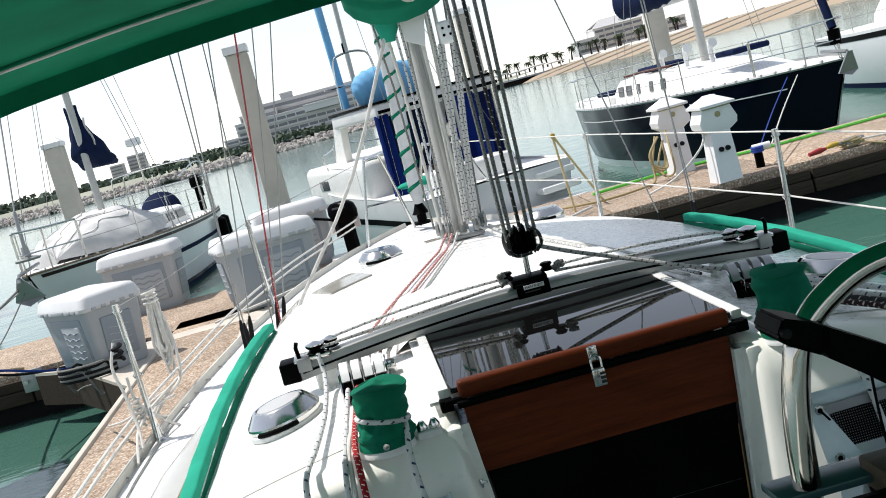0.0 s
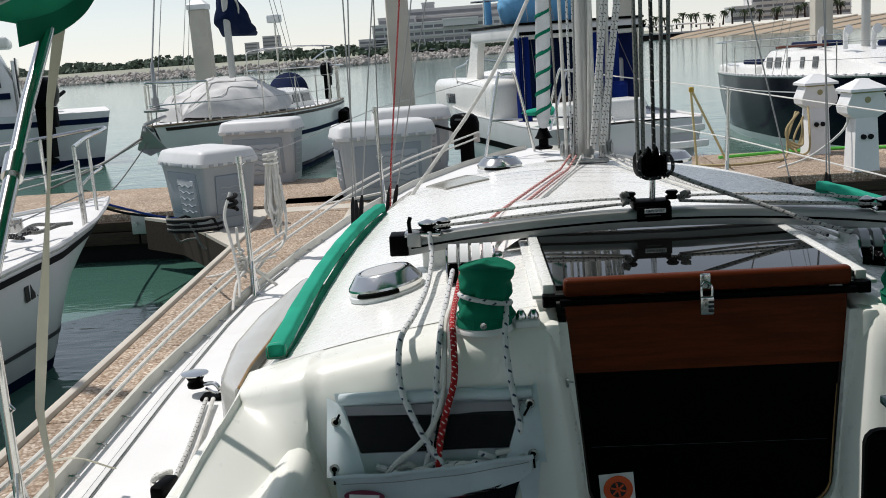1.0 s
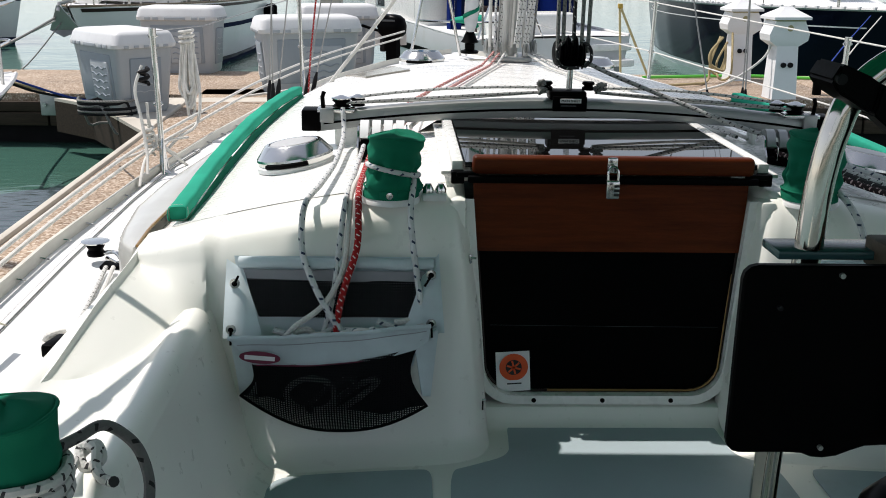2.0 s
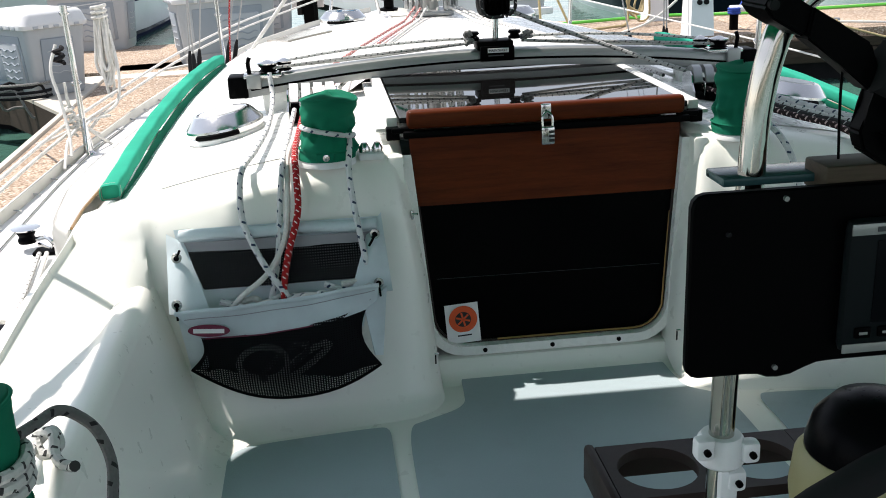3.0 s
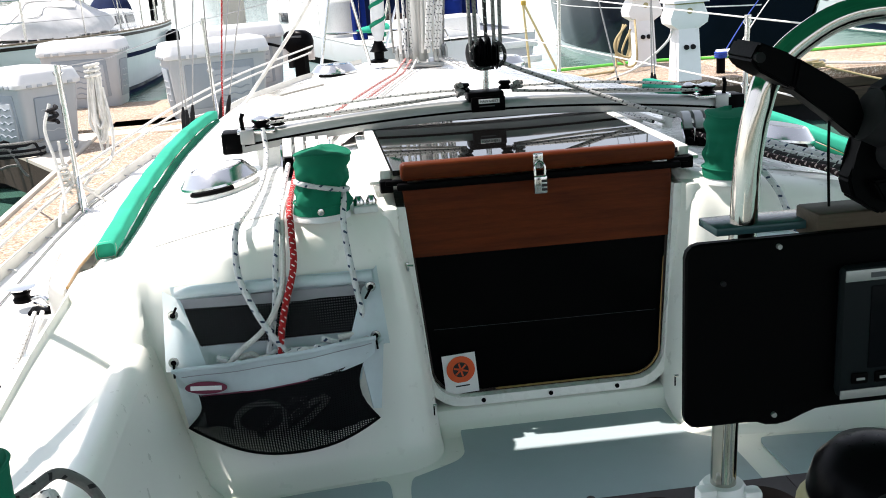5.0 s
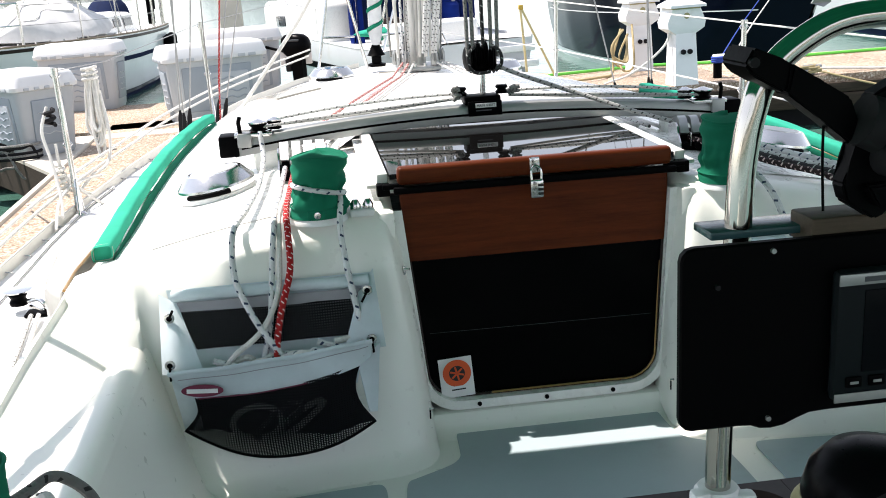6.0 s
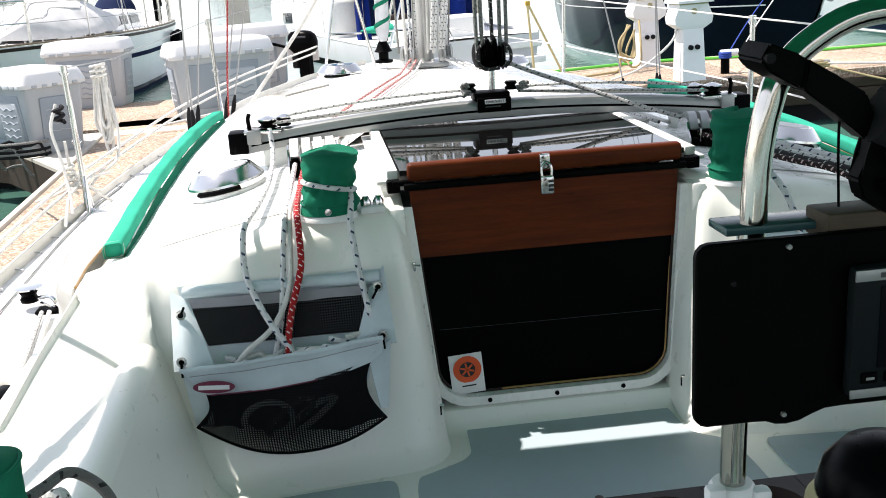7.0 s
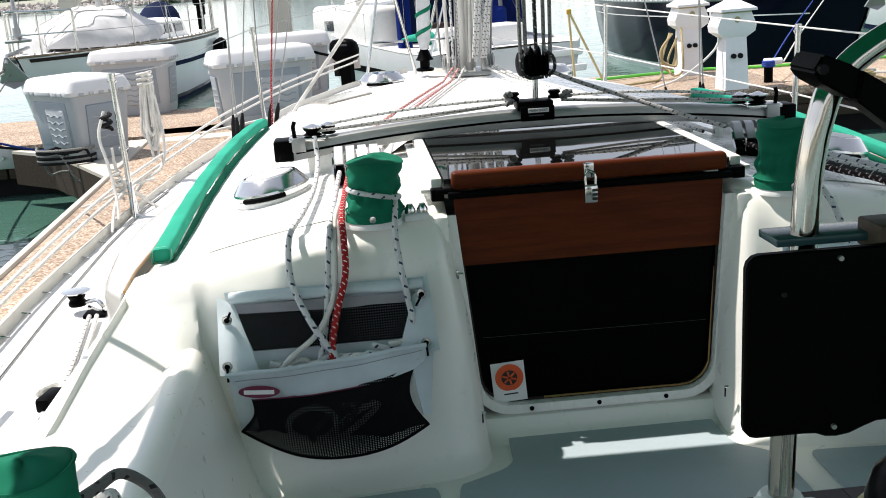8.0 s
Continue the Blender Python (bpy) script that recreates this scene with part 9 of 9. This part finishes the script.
# ---------------------------------------------------------------- the far shore
def rubble(name, label, mat, path, n, size, spread, seed, h=1.0):
    """Heaped stones along a line, one mesh."""
    rng = random.Random(seed)
    seg = [(Vector(a), Vector(b)) for a, b in zip(path, path[1:])]
    lens = [(b - a).length for a, b in seg]
    total = sum(lens)
    base = bmesh.new()
    bmesh.ops.create_icosphere(base, subdivisions=1, radius=1.0)
    tv = [v.co.copy() for v in base.verts]
    tf = [[v.index for v in f.verts] for f in base.faces]
    base.free()
    vs, fs = [], []
    for _ in range(n):
        d = rng.random() * total
        for (a, b), l in zip(seg, lens):
            if d <= l:
                p = a.lerp(b, d / l)
                across = (b - a).normalized().cross(Vector((0, 0, 1)))
                break
            d -= l
        off = rng.uniform(-1, 1)
        c = p + across * off * spread + Vector((0, 0, h * (1 - abs(off)) * rng.uniform(0.5, 1.0)))
        r = size * rng.uniform(0.5, 1.3)
        sc = Vector((rng.uniform(0.7, 1.4), rng.uniform(0.7, 1.3), rng.uniform(0.5, 0.9))) * r
        rot = Euler((rng.random() * 6, rng.random() * 6, rng.random() * 6)).to_matrix()
        k = len(vs)
        vs += [tuple(c + rot @ Vector((q.x * sc.x * rng.uniform(0.8, 1.2), q.y * sc.y * rng.uniform(0.8, 1.2), q.z * sc.z))) for q in tv]
        fs += [[k + i for i in f] for f in tf]
    me = bpy.data.meshes.new(name)
    me.from_pydata(vs, [], fs)
    me.materials.append(mat)
    ob = new(name, me)
    return tagged(ob, label, name.replace("_", " "), kind="stuff")


rubble("jetty_rocks", "long pale rock jetty across the harbour", ROCK, [(-170, 240, WATER_Z), (-88, 208, WATER_Z), (-32, 186, WATER_Z), (2, 225, WATER_Z), (30, 290, WATER_Z)], 8000, 0.48, 4.0, 3, 1.5)


def ground_strip(name, label, mat, rows):
    solo(name, loft(bmesh.new(), rows), mat, label, "ground", kind="structure")


ground_strip("far_ground", "low green land beyond the harbour", LAND, [[(-900, 800, -1.5), (-300, 620, -1.5), (-60, 330, -1.2), (20, 320, -1.2), (60, 330, -1.2)], [(-900, 830, 2), (-300, 650, 2), (-60, 340, 1.2), (20, 330, 1.2), (60, 340, 1.2)], [(-900, 1500, 6), (-300, 1500, 6), (-60, 1500, 6), (100, 1500, 6), (300, 1500, 6)]])
ground_strip("beach", "tan sloping concrete beach bank", SAND, [[(56, 308, -1.2), (58, 300, -1.2), (74, 262, -1.2), (88, 225, -1.2), (104, 180, -1.2), (130, 130, -1.2), (170, 90, -1.2)],
                                                                 [(62, 314, 0.1), (66, 308, 0.2), (84, 270, 0.2), (99, 232, 0.2), (116, 187, 0.3), (143, 137, 0.3), (182, 98, 0.3)],
                                                                 [(72, 330, 1.5), (80, 318, 1.8), (99, 280, 2.0), (116, 243, 2.2), (134, 198, 2.3), (162, 148, 2.4), (200, 108, 2.4)],
                                                                 [(260, 500, 2.4), (300, 460, 2.6), (330, 420, 2.6), (360, 380, 2.6), (400, 330, 2.6), (420, 260, 2.6), (460, 200, 2.6)]])


def grove(name, label, spots, seed, leaf, size, per=60):
    """Tree crowns of many small leaf clumps, one mesh."""
    rng = random.Random(seed)
    vs, fs = [], []
    for x, y, z, w, h in spots:
        for _ in range(per):
            a, b = rng.random() * 6.28, rng.random()
            r = math.sqrt(rng.random())
            c = Vector((x + w * r * math.cos(a), y + w * r * math.sin(a), z + h * (0.15 + 0.85 * b * (1 - 0.55 * r * r))))
            for _ in range(2):
                n = Vector((rng.gauss(0, 1), rng.gauss(0, 1), rng.gauss(0, 1))).normalized()
                u = n.orthogonal().normalized() * size * rng.uniform(0.6, 1.4)
                v = n.cross(u).normalized() * size * rng.uniform(0.5, 1.2)
                k = len(vs)
                vs += [tuple(c - u), tuple(c + v), tuple(c + u), tuple(c - v)]
                fs.append([k, k + 1, k + 2, k + 3])
    me = bpy.data.meshes.new(name)
    me.from_pydata(vs, [], fs)
    me.materials.append(leaf)
    return tagged(new(name, me), label, "trees", kind="stuff")


rng = random.Random(12)
grove("far_woods", "dark green distant woods along the shore", [(-620 + 15 * k, 640 + 0.02 * k, 1.0, 14, rng.uniform(4, 8)) for k in range(38)], 5, FARWOOD, 2.0, 110)
grove("shore_bushes", "dark shrubs above the far shore", [(-58 + 4.2 * k, 322, 0.8, 4, rng.uniform(1.5, 3.5)) for k in range(24)], 6, FOLIAGE, 0.8, 30)
grove("beach_trees", "green trees behind the beach bank", [(128 + 6 * k, 262 - 7 * k, 2.0, 5, rng.uniform(5, 9)) for k in range(16)], 7, FOLIAGE, 1.1, 60)


BANK_TOE = [(0.0, 56, 308), (0.05, 58, 300), (0.25, 74, 262), (0.45, 88, 225), (0.65, 104, 180), (0.83, 130, 130), (1.0, 170, 90)]
BANK_TOP = [(0.0, 72, 330), (0.05, 80, 318), (0.25, 99, 280), (0.45, 116, 243), (0.65, 134, 198), (0.83, 162, 148), (1.0, 200, 108)]
for k in range(15):
    f = 0.04 + 0.062 * k
    toe = [lerp([(q[0], q[n]) for q in BANK_TOE], f) for n in (1, 2)]
    top = [lerp([(q[0], q[n]) for q in BANK_TOP], min(1.0, f + 0.05)) for n in (1, 2)]
    pts = [(toe[0] + (top[0] - toe[0]) * g, toe[1] + (top[1] - toe[1]) * g, -1.1 + 3.35 * g ** 0.85) for g in (0.0, 0.35, 0.7, 1.0)]
    solo("bank_rib", tube(pts, 0.22, 5), CONCRETE, "pale concrete rib running up the sloping bank", "rib", pts[0], group="bank ribs")
grove("bank_trees", "dense green trees behind the stepped bank", [(150 + 7 * k + rng.uniform(-3, 3), 250 - 9.5 * k + rng.uniform(-4, 4), 2.0, 6, rng.uniform(6, 11)) for k in range(16)], 17, FOLIAGE, 1.0, 80)


def palm(x, y, z, h, seed):
    rng = random.Random(seed)
    t = thing("palm_tree", "tall palm tree on the far shore", "palm tree", (x, y, z), group="palms")
    lean = rng.uniform(-0.6, 0.6)
    part("trunk", tube([(x, y, z), (x + lean * 0.4, y, z + h * 0.5), (x + lean, y, z + h)], [0.35, 0.26, 0.2], 7), BROWNBOARD, t)
    bm = bmesh.new()
    for k in range(24):
        a = k * 0.85 + rng.random() * 0.4
        dr = rng.uniform(-0.9, 2.4)
        L = rng.uniform(1.0, 2.0)
        pts = []
        for j in range(5):
            u = j / 4
            pts.append(Vector((x + lean + math.cos(a) * L * u, y + math.sin(a) * L * u, z + h + 0.9 * u - (1.2 + dr) * u * u)))
        side = Vector((-math.sin(a), math.cos(a), 0.3)) * 0.2
        va = [bm.verts.new(p + side * math.sin(math.pi * (0.12 + 0.85 * j / 4))) for j, p in enumerate(pts)]
        vc = [bm.verts.new(p + Vector((0, 0, 0.14))) for p in pts]
        vb = [bm.verts.new(p - side * math.sin(math.pi * (0.12 + 0.85 * j / 4))) for j, p in enumerate(pts)]
        for j in range(4):
            bm.faces.new((va[j], va[j + 1], vc[j + 1], vc[j]))
            bm.faces.new((vc[j], vc[j + 1], vb[j + 1], vb[j]))
    part("crown", bm, PALMGREEN, t, sharp=0)


for k in range(30):
    palm(44 + 2.6 * k + rng.uniform(-1, 1), 352 - 0.55 * k + rng.uniform(-6, 6), 1.6 + 0.05 * k, rng.uniform(2.8, 4.8), k)


def building(name, label, blocks, group=""):
    """Blocks of (x, y, z0, width, depth, height, floors, wall material): walls with recessed window bands and slabs."""
    x0, y0, z0 = blocks[0][:3]
    t = thing(name, label, "building", (x0, y0, z0), group=group)
    for x, y, z, w, d, h, fl, mat in blocks:
        wall = part("wall", box((x, y, z + h / 2), (w, d, h), 0.05, 1), mat, t)
        fh = h / max(fl, 1)
        for f in range(fl):
            zz = z + fh * (f + 0.5)
            part("window_band", box((x, y - d / 2 - 0.02, zz), (w * 0.97, 0.12, fh * 0.42), 0), FARGLASS, wall, "dark recessed window band")
            part("slab_edge", box((x, y - d / 2 - 0.3, z + fh * f + 0.15), (w, 0.8, fh * 0.16), 0), mat, wall)
            n = max(2, int(w / 3.2))
            for k in range(n + 1):
                if fl <= 5:
                    part("pier", box((x - w * 0.485 + w * 0.97 * k / n, y - d / 2 - 0.16, zz), (0.35, 0.4, fh * 0.44), 0), mat, wall)
        part("parapet", box((x, y, z + h + 0.15), (w + 0.3, d + 0.3, 0.5), 0.05, 1), mat, t)
    return t


building("stepped_hospital", "large grey stepped concrete building across the water", [
    (-10.0, 335, 1.0, 42, 14, 8.4, 4, PALECONCRETE), (-7.5, 348, 1.0, 37, 14, 13.0, 6, GREYCONCRETE), (-13.5, 346, 1.0, 4.0, 6, 15.0, 0, GREYCONCRETE), (-23.5, 340, 1.0, 12, 10, 10.8, 5, GREYCONCRETE), (-3.0, 329, 8.0, 11, 6, 1.9, 0, PALECONCRETE)])
building("low_block", "long low pale building near the jetty", [(-31, 332, 0.8, 9, 8, 4.6, 3, PALECONCRETE)])
building("tower_block", "hazy pair of distant apartment towers", [(-160, 760, 1, 9, 9, 14, 6, GREYCONCRETE), (-147, 770, 1, 12, 9, 18, 7, GREYCONCRETE)])
building("hotel", "white hotel with pitched roof behind the palms", [(104, 360, 3, 18, 10, 7.5, 4, PALECONCRETE), (92, 358, 3, 8, 10, 4.8, 2, PALECONCRETE), (122, 362, 3, 14, 10, 4.5, 2, PALECONCRETE)])
rf = thing("hotel_roof", "grey pitched roof of the hotel", "roof", (104, 360, 10.5))
bm = bmesh.new()
prism(bm, [(94.5, 354.5, 10.7), (113.5, 354.5, 10.7), (109, 360, 13.4), (99, 360, 13.4)], (0, 0.3, 0.1))
prism(bm, [(94.5, 365.5, 10.7), (113.5, 365.5, 10.7), (109, 360, 13.4), (99, 360, 13.4)], (0, 0.3, 0.1))
part("roof_slope", bm, GREYCONCRETE, rf)
pier = thing("pier", "dark low fishing pier with pale roofs on the far shore", "pier", (58, 322, WATER_Z))
part("deck", box((60, 322, 0.9), (34, 6, 0.5), 0.05, 1), GREYCONCRETE, pier)
part("quay_wall", box((60, 324, -0.2), (34, 4, 2.0), 0.05, 1), BROWNBOARD, pier)
for k in range(12):
    part("column", box((44 + 2.9 * k, 319.5, 1.9), (0.3, 0.3, 2.0), 0), GREYCONCRETE, pier)
for k in range(5):
    part("pavilion_roof", box((47 + 6.2 * k, 321, 3.1 + 0.3 * (k % 2)), (5.2, 5, 0.5), 0.2, 1), PALECONCRETE, pier, "pale pavilion roof")
# unseen trees and quay behind the camera, added to close the harbour and darken reflections
grove("unseen_woods", "unseen dark trees added on the shore behind the docks", [(-120 + 8 * k, -85, 0.5, 7, rng.uniform(6, 10)) for k in range(30)], 8, FOLIAGE, 1.2, 50)
ground_strip("quay", "unseen concrete quay added behind the docks", CONCRETE, [[(-300, -60, -1.2), (300, -60, -1.2)], [(-300, -60.2, 0.8), (300, -60.2, 0.8)], [(-300, -300, 1.5), (300, -300, 1.5)]])
